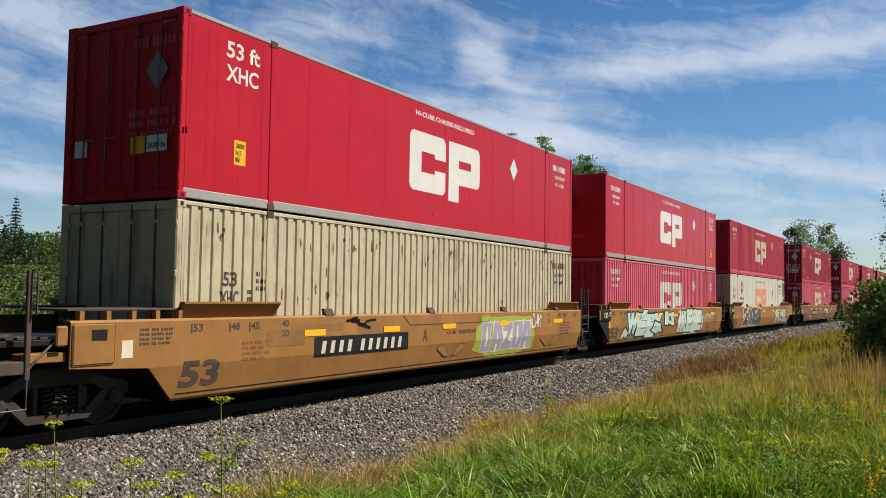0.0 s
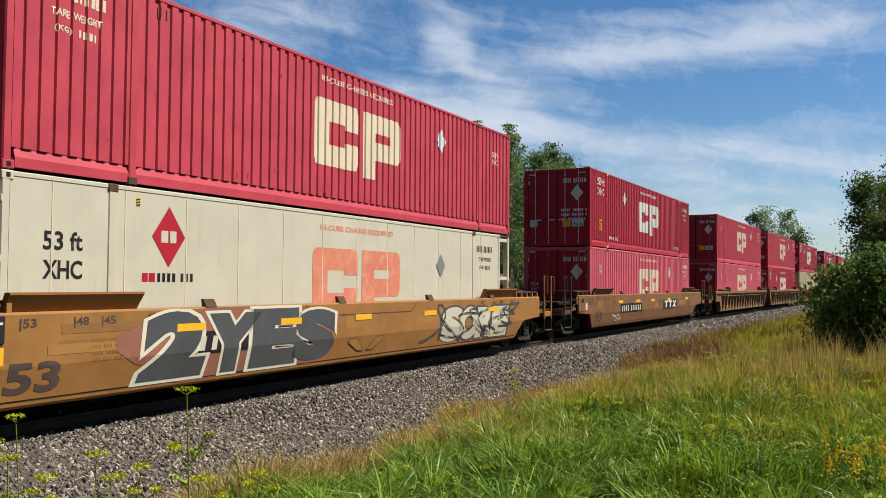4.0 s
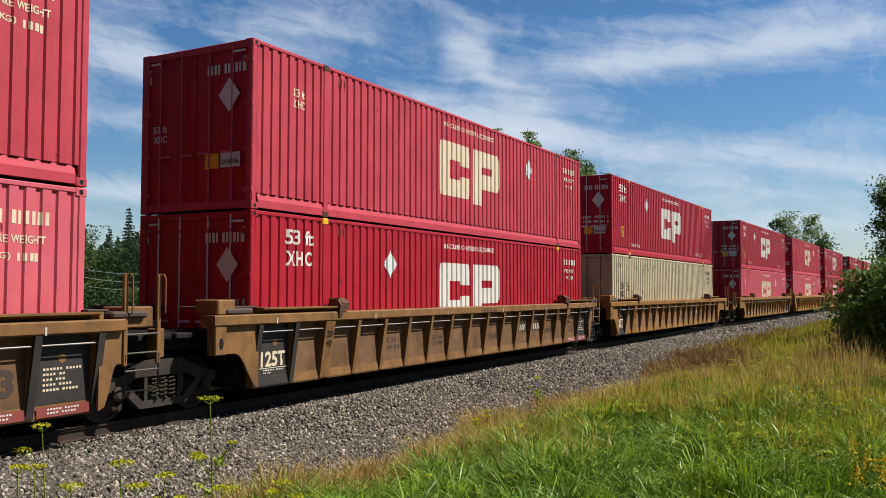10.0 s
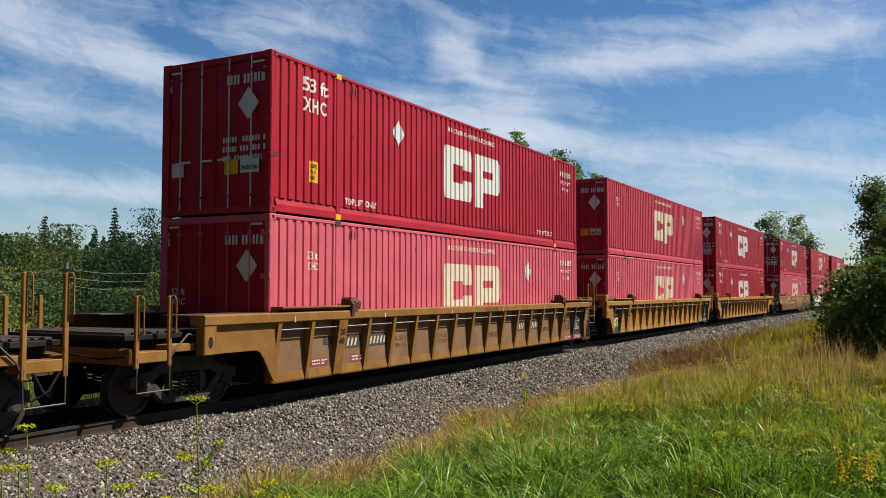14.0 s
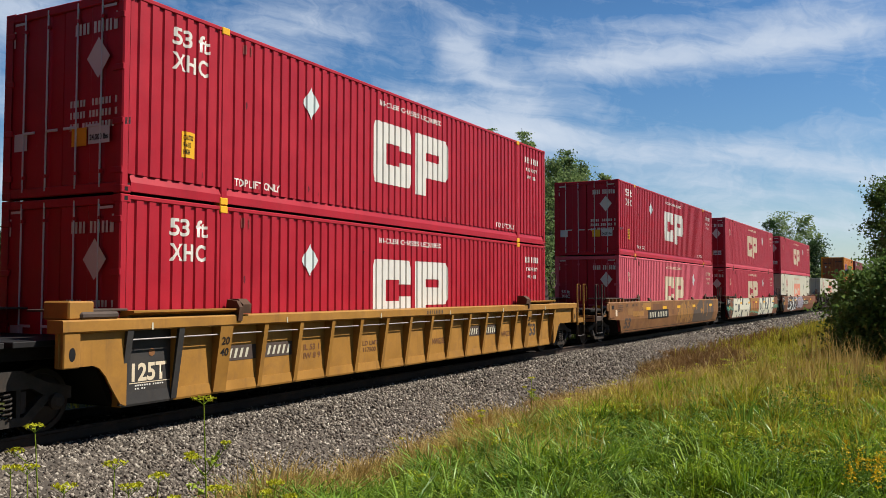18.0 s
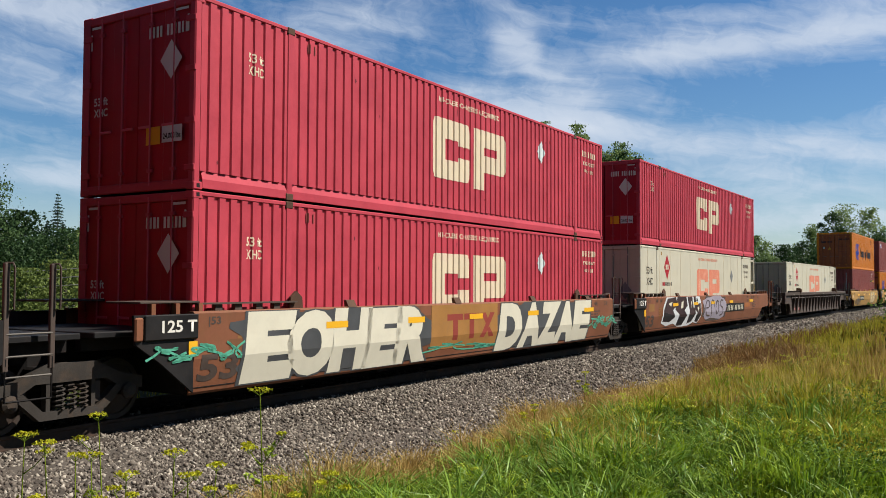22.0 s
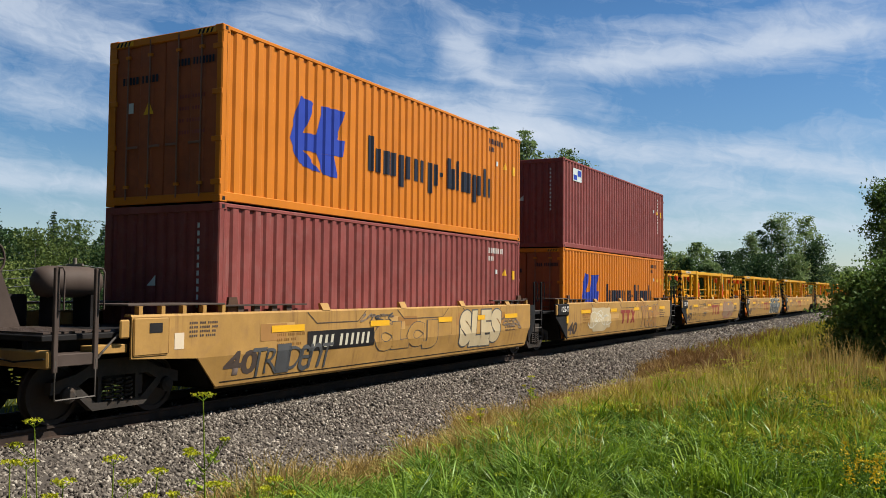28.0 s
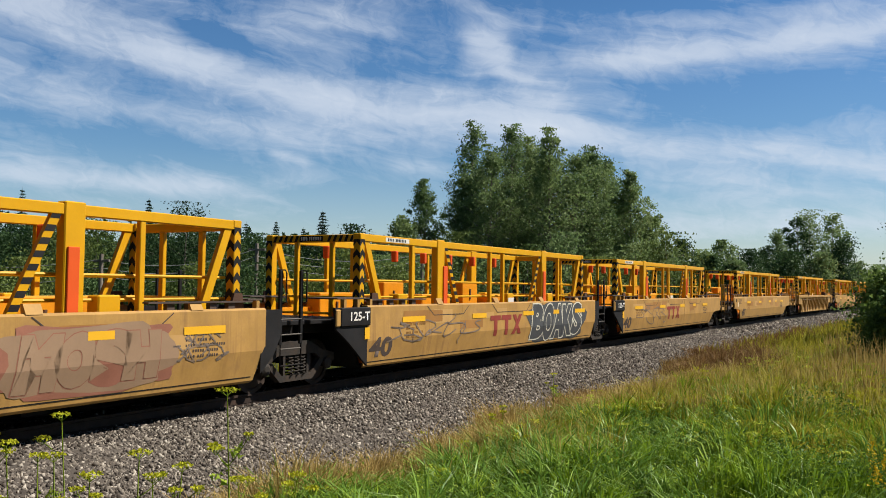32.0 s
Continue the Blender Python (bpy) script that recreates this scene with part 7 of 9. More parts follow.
for i in (15, 16, 17, 18, 19):
    for y0, y1 in ((-4.0, -2.1), (-0.9, 1.4), (2.15, 4.4)):
        side_flap(CARS[i], y0, y1)
    if i > 15:
        on_car("emblem", owner_mark(1.85, 0.50, 0.0), "brick", CARS[i], -1.0 + (0.25 if i == 16 else 0.0), 0.66, 0.0075, "faded red owner's mark")

# the loads: (car, tier) to a kind of container
BOLD = "bright red corrugated steel container with a white emblem"
FADED = "faded red corrugated steel container with a cream emblem"
BUILD = {
    "bold": lambda: domestic("red", BOLD + ", doors leading", casting="sign"),
    "faded": lambda: domestic("pink", FADED + ", doors leading", style="faded", logo="oldwhite", ink="oldwhite"),
    "chalky": lambda: domestic("rose", "chalky pink corrugated steel container with a cream emblem", style="faded", logo="oldwhite", ink="oldwhite"),
    "nose": lambda: domestic("pink", FADED + ", end wall leading", style="faded", logo="oldwhite", ink="oldwhite", doors=False),
    "chalky_nose": lambda: domestic("rose", "chalky pink corrugated steel container, end wall leading", style="faded", logo="white", ink="white", doors=False),
    "beige": lambda: domestic("beige", "rust-streaked beige corrugated steel container", style="old", logo=None, rail="beige"),
    "smooth": lambda: domestic("gloss", "glossy red smooth-sided container with a white emblem", "smooth", casting="rust"),
    "smooth_nose": lambda: domestic("gloss", "glossy red smooth-sided container with a heater unit", "smooth", doors=False),
    "reefer": lambda: reefer("cream insulated container with a coral emblem"),
    "orange": lambda: iso_box("orange", "orange corrugated sea container with a blue emblem", True, "emblem"),
    "maroon": lambda: iso_box("maroon", "maroon corrugated sea container, end wall leading", False),
    "maroon_plate": lambda: iso_box("maroon", "maroon corrugated sea container with an owner's plate", False, "plate"),
    "rack": lambda: rack("open yellow steel rack with hazard-striped posts"),
}
LOADS = {(1, 0): "beige", (1, 1): "smooth", (2, 0): "chalky_nose", (2, 1): "smooth_nose", (3, 0): "reefer", (3, 1): "nose", (4, 0): "chalky", (4, 1): "bold",
         (5, 0): "chalky", (5, 1): "faded", (6, 0): "bold", (6, 1): "faded", (7, 0): "beige", (7, 1): "bold", (8, 0): "chalky", (8, 1): "bold",
         (9, 0): "chalky", (9, 1): "faded", (10, 0): "bold", (10, 1): "bold", (11, 0): "chalky", (11, 1): "bold", (12, 0): "faded", (12, 1): "faded",
         (13, 0): "reefer", (13, 1): "faded", (14, 0): "reefer", (15, 0): "maroon", (15, 1): "orange", (16, 0): "orange", (16, 1): "maroon_plate"}
for k in range(17, 24):
    LOADS[k, 0] = "rack"
FIRST = {}
for (i, tier), key in LOADS.items():
    L = L53 if i < 15 else L40
    if key not in FIRST:
        ob = FIRST[key] = BUILD[key]()
        if key == "smooth_nose":
            heater_unit(ob)
    else:
        ob = copy_thing(FIRST[key], Matrix())
    base = 0.345 if tier == 0 else (3.26 if i < 15 else 3.255)
    RIDERS.append((ob, FRONT[i] + L / 2, base))


# ---- plants and loose stone ----
def leaf_material(name, dark, light, dry=None, through=0.35, rough=0.6, gap_shade=0.0, each=0.0, gloss=0.12, size=3.2):
    m = bpy.data.materials.new(name)
    m.use_nodes = True
    tree = m.node_tree
    tree.nodes.clear()
    out = tree.nodes.new("ShaderNodeOutputMaterial")
    bsdf = tree.nodes.new("ShaderNodeBsdfPrincipled")
    trans = tree.nodes.new("ShaderNodeBsdfTranslucent")
    mix = tree.nodes.new("ShaderNodeMixShader")
    geo = tree.nodes.new("ShaderNodeNewGeometry")
    co = tree.nodes.new("ShaderNodeTexCoord")
    isl = geo.outputs["Random Per Island"]
    c = mix_colour(tree, isl, dark, light)
    patch = noise_node(tree, co.outputs["Object"], 0.6, 4, 0.6)
    c = mix_colour(tree, ramp(tree, patch, [(0.35, 0.0), (0.7, 0.55)]), c, dry or tuple(a * 0.6 for a in dark))
    # dark noise patches paint in the shaded gaps between clumps of leaves or blades
    if gap_shade:
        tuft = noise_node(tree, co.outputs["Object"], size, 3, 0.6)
        c = mix_colour(tree, ramp(tree, tuft, [(0.42, 0.0), (0.62, gap_shade)]), c, tuple(a * 0.35 for a in dark))
    if each:
        info = tree.nodes.new("ShaderNodeObjectInfo")
        shade = math_node(tree, "ADD", math_node(tree, "MULTIPLY", info.outputs["Random"], each), 1 - each / 2)
        hsv = tree.nodes.new("ShaderNodeHueSaturation")
        wire(tree, shade, hsv.inputs["Value"])
        wire(tree, math_node(tree, "ADD", math_node(tree, "MULTIPLY", info.outputs["Random"], -0.03), 0.515), hsv.inputs["Hue"])
        wire(tree, c, hsv.inputs["Color"])
        c = hsv.outputs[0]
    wire(tree, c, bsdf.inputs["Base Color"])
    wire(tree, c, trans.inputs["Color"])
    bsdf.inputs["Roughness"].default_value = rough
    bsdf.inputs["Specular IOR Level"].default_value = gloss
    mix.inputs[0].default_value = through
    wire(tree, bsdf.outputs[0], mix.inputs[1])
    wire(tree, trans.outputs[0], mix.inputs[2])
    wire(tree, mix.outputs[0], out.inputs[0])
    return m


LEAF = {
    "silver": leaf_material("pale_aspen_leaves", (0.105, 0.165, 0.058), (0.27, 0.36, 0.135), (0.20, 0.28, 0.10), 0.46, each=0.4, gap_shade=0.4, gloss=0.2, size=1.1),
    "aspen": leaf_material("aspen_leaves", (0.070, 0.120, 0.026), (0.17, 0.245, 0.058), (0.13, 0.19, 0.046), 0.34, each=0.35, gap_shade=0.45, size=1.1),
    # forest and spruce greens lean blue: distance haze is put into the colour
    "wood": leaf_material("forest_leaves", (0.030, 0.066, 0.023), (0.078, 0.135, 0.044), (0.050, 0.092, 0.033), 0.26, each=0.9, gap_shade=0.4, size=0.7),
    "pale": leaf_material("willow_leaves", (0.075, 0.115, 0.026), (0.16, 0.21, 0.055), (0.11, 0.14, 0.04), 0.32, each=0.6),
    "spruce": leaf_material("spruce_needles", (0.016, 0.040, 0.024), (0.045, 0.084, 0.044), (0.024, 0.054, 0.032), 0.2, each=0.5),
    "bush": leaf_material("bush_leaves", (0.065, 0.118, 0.026), (0.19, 0.275, 0.065), (0.125, 0.19, 0.045), 0.33, each=0.3),
    "grass": leaf_material("green_grass", (0.085, 0.19, 0.010), (0.40, 0.56, 0.04), (0.32, 0.42, 0.03), 0.35, gap_shade=0.6),
    "olive": leaf_material("olive_grass", (0.22, 0.22, 0.016), (0.58, 0.54, 0.06), (0.46, 0.36, 0.05), 0.35, gap_shade=0.6),
    "lush": leaf_material("broad_grass", (0.060, 0.155, 0.013), (0.32, 0.47, 0.08), (0.15, 0.26, 0.035), 0.30, 0.38, gap_shade=0.5, gloss=0.18),
    "herb": leaf_material("dark_herb_leaves", (0.045, 0.100, 0.014), (0.19, 0.30, 0.045), (0.09, 0.17, 0.025), 0.28, 0.5),
    "umbel": leaf_material("green_yellow_umbels", (0.30, 0.37, 0.03), (0.52, 0.55, 0.07), (0.36, 0.42, 0.04), 0.35),
    "goldenrod": leaf_material("goldenrod_flowers", (0.55, 0.33, 0.01), (0.80, 0.55, 0.02), (0.6, 0.4, 0.02), 0.3),
    "gold": leaf_material("ripe_grass", (0.30, 0.24, 0.05), (0.55, 0.46, 0.14), (0.45, 0.33, 0.08), 0.35),
    "dry": leaf_material("dry_grass", (0.27, 0.18, 0.050), (0.55, 0.42, 0.16), (0.38, 0.25, 0.07), 0.3),
    "brown": leaf_material("brown_grass", (0.10, 0.052, 0.022), (0.29, 0.165, 0.058), (0.19, 0.13, 0.042), 0.3),
    "flower": leaf_material("yellow_umbels", (0.33, 0.36, 0.015), (0.54, 0.50, 0.03), (0.38, 0.40, 0.03), 0.35),
    "stem": leaf_material("weed_leaves", (0.09, 0.17, 0.014), (0.38, 0.47, 0.045), (0.24, 0.32, 0.03), 0.33),
}
BARK = surface("grey_bark", (0.16, 0.14, 0.115), 0.9, vary=0.3, scale=4, dirt=(0.05, 0.045, 0.04), dirt_amount=0.5, bump=0.8, bump_scale=18)
WOOD = surface("weathered_pole_wood", (0.20, 0.17, 0.14), 0.9, vary=0.25, scale=3, dirt=(0.09, 0.07, 0.05), dirt_amount=0.5, bump=0.5)


def fast_mesh(name, verts, faces, mat):
    """A mesh from arrays; faces is (n, 3) or (n, 4)."""
    me = bpy.data.meshes.new(name)
    n, k = faces.shape
    me.vertices.add(len(verts))
    me.vertices.foreach_set("co", np.asarray(verts, dtype=np.float32).ravel())
    me.loops.add(n * k)
    me.loops.foreach_set("vertex_index", faces.astype(np.int32).ravel())
    me.polygons.add(n)
    me.polygons.foreach_set("loop_start", np.arange(0, n * k, k, dtype=np.int32))
    me.update(calc_edges=True)
    me.materials.append(mat)
    return me


def cards(centres, size, rng, flat=0.0, aspect=0.6):
    """Leaf faces at the centres, each turned its own way."""
    n = len(centres)
    a = rng.normal(size=(n, 3))
    a[:, 2] *= 1 - flat
    a /= np.linalg.norm(a, axis=1)[:, None]
    b = rng.normal(size=(n, 3))
    b -= a * (a * b).sum(1)[:, None]
    b /= np.linalg.norm(b, axis=1)[:, None]
    s = (size * rng.uniform(0.6, 1.3, n))[:, None]
    v = np.stack([centres - a * s, centres + a * s * 0.55 + b * s * aspect, centres + a * s * 0.55 - b * s * aspect], 1).reshape(-1, 3)
    return v, np.arange(3 * n).reshape(n, 3)


def broadleaf(name, label, at, height, spread, leaf, n, size, seed, low=0.12, lean=0.0, clumps=26, group="trees beyond the line", pointed=False):
    """A tree with a tapered, forked trunk and a crown of leaf clumps with gaps."""
    rng = np.random.default_rng(seed)
    ob = thing(name, label, "tree", group)
    ob.location = at
    s = Shape()
    bend = rng.normal(size=2) * 0.02 * height
    axis = [(bend[0] * q * q + lean * q, bend[1] * q * q, height * 0.93 * q) for q in np.linspace(0, 1, 7)]
    r0 = 0.012 * height + 0.03
    s.tube(axis, [r0 * (1 - 0.88 * k / 6) for k in range(7)], 7)
    tips, wt = [], []
    for k in range(clumps):
        q = low + (1 - low) * ((k + rng.uniform(0, 1)) / clumps) ** 0.9
        i = min(int(q * 6), 5)
        base = Vector(axis[i]).lerp(Vector(axis[i + 1]), q * 6 - i)
        ang = k * 2.4 + rng.uniform(-0.5, 0.5)
        width = spread * (0.35 + 0.75 * math.sin(math.pi * min(q * 0.93 + 0.1, 1.0)) ** 0.8) * rng.uniform(0.45, 1.0)
        if pointed:
            width = spread * min(1.0, 2.2 * (1 - q) + 0.22) * rng.uniform(0.35, 1.1)
        tip = base + Vector((math.cos(ang) * width, math.sin(ang) * width, height * (rng.uniform(0.05, 0.13) if pointed else rng.uniform(0.02, 0.09))))
        s.tube([base, base.lerp(tip, 0.5) + Vector((0, 0, -0.02 * height * 0.3)), tip], [r0 * 0.35 * (1.1 - q), r0 * 0.2 * (1.1 - q), 0.012], 5)
        tips.append(tip)
        tips.append(base.lerp(tip, 0.55))
        wt += [1.0, 0.7]
    tips.append(Vector(axis[-1]) + Vector((0, 0, height * 0.05)))
    wt.append(0.5)
    part("trunk", s, BARK, ob)
    tips = np.array([tuple(q) for q in tips])
    wt = np.array(wt) * rng.uniform(0.3, 1.3, len(wt))
    if pointed:
        wt *= 1.0 - 0.35 * np.clip(tips[:, 2] / height, 0, 1) ** 2
    pick = rng.choice(len(tips), n, p=wt / wt.sum())
    thin = 0.62 - 0.30 * np.clip(tips[:, 2] / height, 0, 1) ** 3 if pointed else np.ones(len(tips))
    blob = (rng.uniform(0.5, 1.2, len(tips)) * thin)[pick][:, None] * np.array([0.23, 0.23, 0.19]) * max(spread, height * 0.16) * 1.25
    c = tips[pick] + rng.normal(size=(n, 3)) * blob
    c[:, 2] = np.clip(c[:, 2], 0.15, height * 1.03)
    v, f = cards(c, size, rng)
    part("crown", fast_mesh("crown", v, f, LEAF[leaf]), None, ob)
    return ob


def conifer(label, at, height, spread, n, seed, bare=0.1, size=0.2, group="trees beyond the line"):
    """A spruce: straight trunk, whorls of drooping boughs, pointed top."""
    rng = np.random.default_rng(seed)
    ob = thing("spruce_tree", label, "tree", group)
    ob.location = at
    s = Shape().tube([(0, 0, 0), (0, 0, height * 0.5), (0, 0, height)], [0.012 * height + 0.02, 0.008 * height, 0.01], 6)
    c = []
    z = height * bare
    while z < height * 0.98:
        q = 1 - z / height
        reach = spread * (q ** 0.85) * rng.uniform(0.75, 1.1) + 0.1
        k = 6 + int(4 * q)
        a0 = rng.uniform(0, 6.28)
        for i in range(k):
            a = a0 + i * 2 * math.pi / k + rng.uniform(-0.2, 0.2)
            r = reach * rng.uniform(0.7, 1.1)
            tip = (math.cos(a) * r, math.sin(a) * r, z - r * 0.28)
            s.tube([(0, 0, z), tip], [0.02 + 0.01 * q, 0.006], 4)
            m = max(4, int(n * r / (spread * 70)))
            t = rng.uniform(0.15, 1.05, m)
            p = np.stack([tip[0] * t, tip[1] * t, z + (tip[2] - z) * t], 1) + rng.normal(size=(m, 3)) * [0.09 * r + 0.05, 0.09 * r + 0.05, 0.05]
            c.append(p)
        z += height * 0.022 + 0.08
    part("trunk", s, BARK, ob)
    c = np.concatenate(c)
    v, f = cards(c, size, rng, 0.5, 0.4)
    part("crown", fast_mesh("crown", v, f, LEAF["spruce"]), None, ob)
    return ob


def spot(az, d):
    """Ground point in a bearing (degrees from +y towards +x) at a distance."""
    x, y = d * math.sin(radians(az)), d * math.cos(radians(az))
    return Vector((x, y, ground_z(x, y) - 0.05))


def top_height(az, d, el):
    return EYE[2] + d * math.tan(radians(el)) - spot(az, d).z


# the clump of aspens straight across the line
ASPENS = [(-31.2, 4.6, 1.3), (-29.7, 7.0, 1.35), (-27.5, 7.4, 1.2), (-26.8, 10.8, 1.5), (-25.6, 9.3, 1.8), (-24.2, 10.7, 1.6), (-23.1, 9.8, 1.8), (-21.6, 10.3, 1.6), (-20.2, 8.8, 1.9), (-19.3, 9.3, 1.7), (-18.0, 8.5, 1.8), (-16.3, 7.6, 1.35), (-15.0, 4.9, 1.3), (-22.5, 8.6, 2.2)]
for k, (az, el, w) in enumerate(ASPENS):
    d = 54 + (k * 37 % 7)
    broadleaf("aspen_tree", "tall leafy aspen with a grey trunk", spot(az, d), top_height(az, d, el) * 0.97, w * 1.15, "silver", 11500, 0.095, 100 + k, low=0.10, clumps=84, pointed=True)
for k, (az, el, w) in enumerate(((-26.3, 7.9, 1.9), (-24.9, 8.8, 2.1), (-23.3, 9.0, 2.1), (-22.0, 9.0, 2.0), (-20.6, 8.3, 2.1), (-18.8, 7.7, 1.9), (-17.2, 6.3, 1.7))):
    d = 58 + (k * 29 % 5)
    broadleaf("aspen_tree", "leafy aspen in the thick of the clump", spot(az, d), top_height(az, d, el), w, "silver", 6500, 0.100, 160 + k, low=0.06, clumps=40)
for k, az in enumerate((-30.5, -28.0, -25.5, -23, -20.5, -18, -16, -14, -33, -35)):
    d = 47 + (k * 13 % 5)
    broadleaf("leafy_shrub", "bushy light green shrub", spot(az, d), top_height(az, d, 2.6 + 0.9 * math.sin(k * 2.1)), 1.9, "pale" if k % 2 else "silver", 3400, 0.10, 140 + k, low=0.02, clumps=20, group="shrubs beyond the line")

# the wood on the rise to the left
SKY = [(-66, 6.2), (-60, 5.8), (-58.3, 5.9), (-57.2, 5.0), (-56.0, 4.8), (-54.0, 4.3), (-52.1, 4.2), (-50.5, 4.5), (-49.2, 3.6), (-48.5, 3.5), (-47.5, 4.2), (-46.3, 4.0), (-45.3, 4.7), (-43.8, 3.9), (-41.7, 3.6), (-39.9, 3.6), (-37.5, 3.8), (-34.8, 4.0), (-32.2, 3.8), (-28, 3.6), (-20, 3.4), (-14, 3.0), (-12, 2.3), (-10.5, 2.8), (-8.5, 2.4)]


def skyline(az):
    return float(np.interp(az, [a for a, _ in SKY], [e for _, e in SKY]))


rnd = random.Random(5)
az, k = -66.0, 0
while az < -31:
    d = rnd.uniform(95, 125)
    if rnd.random() < 0.55:
        conifer("dark green spruce in the wood", spot(az, d), top_height(az, d, skyline(az) * rnd.uniform(0.72, 1.08)), 1.9, 3000, 300 + k, size=0.22)
    else:
        broadleaf("forest_tree", "dense green broadleaf tree in the wood", spot(az, d), top_height(az, d, skyline(az) * rnd.uniform(0.58, 0.96)), 3.0, "wood", 3000, 0.23, 300 + k, low=0.05, clumps=26)
    az += rnd.uniform(0.75, 1.25)
    k += 1
az = -66.0
while az < -31:
    d = rnd.uniform(62, 80)
    el = skyline(az) * rnd.uniform(0.34, 0.92)
    broadleaf("forest_tree", "green broadleaf tree at the wood's edge", spot(az, d), top_height(az, d, el), 2.4, rnd.choice(("wood", "wood", "wood", "pale")), 4200, 0.13, 400 + k, low=0.03, clumps=22)
    az += rnd.uniform(1.5, 2.3)
    k += 1
az = -64.0
while az < -31:
    d = rnd.uniform(36, 48)
    broadleaf("leafy_shrub", "pale green shrub in the meadow", spot(az, d), top_height(az, d, rnd.uniform(-0.3, 1.3)), 1.5, rnd.choice(("pale", "pale", "wood")), 3000, 0.085, 500 + k, low=0.02, clumps=16, group="shrubs beyond the line")
    az += rnd.uniform(1.9, 2.9)
    k += 1
for az, el, d, w in ((-54.7, 5.6, 118, 2.4), (-47.5, 5.3, 100, 1.6), (-48.6, 4.0, 118, 1.5), (-36.6, 4.9, 92, 2.2), (-41.5, 4.0, 120, 2.0), (-39.6, 4.1, 124, 2.0)):
    conifer("pointed spruce that stands above the wood", spot(az, d), top_height(az, d, el), w, 3200, 600 + k, size=0.18)
    k += 1
broadleaf("tall_pine", "thin scraggly pine with a sparse crown", spot(-58.3, 62), top_height(-58.3, 62, 6.6), 1.7, "wood", 2600, 0.10, 640, low=0.35, clumps=16)
broadleaf("tall_pine", "thin scraggly tree with a sparse crown", spot(-45.3, 66), top_height(-45.3, 66, 4.9), 1.8, "wood", 2800, 0.10, 641, low=0.25, clumps=18)

# trees further along the line
for k, (az, el, d, w) in enumerate(((-13.2, 3.0, 120, 2.6), (-12.0, 2.4, 130, 2.6), (-10.6, 2.95, 118, 2.9), (-9.2, 2.4, 130, 2.8), (-8.2, 2.6, 150, 2.6), (-7.5, 3.6, 150, 1.8), (-6.3, 4.3, 142, 3.0), (-5.6, 4.7, 145, 3.2), (-4.4, 4.5, 142, 3.3), (-3.7, 3.1, 140, 2.4), (-2.9, 1.7, 190, 2.6), (-2.0, 1.5, 200, 2.6), (-11.3, 2.0, 100, 2.2), (-14.2, 2.4, 100, 2.4), (-9.9, 1.7, 100, 2.2), (-6.9, 2.2, 110, 2.2), (-5.0, 2.2, 110, 2.4))):
    broadleaf("distant_tree", "distant leafy tree beside the line", spot(az, d), top_height(az, d, el), w, "silver" if k % 3 else "wood", 4600, 0.185, 700 + k, low=0.05, clumps=40, group="trees further along the line", pointed=k % 2 == 0)
for k, (az, el, d, w) in enumerate(((-0.15, 6.5, 44, 0.75), (0.9, 6.2, 47, 1.0), (1.7, 7.6, 42, 1.2), (2.9, 7.0, 44, 1.6), (0.9, 4.0, 40, 1.0), (2.2, 4.2, 40, 1.3))):
    broadleaf("leafy_tree", "dark leafy tree behind the bush", spot(az, d), top_height(az, d, el), w, "aspen", 7500, 0.078, 740 + k, low=0.05, clumps=28, group="trees this side of the line")

# the dense bush on this side of the line
for k, (x, y, hgt, w) in enumerate(((-0.6, 26.2, 2.4, 0.9), (0.35, 24.6, 2.7, 1.1), (1.7, 25.3, 2.9, 1.4), (0.85, 27.0, 3.0, 1.3), (3.0, 24.4, 2.9, 1.6), (-0.5, 24.6, 1.6, 0.7))):
    broadleaf("dense_bush", "dense dark green bush by the meadow's edge", Vector((x, y, ground_z(x, y) - 0.05)), hgt, w, "bush", 9500, 0.068, 780 + k, low=0.0, clumps=34, group="bushes this side of the line")

# the far wooded ridge, too far to count
rng = np.random.default_rng(11)
cs = []
for k in range(620):
    a = radians(rng.uniform(-75, 14))
    d = rng.uniform(230, 330)
    hgt = rng.uniform(7, 13) + (4.0 if a < radians(-33) else 0) - (4.0 if a > radians(-13) else 0)
    x, y = d * math.sin(a), d * math.cos(a)
    n = 80
    q = rng.uniform(0, 1, n)
    r = (1 - q) ** 0.7 * rng.uniform(1.6, 3.2)
    th = rng.uniform(0, 6.28, n)
    cs.append(np.stack([x + r * np.cos(th), y + r * np.sin(th), ground_z(x, y) + q * hgt], 1))
# and an unseen ring of trees behind the camera, added to hold back sky light
for k in range(300):
    a = radians(rng.uniform(95, 275))
    d = rng.uniform(24, 46)
    hgt = rng.uniform(11, 17)
    x, y = d * math.sin(a), d * math.cos(a)
    if -16 < x < -6:
        continue
    n = 90
    q = rng.uniform(0, 1, n)
    r = (1 - q) ** 0.6 * rng.uniform(1.8, 3.4)
    th = rng.uniform(0, 6.28, n)
    cs.append(np.stack([x + r * np.cos(th), y + r * np.sin(th), ground_z(x, y) + q * hgt], 1))
v, f = cards(np.concatenate(cs), 0.80, rng)
thing("far_woods", "far dark green wooded ridge on the skyline, with unseen trees added behind the camera", "woods", kind="stuff", data=fast_mesh("far_woods", v, f, LEAF["wood"]))


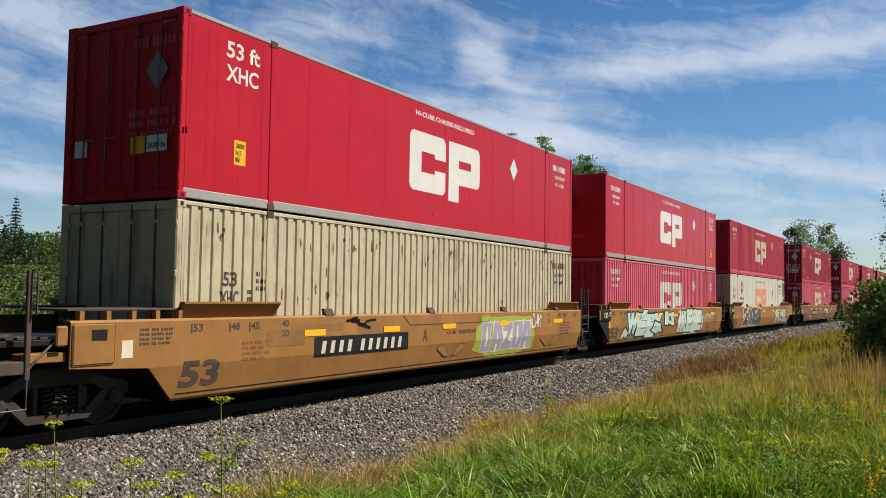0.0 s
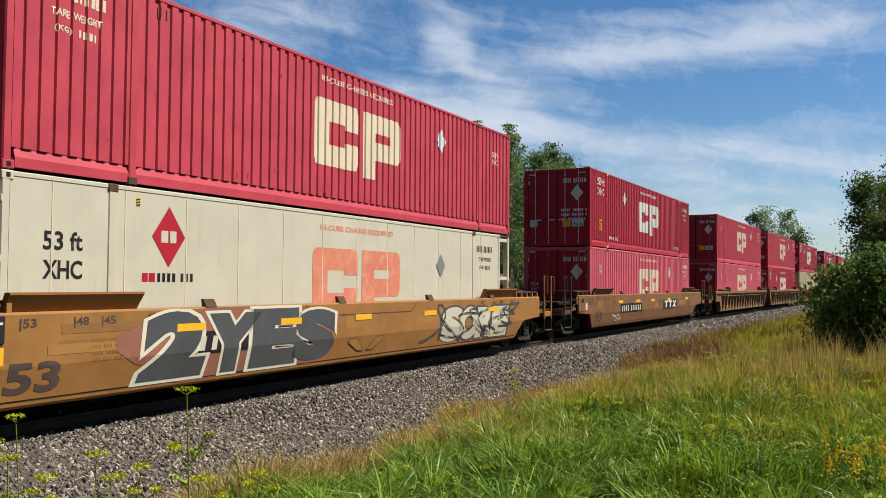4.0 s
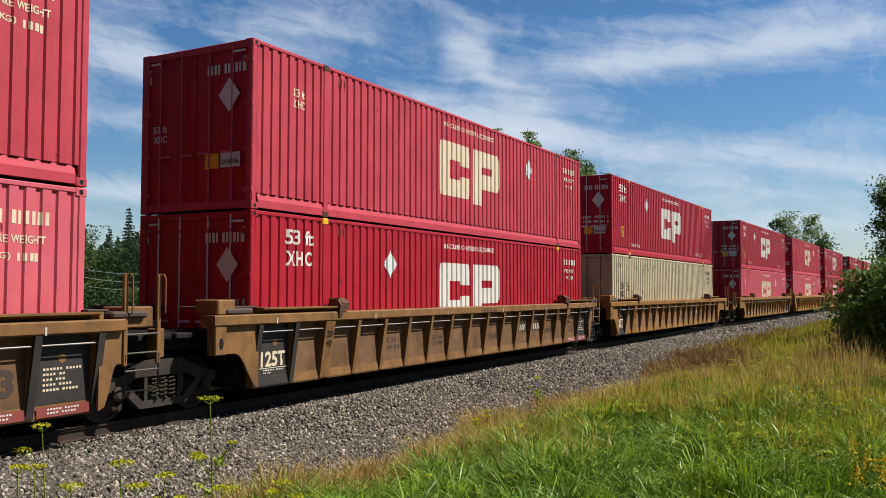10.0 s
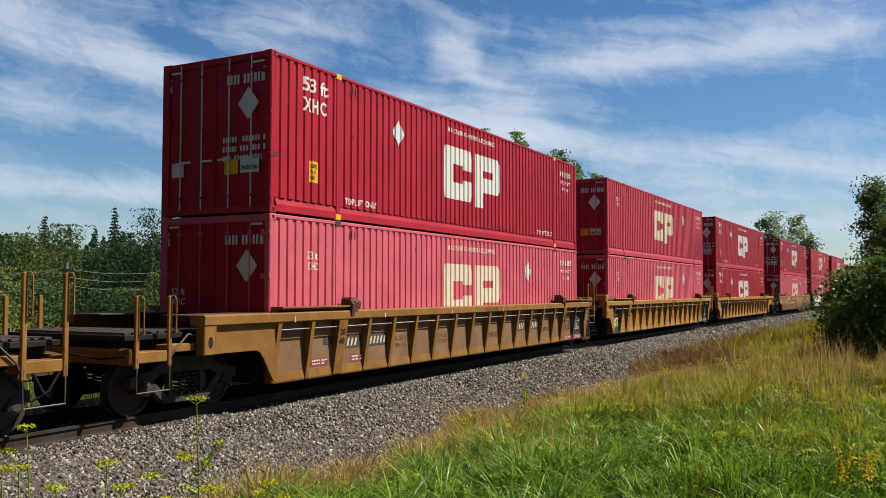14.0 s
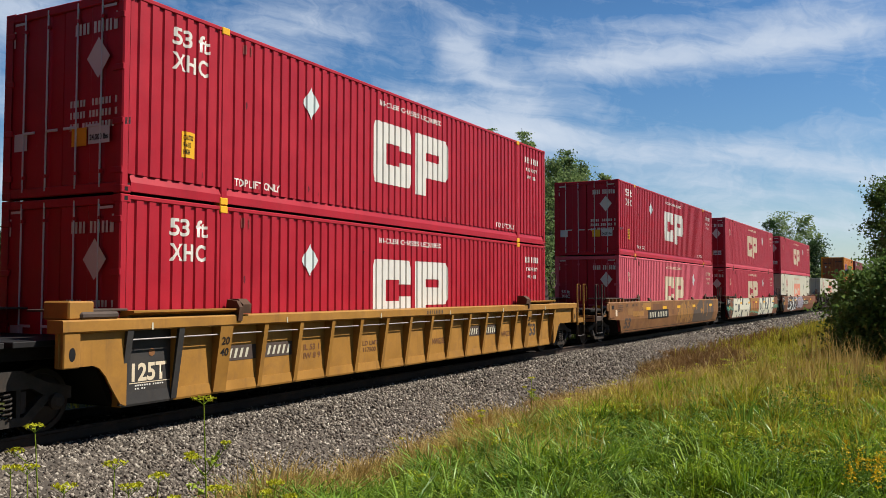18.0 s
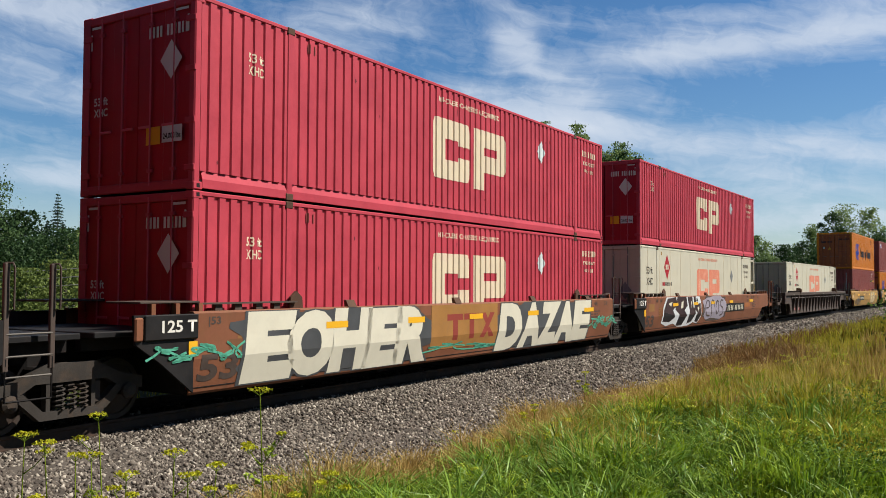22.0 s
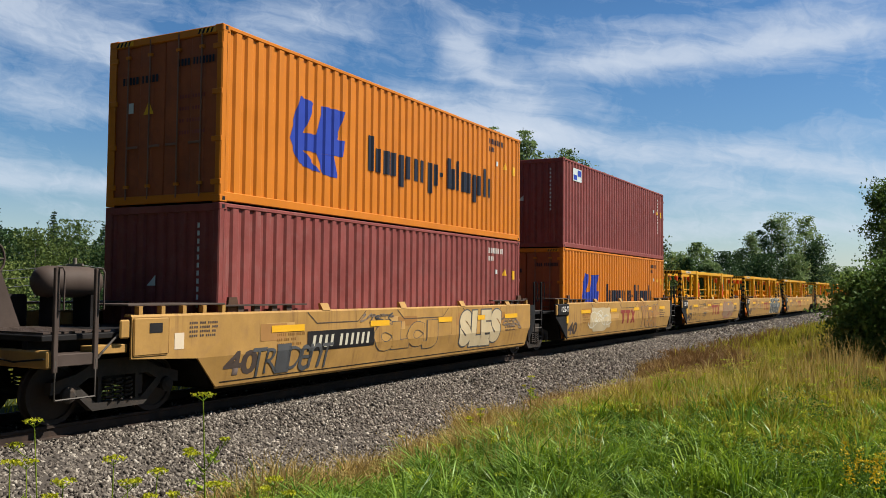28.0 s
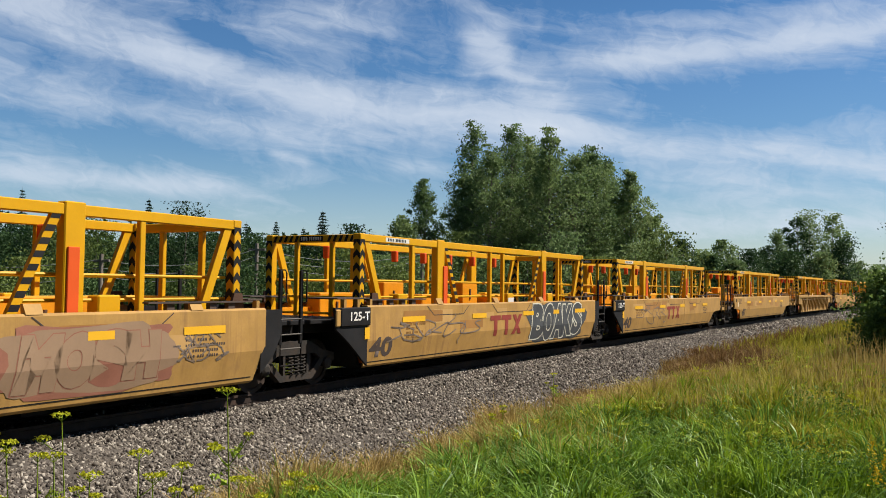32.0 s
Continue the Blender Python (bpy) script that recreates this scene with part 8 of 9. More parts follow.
# ---- poles, wires and a fence beyond the line ----
def pole(az, d, el, label):
    at = spot(az, d)
    ob = thing("utility_pole", label, "pole", "poles beyond the line")
    ob.location = at
    h = top_height(az, d, el)
    part("shaft", Shape().tube([(0, 0, 0), (0, 0, h)], [0.11, 0.08], 8), WOOD, ob)
    part("cross_arm", Shape().box(-0.5, 0.5, -0.04, 0.04, h - 0.35, h - 0.25, 0.01), WOOD, ob)
    return at + Vector((0, 0, h - 0.25))


tops = [pole(a, d, e, "weathered wooden utility pole in the meadow") for a, d, e in ((-66, 44, 1.6), (-50.2, 40, 1.7), (-40.8, 41, 2.6), (-30, 46, 2.4))]
wires = thing("overhead_wires", "thin sagging wires between the poles", "wires")
for a, b in zip(tops, tops[1:]):
    for dz in (0.0, -0.35, -0.7):
        pts = [a.lerp(b, q / 10) + Vector((0, 0, dz - 0.5 * (1 - (2 * q / 10 - 1) ** 2))) for q in range(11)]
        part("wire", Shape().tube(pts, 0.014, 4), "grey", wires)
fence = thing("wire_fence", "old post and wire fence in the meadow", "fence")
posts = [spot(-66 + 3.2 * k, 31 + 0.12 * k) for k in range(14)]
for q in posts:
    part("fence_post", Shape().tube([tuple(q), (q.x, q.y, q.z + 1.35)], 0.05, 6), WOOD, fence)
for z in (0.5, 0.85, 1.2):
    part("fence_wire", Shape().tube([(q.x, q.y, q.z + z) for q in posts], 0.008, 4), "grey", fence)


# ---- grass ----
def track_xs(y):
    y2 = np.clip(y, -12, 100)
    return -10.83 + 0.6477e-3 * y2 ** 2 - 0.248e-5 * y2 ** 3 + np.where(y > 100, 0.0551 * (y - 100), 0)


def hummock(xy):
    """How tall the growth stands, from hollow to hummock."""
    return np.array([0.8 * noise.noise((a * 0.75, b * 0.75, 9.0)) + 0.6 * noise.noise((a * 2.6, b * 2.6, 2.0)) for a, b in xy])


def blades(name, label, mat, xy, height, width, rng, lean=0.35, clump=0, droop=0.0):
    """Grass blades rooted at xy; with clump, each xy is a tuft whose blades fan out. Each blade tapers to a bent tip.
    """
    root = xy
    if clump:
        spread = rng.uniform(0.03, 0.10, len(xy))
        big = rng.uniform(0.6, 1.35, len(xy))
        root = np.repeat(xy, clump, 0)
        push = rng.normal(size=root.shape) * np.repeat(spread, clump)[:, None]
        xy = root + push
    n = len(xy)
    z = np.array([ground_z(a, b) for a, b in xy]) - 0.03
    tuft = hummock(root)
    h = height * rng.uniform(0.55, 1.15, n) * np.clip(1.0 + 1.5 * tuft, 0.15, 2.1)
    if clump:
        h *= np.repeat(big, clump)
    th = rng.uniform(0, 2 * np.pi, n)
    side = np.stack([np.cos(th), np.sin(th), np.zeros(n)], 1) * (width * rng.uniform(0.6, 1.2, n))[:, None]
    bend_dir = np.arctan2(push[:, 1], push[:, 0]) if clump else rng.uniform(0, 2 * np.pi, n)
    b = (h * lean * rng.uniform(0.2, 1.4, n))
    off = np.stack([np.cos(bend_dir) * b, np.sin(bend_dir) * b, np.zeros(n)], 1)
    base = np.stack([xy[:, 0], xy[:, 1], z], 1)
    mid = base + off * 0.3 + np.stack([np.zeros(n), np.zeros(n), h * 0.6], 1)
    tip = base + off + np.stack([np.zeros(n), np.zeros(n), h - b * 0.25], 1)
    if droop:
        rows = []
        for q, w in ((0.0, 0.7), (0.4, 1.0), (0.75, 0.8), (1.0, 0.0)):
            p = base + off * q ** 1.8
            p[:, 2] += h * (q - droop * rng.uniform(0.5, 1.0, n) * q ** 3 * 0.55)
            rows += [p - side * w, p + side * w] if w else [p]
        v = np.stack(rows, 1).reshape(-1, 3)
        i = np.arange(n)[:, None] * 7
        t = np.concatenate([i + a for a in ([0, 1, 3], [0, 3, 2], [2, 3, 5], [2, 5, 4], [4, 5, 6])], 0)
        return tagged(new(name, fast_mesh(name, v, t, LEAF[mat])), label, "grass", kind="stuff")
    v = np.stack([base - side, base + side, mid - side * 0.75, mid + side * 0.75, tip], 1).reshape(-1, 3)
    i = np.arange(n)[:, None] * 5
    t = np.concatenate([i + [0, 1, 3], i + [0, 3, 2], i + [2, 3, 4]], 0)
    return tagged(new(name, fast_mesh(name, v, t, LEAF[mat])), label, "grass", kind="stuff")


def scatter(n, x0, x1, y0, y1, keep, rng):
    p = np.stack([rng.uniform(x0, x1, n), rng.uniform(y0, y1, n)], 1)
    return p[keep(p[:, 0], p[:, 1])]


def wave(x, y, s, seed):
    return np.sin(x * s + seed) * np.cos(y * s * 0.83 + seed * 1.7) + 0.5 * np.sin(x * s * 2.3 + y * s * 1.9 + seed * 3)


rng = np.random.default_rng(3)


def off(x, y):
    return x - track_xs(y)


def edge(x, y):
    """How far inside the meadow a point is from the foot of the ballast."""
    return off(x, y) - 3.55 - 0.65 * np.clip((27.3 - y) / 1.6, 0, 1) + 0.35 * np.clip((y - 27.5) / 3.0, 0, 1) - 0.35 * wave(x * 0.2, y, 0.55, 1.0) - 0.5 * np.exp(-((y - 10.5) / 2.2) ** 2) - 0.75 * np.exp(-((y - 22.6) / 3.2) ** 2)


GAP = lambda x, y: (np.hypot(x, y) > 3.2)


def WITHER(x, y):
    """Where the strip by the ballast has withered."""
    return np.clip(1.5 - np.abs(y - 28.5) / 5.0, 0, 1) + 0.45 * np.clip((y - 30) / 3.0, 0, 1) * np.clip((60 - y) / 20, 0, 1)


NEAR = lambda x, y: GAP(x, y) & (edge(x, y) > 0.45) & (x < -1.6 - 0.25 * (y - 8))
blades("green_grass", "long arching blades of lush grass in the near meadow", "lush", scatter(3600, -8.0, 0.5, 4.5, 14.0, NEAR, rng), 0.35, 0.0095, rng, 0.95, 13, 0.8)
blades("green_grass", "fine green grass of the near meadow", "grass", scatter(5600, -8.0, 2.6, 4.0, 15.5, lambda x, y: GAP(x, y) & (edge(x, y) > 0.7) & (wave(x, y, 1.7, 6) > -0.75), rng), 0.24, 0.009, rng, 0.65, 16)
blades("green_grass", "coarse green grass amid the herbs", "lush", scatter(700, -5.0, 2.6, 6.0, 16.0, lambda x, y: GAP(x, y) & (edge(x, y) > 1.5) & (wave(x, y, 1.1, 15) > -0.1), rng), 0.34, 0.008, rng, 0.8, 12, 0.7)
blades("olive_grass", "olive green grass of the middle meadow", "olive", scatter(4700, -8.0, 4.5, 10.0, 34.0, lambda x, y: (edge(x, y) > 0.3 + 2.4 * WITHER(x, y) + 1.0 * np.clip((22 - y) / 6, 0, 1)), rng), 0.28, 0.014, rng, 0.5, 22)
blades("green_grass", "green grass of the middle meadow", "grass", scatter(1900, -8.0, 4.5, 12.5, 40.0, lambda x, y: (edge(x, y) > 0.6 + 2.7 * WITHER(x, y)) & (wave(x, y, 0.45, 9) > 0.15), rng), 0.26, 0.015, rng, 0.5, 24)
blades("green_grass", "tall tussocks of green grass in the near meadow", "lush", scatter(150, -6.6, 2.4, 5.0, 17.0, lambda x, y: GAP(x, y) & (edge(x, y) > 1.1), rng), 0.34, 0.013, rng, 0.8, 46)
blades("green_grass", "tall tussocks of bright grass in the near meadow", "grass", scatter(170, -6.6, 2.6, 6.0, 22.0, lambda x, y: GAP(x, y) & (edge(x, y) > 1.1), rng), 0.33, 0.012, rng, 0.8, 46)
blades("olive_grass", "tall tussocks of olive grass in the middle meadow", "olive", scatter(260, -6.0, 4.0, 12.0, 34.0, lambda x, y: (edge(x, y) > 1.2 + 2.5 * WITHER(x, y)), rng), 0.38, 0.012, rng, 0.7, 46)
blades("green_grass", "short green grass trodden at the viewpoint", "grass", scatter(2200, -6.6, 7.0, -8.0, 6.0, lambda x, y: (np.hypot(x, y) > 1.0) & ((np.hypot(x, y) < 3.4) | (y < 4.2)), rng), 0.16, 0.010, rng, 0.6, 16)
blades("olive_grass", "olive green grass further along the line", "olive", scatter(24000, -8.0, 8.0, 33.0, 95.0, lambda x, y: (edge(x, y) > 0.0), rng), 0.45, 0.025, rng)
blades("dry_grass", "dry straw-coloured grass along the ballast", "dry", scatter(3400, -9.0, -2.0, 3.5, 30.0, lambda x, y: (edge(x, y) > -0.45) & (edge(x, y) < 0.75) & (wave(x, y, 1.3, 4) > -0.5), rng), 0.30, 0.006, rng, 0.6, 18)
blades("dry_grass", "dry straw-coloured grass in the meadow", "dry", scatter(900, -7.5, 3.5, 13.0, 34.0, lambda x, y: (edge(x, y) > 0.5 + 2.5 * WITHER(x, y)) & (wave(x, y, 0.5, 14) > 0.45), rng), 0.50, 0.008, rng, 0.35, 20)
blades("dry_grass", "ripe golden grass heads over the meadow", "gold", scatter(10000, -6.0, 3.6, 9.0, 30.0, lambda x, y: (edge(x, y) > 0.7 + 2.5 * WITHER(x, y)) & (wave(x, y, 0.4, 33) > -0.3), rng), 0.55, 0.007, rng, 0.3)
blades("brown_grass", "brown withered grass along the ballast", "brown", scatter(2200, -9.0, 0.0, 27.2, 70.0, lambda x, y: (edge(x, y) > -0.6) & (edge(x, y) < 1.5 - 0.5 * (y > 40)) & (wave(x, y, 0.7, 7) > -0.3), rng), 0.40, 0.013, rng, 0.6, 18)
blades("brown_grass", "low dark red-brown withered weeds along the ballast", "brown", scatter(3600, -9.0, -3.0, 24.0, 34.0, lambda x, y: (edge(x, y) > -0.2 + 0.5 * np.clip((27 - y) / 2, 0, 1)) & (edge(x, y) < 2.9 * WITHER(x, y)) & (wave(x, y, 1.1, 8) > -0.6), rng), 0.30, 0.013, rng, 0.8, 22)
blades("brown_grass", "brown withered weeds further along the ballast", "brown", scatter(2400, -9.0, -2.0, 32.0, 60.0, lambda x, y: (edge(x, y) > -0.55) & (edge(x, y) < 2.9 * WITHER(x, y)), rng), 0.34, 0.013, rng, 0.7, 20)
blades("dry_grass", "bleached straw at the foot of the ballast", "dry", scatter(4200, -8.5, -2.5, 5.0, 22.0, lambda x, y: (edge(x, y) > -0.35) & (edge(x, y) < 0.9 + 0.9 * np.clip((y - 12) / 5, 0, 1) + 0.35 * wave(x, y, 0.9, 12)), rng), 0.34, 0.008, rng, 0.7, 26)
blades("dry_grass", "golden straw between the ballast and the meadow", "gold", scatter(3600, -8.5, -2.5, 11.0, 25.0, lambda x, y: (edge(x, y) > -0.1) & (edge(x, y) < 1.6 + 0.5 * wave(x, y, 0.8, 2)) & (wave(x, y, 1.6, 9) > -0.5), rng), 0.30, 0.008, rng, 0.8, 18)
blades("brown_grass", "dead brown clump on the ballast's edge", "brown", scatter(60, -7.5, -6.4, 18.2, 19.8, lambda x, y: np.hypot(x + 6.95, (y - 19.0) * 0.7) < 0.5, rng), 0.30, 0.01, rng, 0.9, 20)
blades("brown_grass", "dead dark weeds beside the rail", "brown", scatter(46, -9.75, -9.15, 4.5, 8.2, lambda x, y: x < 0, rng), 0.42, 0.006, rng, 0.7, 14)
blades("dry_grass", "ripe golden grass towards the bush", "gold", scatter(9000, -3.6, 3.6, 14.0, 27.0, lambda x, y: (x > -3.4 + 0.1 * (y - 14)) & (wave(x, y, 0.6, 17) > -0.2), rng), 0.50, 0.008, rng, 0.35)
blades("dry_grass", "tall tan reed grass beside the bush", "dry", scatter(2600, -2.4, 2.6, 17.5, 23.6, lambda x, y: (wave(x, y, 0.8, 3) > 0.0) & (x > -1.9 + 0.2 * (y - 18.5)), rng), 0.80, 0.008, rng, 0.22)
blades("green_grass", "green grass beyond the line", "olive", scatter(36000, -60.0, -13.5, -4.0, 60.0, lambda x, y: (off(x, y) < -3.2), rng), 0.45, 0.02, rng)


# ---- yellow-flowered weeds ----
def weed(x, y, top, seed, heads=4, lush=1.0):
    """A tall branching weed with flat yellow flower heads."""
    r = np.random.default_rng(seed)
    z0 = ground_z(x, y) - 0.03
    ob = thing("wild_parsnip", "tall weed with flat yellow flower heads", "weed", "weeds beside the ballast")
    ob.location = (x, y, z0)
    h = top - z0
    lean = r.normal(size=2) * 0.05 * h
    joint = [Vector((lean[0] * q, lean[1] * q, h * q)) for q in (0, 0.3, 0.6, 0.82, 1.0)]
    part("stem", Shape().tube(joint, [0.009, 0.008, 0.006, 0.005, 0.004], 6), LEAF["stem"], ob)
    ends = [(joint[-1], r.uniform(0.06, 0.10))]
    for k in range(heads):
        q = r.uniform(0.55, 0.85)
        a = r.uniform(0, 6.28)
        base = joint[0].lerp(joint[-1], q)
        tip = base + Vector((math.cos(a) * 0.16, math.sin(a) * 0.16, h * r.uniform(0.05, 0.16)))
        part("branch", Shape().tube([base, base.lerp(tip, 0.5) + Vector((0, 0, -0.015)), tip], [0.005, 0.004, 0.003], 5), LEAF["stem"], ob)
        ends.append((tip, r.uniform(0.04, 0.075)))
    rays, tuft = Shape(), []
    for tip, rad in ends:
        m = 64
        a, d = r.uniform(0, 6.28, m), rad * np.sqrt(r.uniform(0, 1, m))
        c = np.stack([tip.x + np.cos(a) * d, tip.y + np.sin(a) * d, tip.z + 0.03 - 1.6 * d ** 2 + r.normal(size=m) * 0.006], 1)
        v, f = cards(c, 0.0135, r, 0.0, 0.8)
        part("flower_head", fast_mesh("flower_head", v, f, LEAF["flower"]), None, ob)
        for q in range(8):
            b = q * 0.785
            rays.tube([tip + Vector((0, 0, -0.03)), tip + Vector((math.cos(b) * rad * 0.8, math.sin(b) * rad * 0.8, 0.02))], 0.0016, 3)
    for k in range(int(5 * lush)):
        q = r.uniform(0.05, 0.7)
        a = r.uniform(0, 6.28)
        base = joint[0].lerp(joint[-1], q)
        out = Vector((math.cos(a), math.sin(a), 0.35)) * 0.22 * (1.2 - q)
        m = 14
        t = r.uniform(0.3, 1.0, m)[:, None]
        c = np.array(base) + np.array(out) * t + r.normal(size=(m, 3)) * 0.028
        tuft.append(c)
    tagged(part("flower_stalk", rays, LEAF["stem"], ob), kind="stuff")
    v, f = cards(np.concatenate(tuft), 0.032, r, 0.0, 0.5)
    tagged(part("foliage", fast_mesh("foliage", v, f, LEAF["stem"]), None, ob), kind="stuff")
    return ob


for k, (az, el, d, heads) in enumerate(((-42.0, -6.9, 7.2, 3), (-51.5, -8.2, 7.4, 1), (-47.8, -10.6, 6.8, 1), (-50.7, -11.8, 6.3, 2), (-52.2, -10.6, 6.6, 2), (-53.3, -10.6, 6.8, 1), (-45.7, -11.5, 6.7, 1), (-54.5, -9.6, 7.0, 1), (-56.5, -9.0, 7.2, 1), (-46.8, -12.2, 6.2, 2), (-24.5, -7.9, 12.5, 3), (-21.3, -5.7, 17.0, 3), (-38.8, -12.4, 6.6, 2), (-41.0, -12.6, 6.5, 2))):
    x, y = d * math.sin(radians(az)), d * math.cos(radians(az))
    weed(x, y, EYE[2] + d * math.tan(radians(el)), 900 + k, heads)
herbs = scatter(3800, -7.5, 2.8, 5.0, 18.0, lambda x, y: GAP(x, y) & (edge(x, y) > 0.8) & (wave(x, y, 0.8, 31) > -0.25), rng)
c = []
for x, y in herbs:
    m, z, t = 11, ground_z(x, y), rng.uniform(0.14, 0.38) * max(0.2, 1.0 + 1.5 * hummock([(x, y)])[0])
    c.append(np.stack([x + rng.normal(size=m) * 0.055, y + rng.normal(size=m) * 0.055, z + t * rng.uniform(0.35, 1.0, m)], 1))
v, f = cards(np.concatenate(c), 0.022, rng, 0.0, 0.45)
tagged(new("meadow_herbs", fast_mesh("meadow_herbs", v, f, LEAF["stem"])), "low broad-leaved herbs among the meadow grass", "herbs", kind="stuff")
# mounds of dark broad-leaved herbs, with flat greenish flower heads over them
mounds = [(-2.2, 10.3, 0.42, 0.5), (-1.7, 10.0, 0.40, 0.5), (-1.35, 9.6, 0.36, 0.4), (-0.9, 9.3, 0.42, 0.55), (-0.5, 9.2, 0.36, 0.5), (-1.2, 13.7, 0.5, 0.6), (-2.9, 10.7, 0.32, 0.35), (-4.3, 12.9, 0.4, 0.4), (-3.9, 7.3, 0.36, 0.3), (-3.3, 7.6, 0.34, 0.35)]
mounds += [(x, y, rng.uniform(0.25, 0.42), rng.uniform(0.18, 0.4)) for x, y in scatter(70, -6.0, 2.6, 6.5, 22.0, lambda x, y: (edge(x, y) > 1.1) & (wave(x, y, 0.9, 26) > 0.1), rng)]
leaf, head = [], []
for x, y, t, r in mounds:
    m, z = int(1500 * r), ground_z(x, y)
    d = r * np.sqrt(rng.uniform(0, 1, m))
    a = rng.uniform(0, 6.28, m)
    leaf.append(np.stack([x + np.cos(a) * d, y + np.sin(a) * d, z + t * (1.1 - 0.7 * (d / r) ** 2) * rng.uniform(0.25, 1.0, m)], 1))
    for _ in range(rng.integers(1, 5)):
        u, w, m = x + rng.normal() * r * 0.5, y + rng.normal() * r * 0.5, 26
        a, d = rng.uniform(0, 6.28, m), 0.07 * np.sqrt(rng.uniform(0, 1, m))
        head.append(np.stack([u + np.cos(a) * d, w + np.sin(a) * d, np.full(m, z + t * rng.uniform(1.05, 1.4)) + rng.normal(size=m) * 0.008], 1))
v, f = cards(np.concatenate(leaf), 0.024, rng, 0.0, 0.5)
tagged(new("herb_mounds", fast_mesh("herb_mounds", v, f, LEAF["herb"])), "mounds of dark broad-leaved herbs in the meadow", "herbs", kind="stuff")
v, f = cards(np.concatenate(head), 0.015, rng, 0.6, 0.8)
tagged(new("umbel_flowers", fast_mesh("umbel_flowers", v, f, LEAF["umbel"])), "flat greenish yellow flower heads over the herbs", "flowers", kind="stuff")
c = []
for x, y in scatter(90, -0.35, 1.2, 7.0, 8.7, lambda x, y: wave(x, y, 2.0, 5) > -0.2, rng):
    m, t = 26, rng.uniform(0.3, 0.5)
    q = rng.uniform(0, 1, m)
    c.append(np.stack([x + rng.normal(size=m) * 0.03 * (1.2 - q), y + rng.normal(size=m) * 0.03 * (1.2 - q), ground_z(x, y) + t + q * 0.12], 1))
v, f = cards(np.concatenate(c), 0.011, rng, 0.0, 0.8)
tagged(new("goldenrod", fast_mesh("goldenrod", v, f, LEAF["goldenrod"])), "plumes of golden flowers at the meadow's near edge", "flowers", kind="stuff")
# smaller ones scattered through the meadow, too many to count
spots = scatter(700, -6.5, 2.5, 9.0, 24.0, lambda x, y: (edge(x, y) > 0.5) & (wave(x, y, 0.7, 21) > 0.35), rng)
c = []
for x, y in spots:
    t, m = rng.uniform(0.25, 0.6), 16
    a, d = rng.uniform(0, 6.28, m), 0.055 * np.sqrt(rng.uniform(0, 1, m))
    c.append(np.stack([x + np.cos(a) * d, y + np.sin(a) * d, np.full(m, ground_z(x, y) + t) + rng.normal(size=m) * 0.01], 1))
v, f = cards(np.concatenate(c), 0.014, rng, 0.0, 0.8)
tagged(new("yellow_flowers", fast_mesh("yellow_flowers", v, f, LEAF["flower"])), "small yellow flower heads scattered in the meadow", "flowers", kind="stuff")


# ---- crushed stone on the bank ----
def bank_z(o):
    a = np.abs(o)
    return np.interp(a, [0.9, 1.75, 2.9, 3.6], [-0.2, -0.19, -0.62, -0.95])


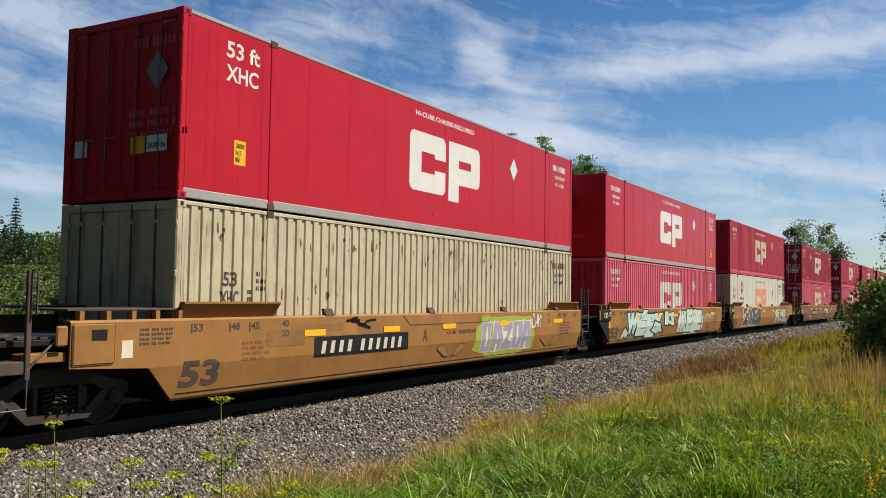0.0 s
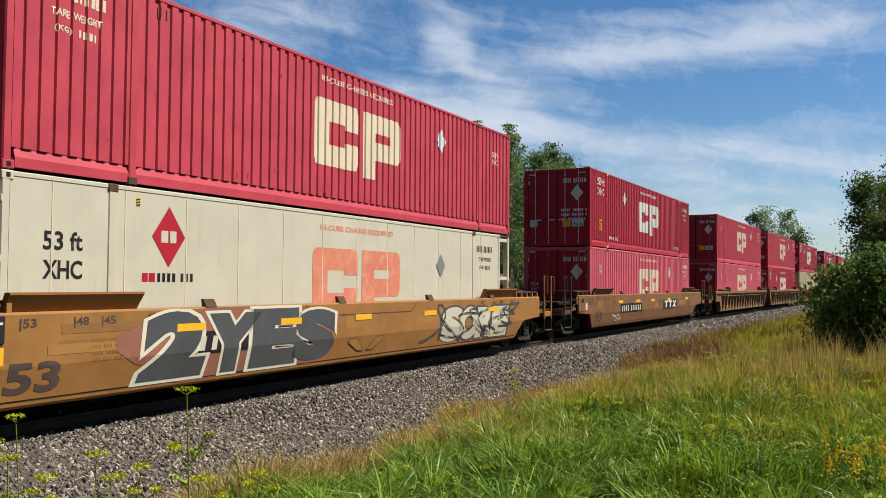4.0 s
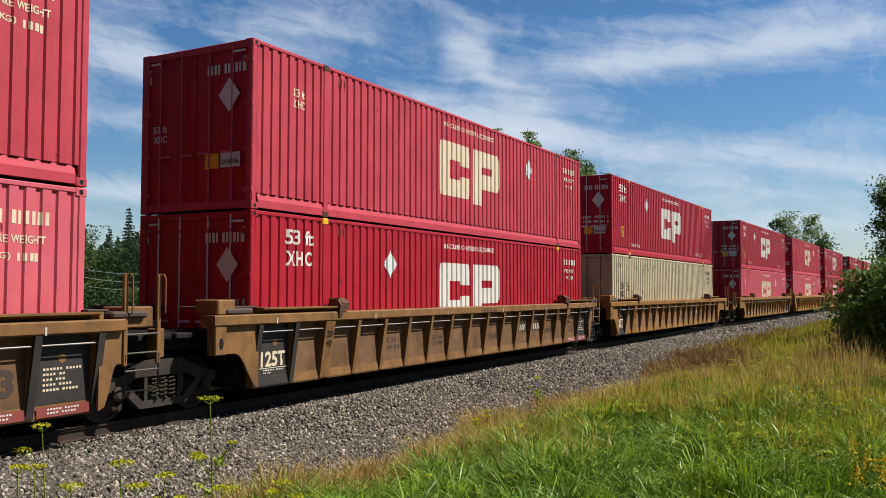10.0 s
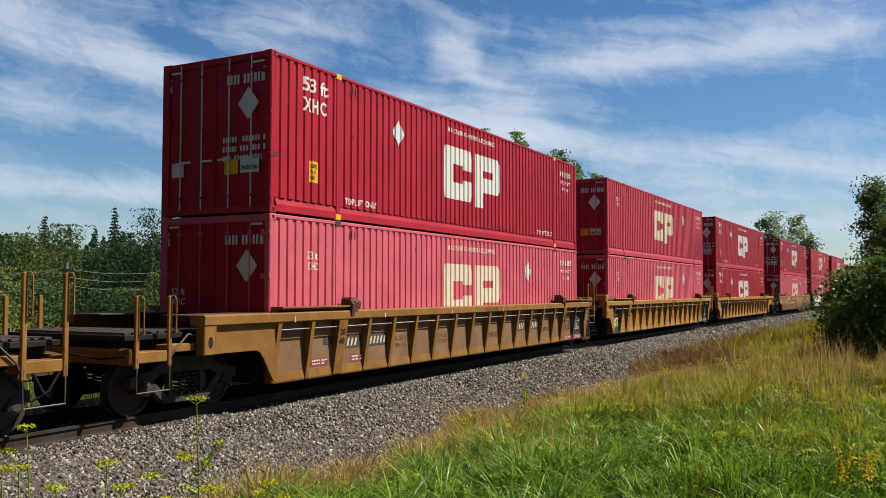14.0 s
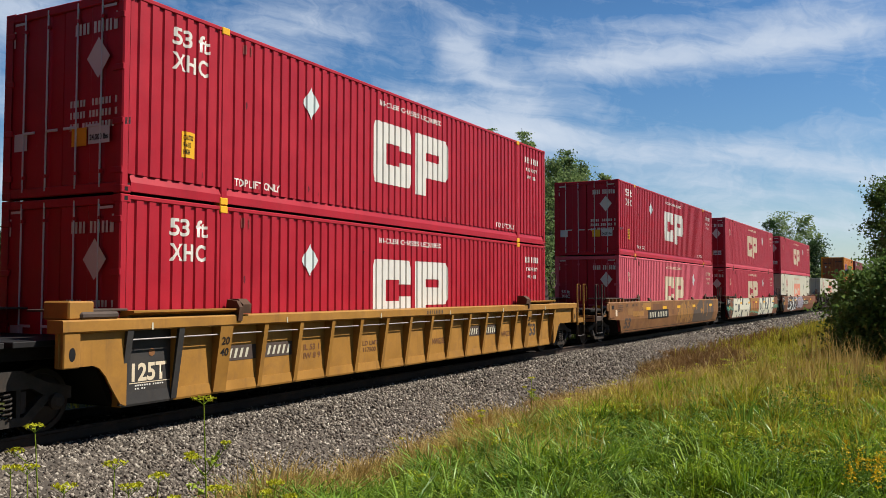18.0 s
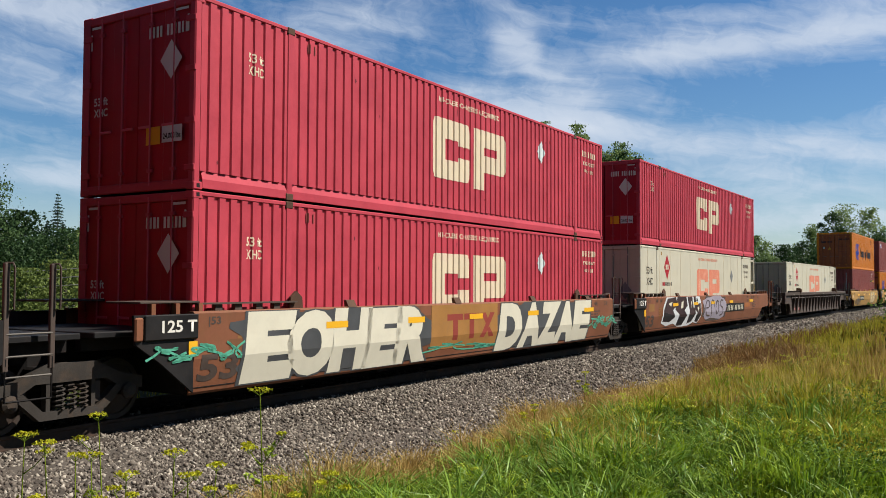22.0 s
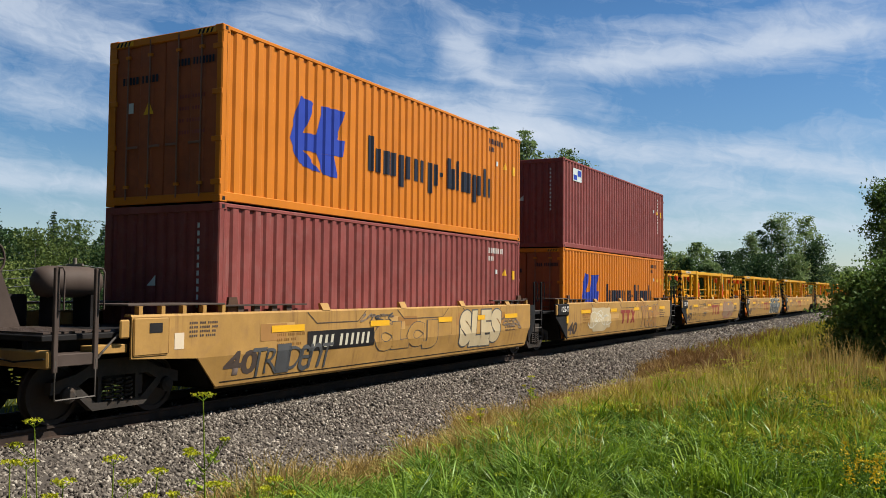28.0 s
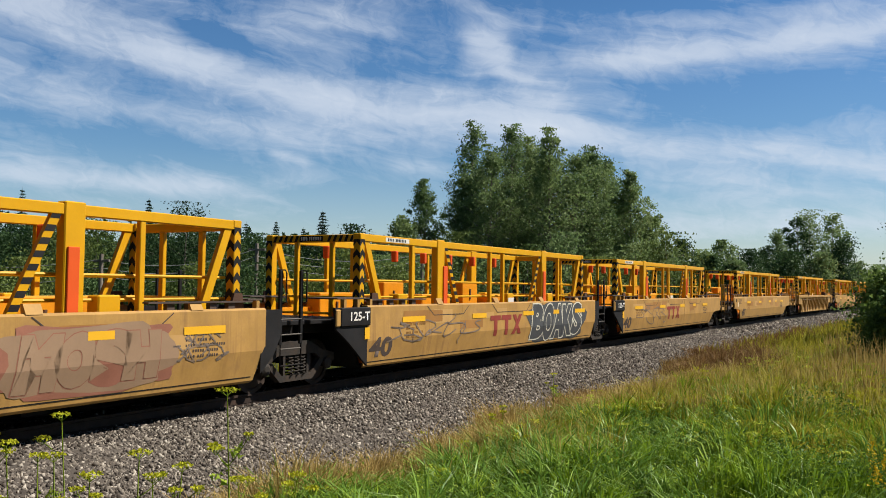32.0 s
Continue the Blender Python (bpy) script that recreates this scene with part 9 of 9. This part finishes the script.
def stones(name, label, n, y0, y1, o0, o1, size, rng):
    y = rng.uniform(y0, y1, n)
    o = rng.uniform(o0, o1, n)
    x = track_xs(y) + o
    lie = bank_z(o)
    wide = o > 2.9
    lie[wide] = np.maximum(lie[wide], np.array([ground_z(p, q) for p, q in zip(x[wide], y[wide])]))
    c = np.stack([x, y, lie + rng.uniform(-0.01, 0.02, n)], 1)
    if o1 > 3:
        c = c[rng.uniform(0, 1, n) < np.clip((o1 - 0.2 - o) * 1.6, 0.05, 1)]
        n = len(c)
    chip = np.array([(1, 0, 0), (-1, 0, 0), (0, 1, 0), (0, -1, 0), (0, 0, 1), (0, 0, -1)], float) * 1.25
    q = np.array([(0, 2, 4), (2, 1, 4), (1, 3, 4), (3, 0, 4), (2, 0, 5), (1, 2, 5), (3, 1, 5), (0, 3, 5)])
    v = chip[None] * rng.uniform(0.5, 1.05, (n, 1, 3)) + rng.normal(size=(n, 6, 3)) * 0.30
    v *= (size * rng.uniform(0.5, 1.25, n))[:, None, None]
    e = rng.normal(size=(n, 4))
    e /= np.linalg.norm(e, axis=1)[:, None]
    w, x, y_, z = e.T
    R = np.stack([np.stack([1 - 2 * (y_ * y_ + z * z), 2 * (x * y_ - z * w), 2 * (x * z + y_ * w)], 1),
                  np.stack([2 * (x * y_ + z * w), 1 - 2 * (x * x + z * z), 2 * (y_ * z - x * w)], 1),
                  np.stack([2 * (x * z - y_ * w), 2 * (y_ * z + x * w), 1 - 2 * (x * x + y_ * y_)], 1)], 1)
    v = np.einsum("nij,nkj->nki", R, v) + c[:, None]
    f = (q[None] + np.arange(n)[:, None, None] * 6).reshape(-1, 3)
    return tagged(new(name, fast_mesh(name, v.reshape(-1, 3), f, STONE)), label, "ballast", kind="stuff")


rng = np.random.default_rng(8)
stones("ballast_stones", "crushed grey stone on the near bank", 56000, 3.0, 18.0, 0.55, 4.9, 0.030, rng)
stones("ballast_stones", "crushed grey stone on the bank before the camera", 4000, -8.0, 3.0, -2.2, 4.9, 0.034, rng)
stones("ballast_stones", "crushed grey stone at the near foot of the bank", 17000, 3.5, 10.0, 1.6, 4.9, 0.030, rng)
stones("ballast_stones", "crushed grey stone further along the bank", 40000, 18.0, 42.0, 0.55, 5.6, 0.036, rng)
stones("ballast_stones", "crushed grey stone far along the bank", 9000, 42.0, 95.0, 0.6, 4.0, 0.06, rng)
stones("ballast_stones", "crushed grey stone between the rails", 6000, 3.0, 18.0, -2.2, 0.55, 0.03, rng)


# ---- what moves ----
def motions():
    times = [2.0 * k for k in range(17)]
    for ob, y0, z in RIDERS:
        walk(ob, [(t, on_track(y0 - travel(t), z)) for t in times])
    # wheels turn while their car is near
    start = {id(ob): y0 for ob, y0, z in RIDERS}
    for w, car, y in SPINNERS:
        y0 = start[id(car)] + y
        near = [t for t in (k / 30 for k in range(1, 960)) if -9 < y0 - travel(t) < 42]
        rows = [(0.0, near[0] - 1 / 30 if near else 0.0)] + [(t, t) for t in near] + [(32.0, near[-1] + 1 / 30 if near else 0.0)]
        if not near:
            continue
        if near[0] < 2 / 30:
            rows.pop(0)
            rows.insert(0, (0.0, 0.0))
        walk(w, [(t, pose(0, y, WHEEL_R, math.degrees((travel(q) - travel(near[0])) / WHEEL_R), 0, 0)) for t, q in rows])


motions()
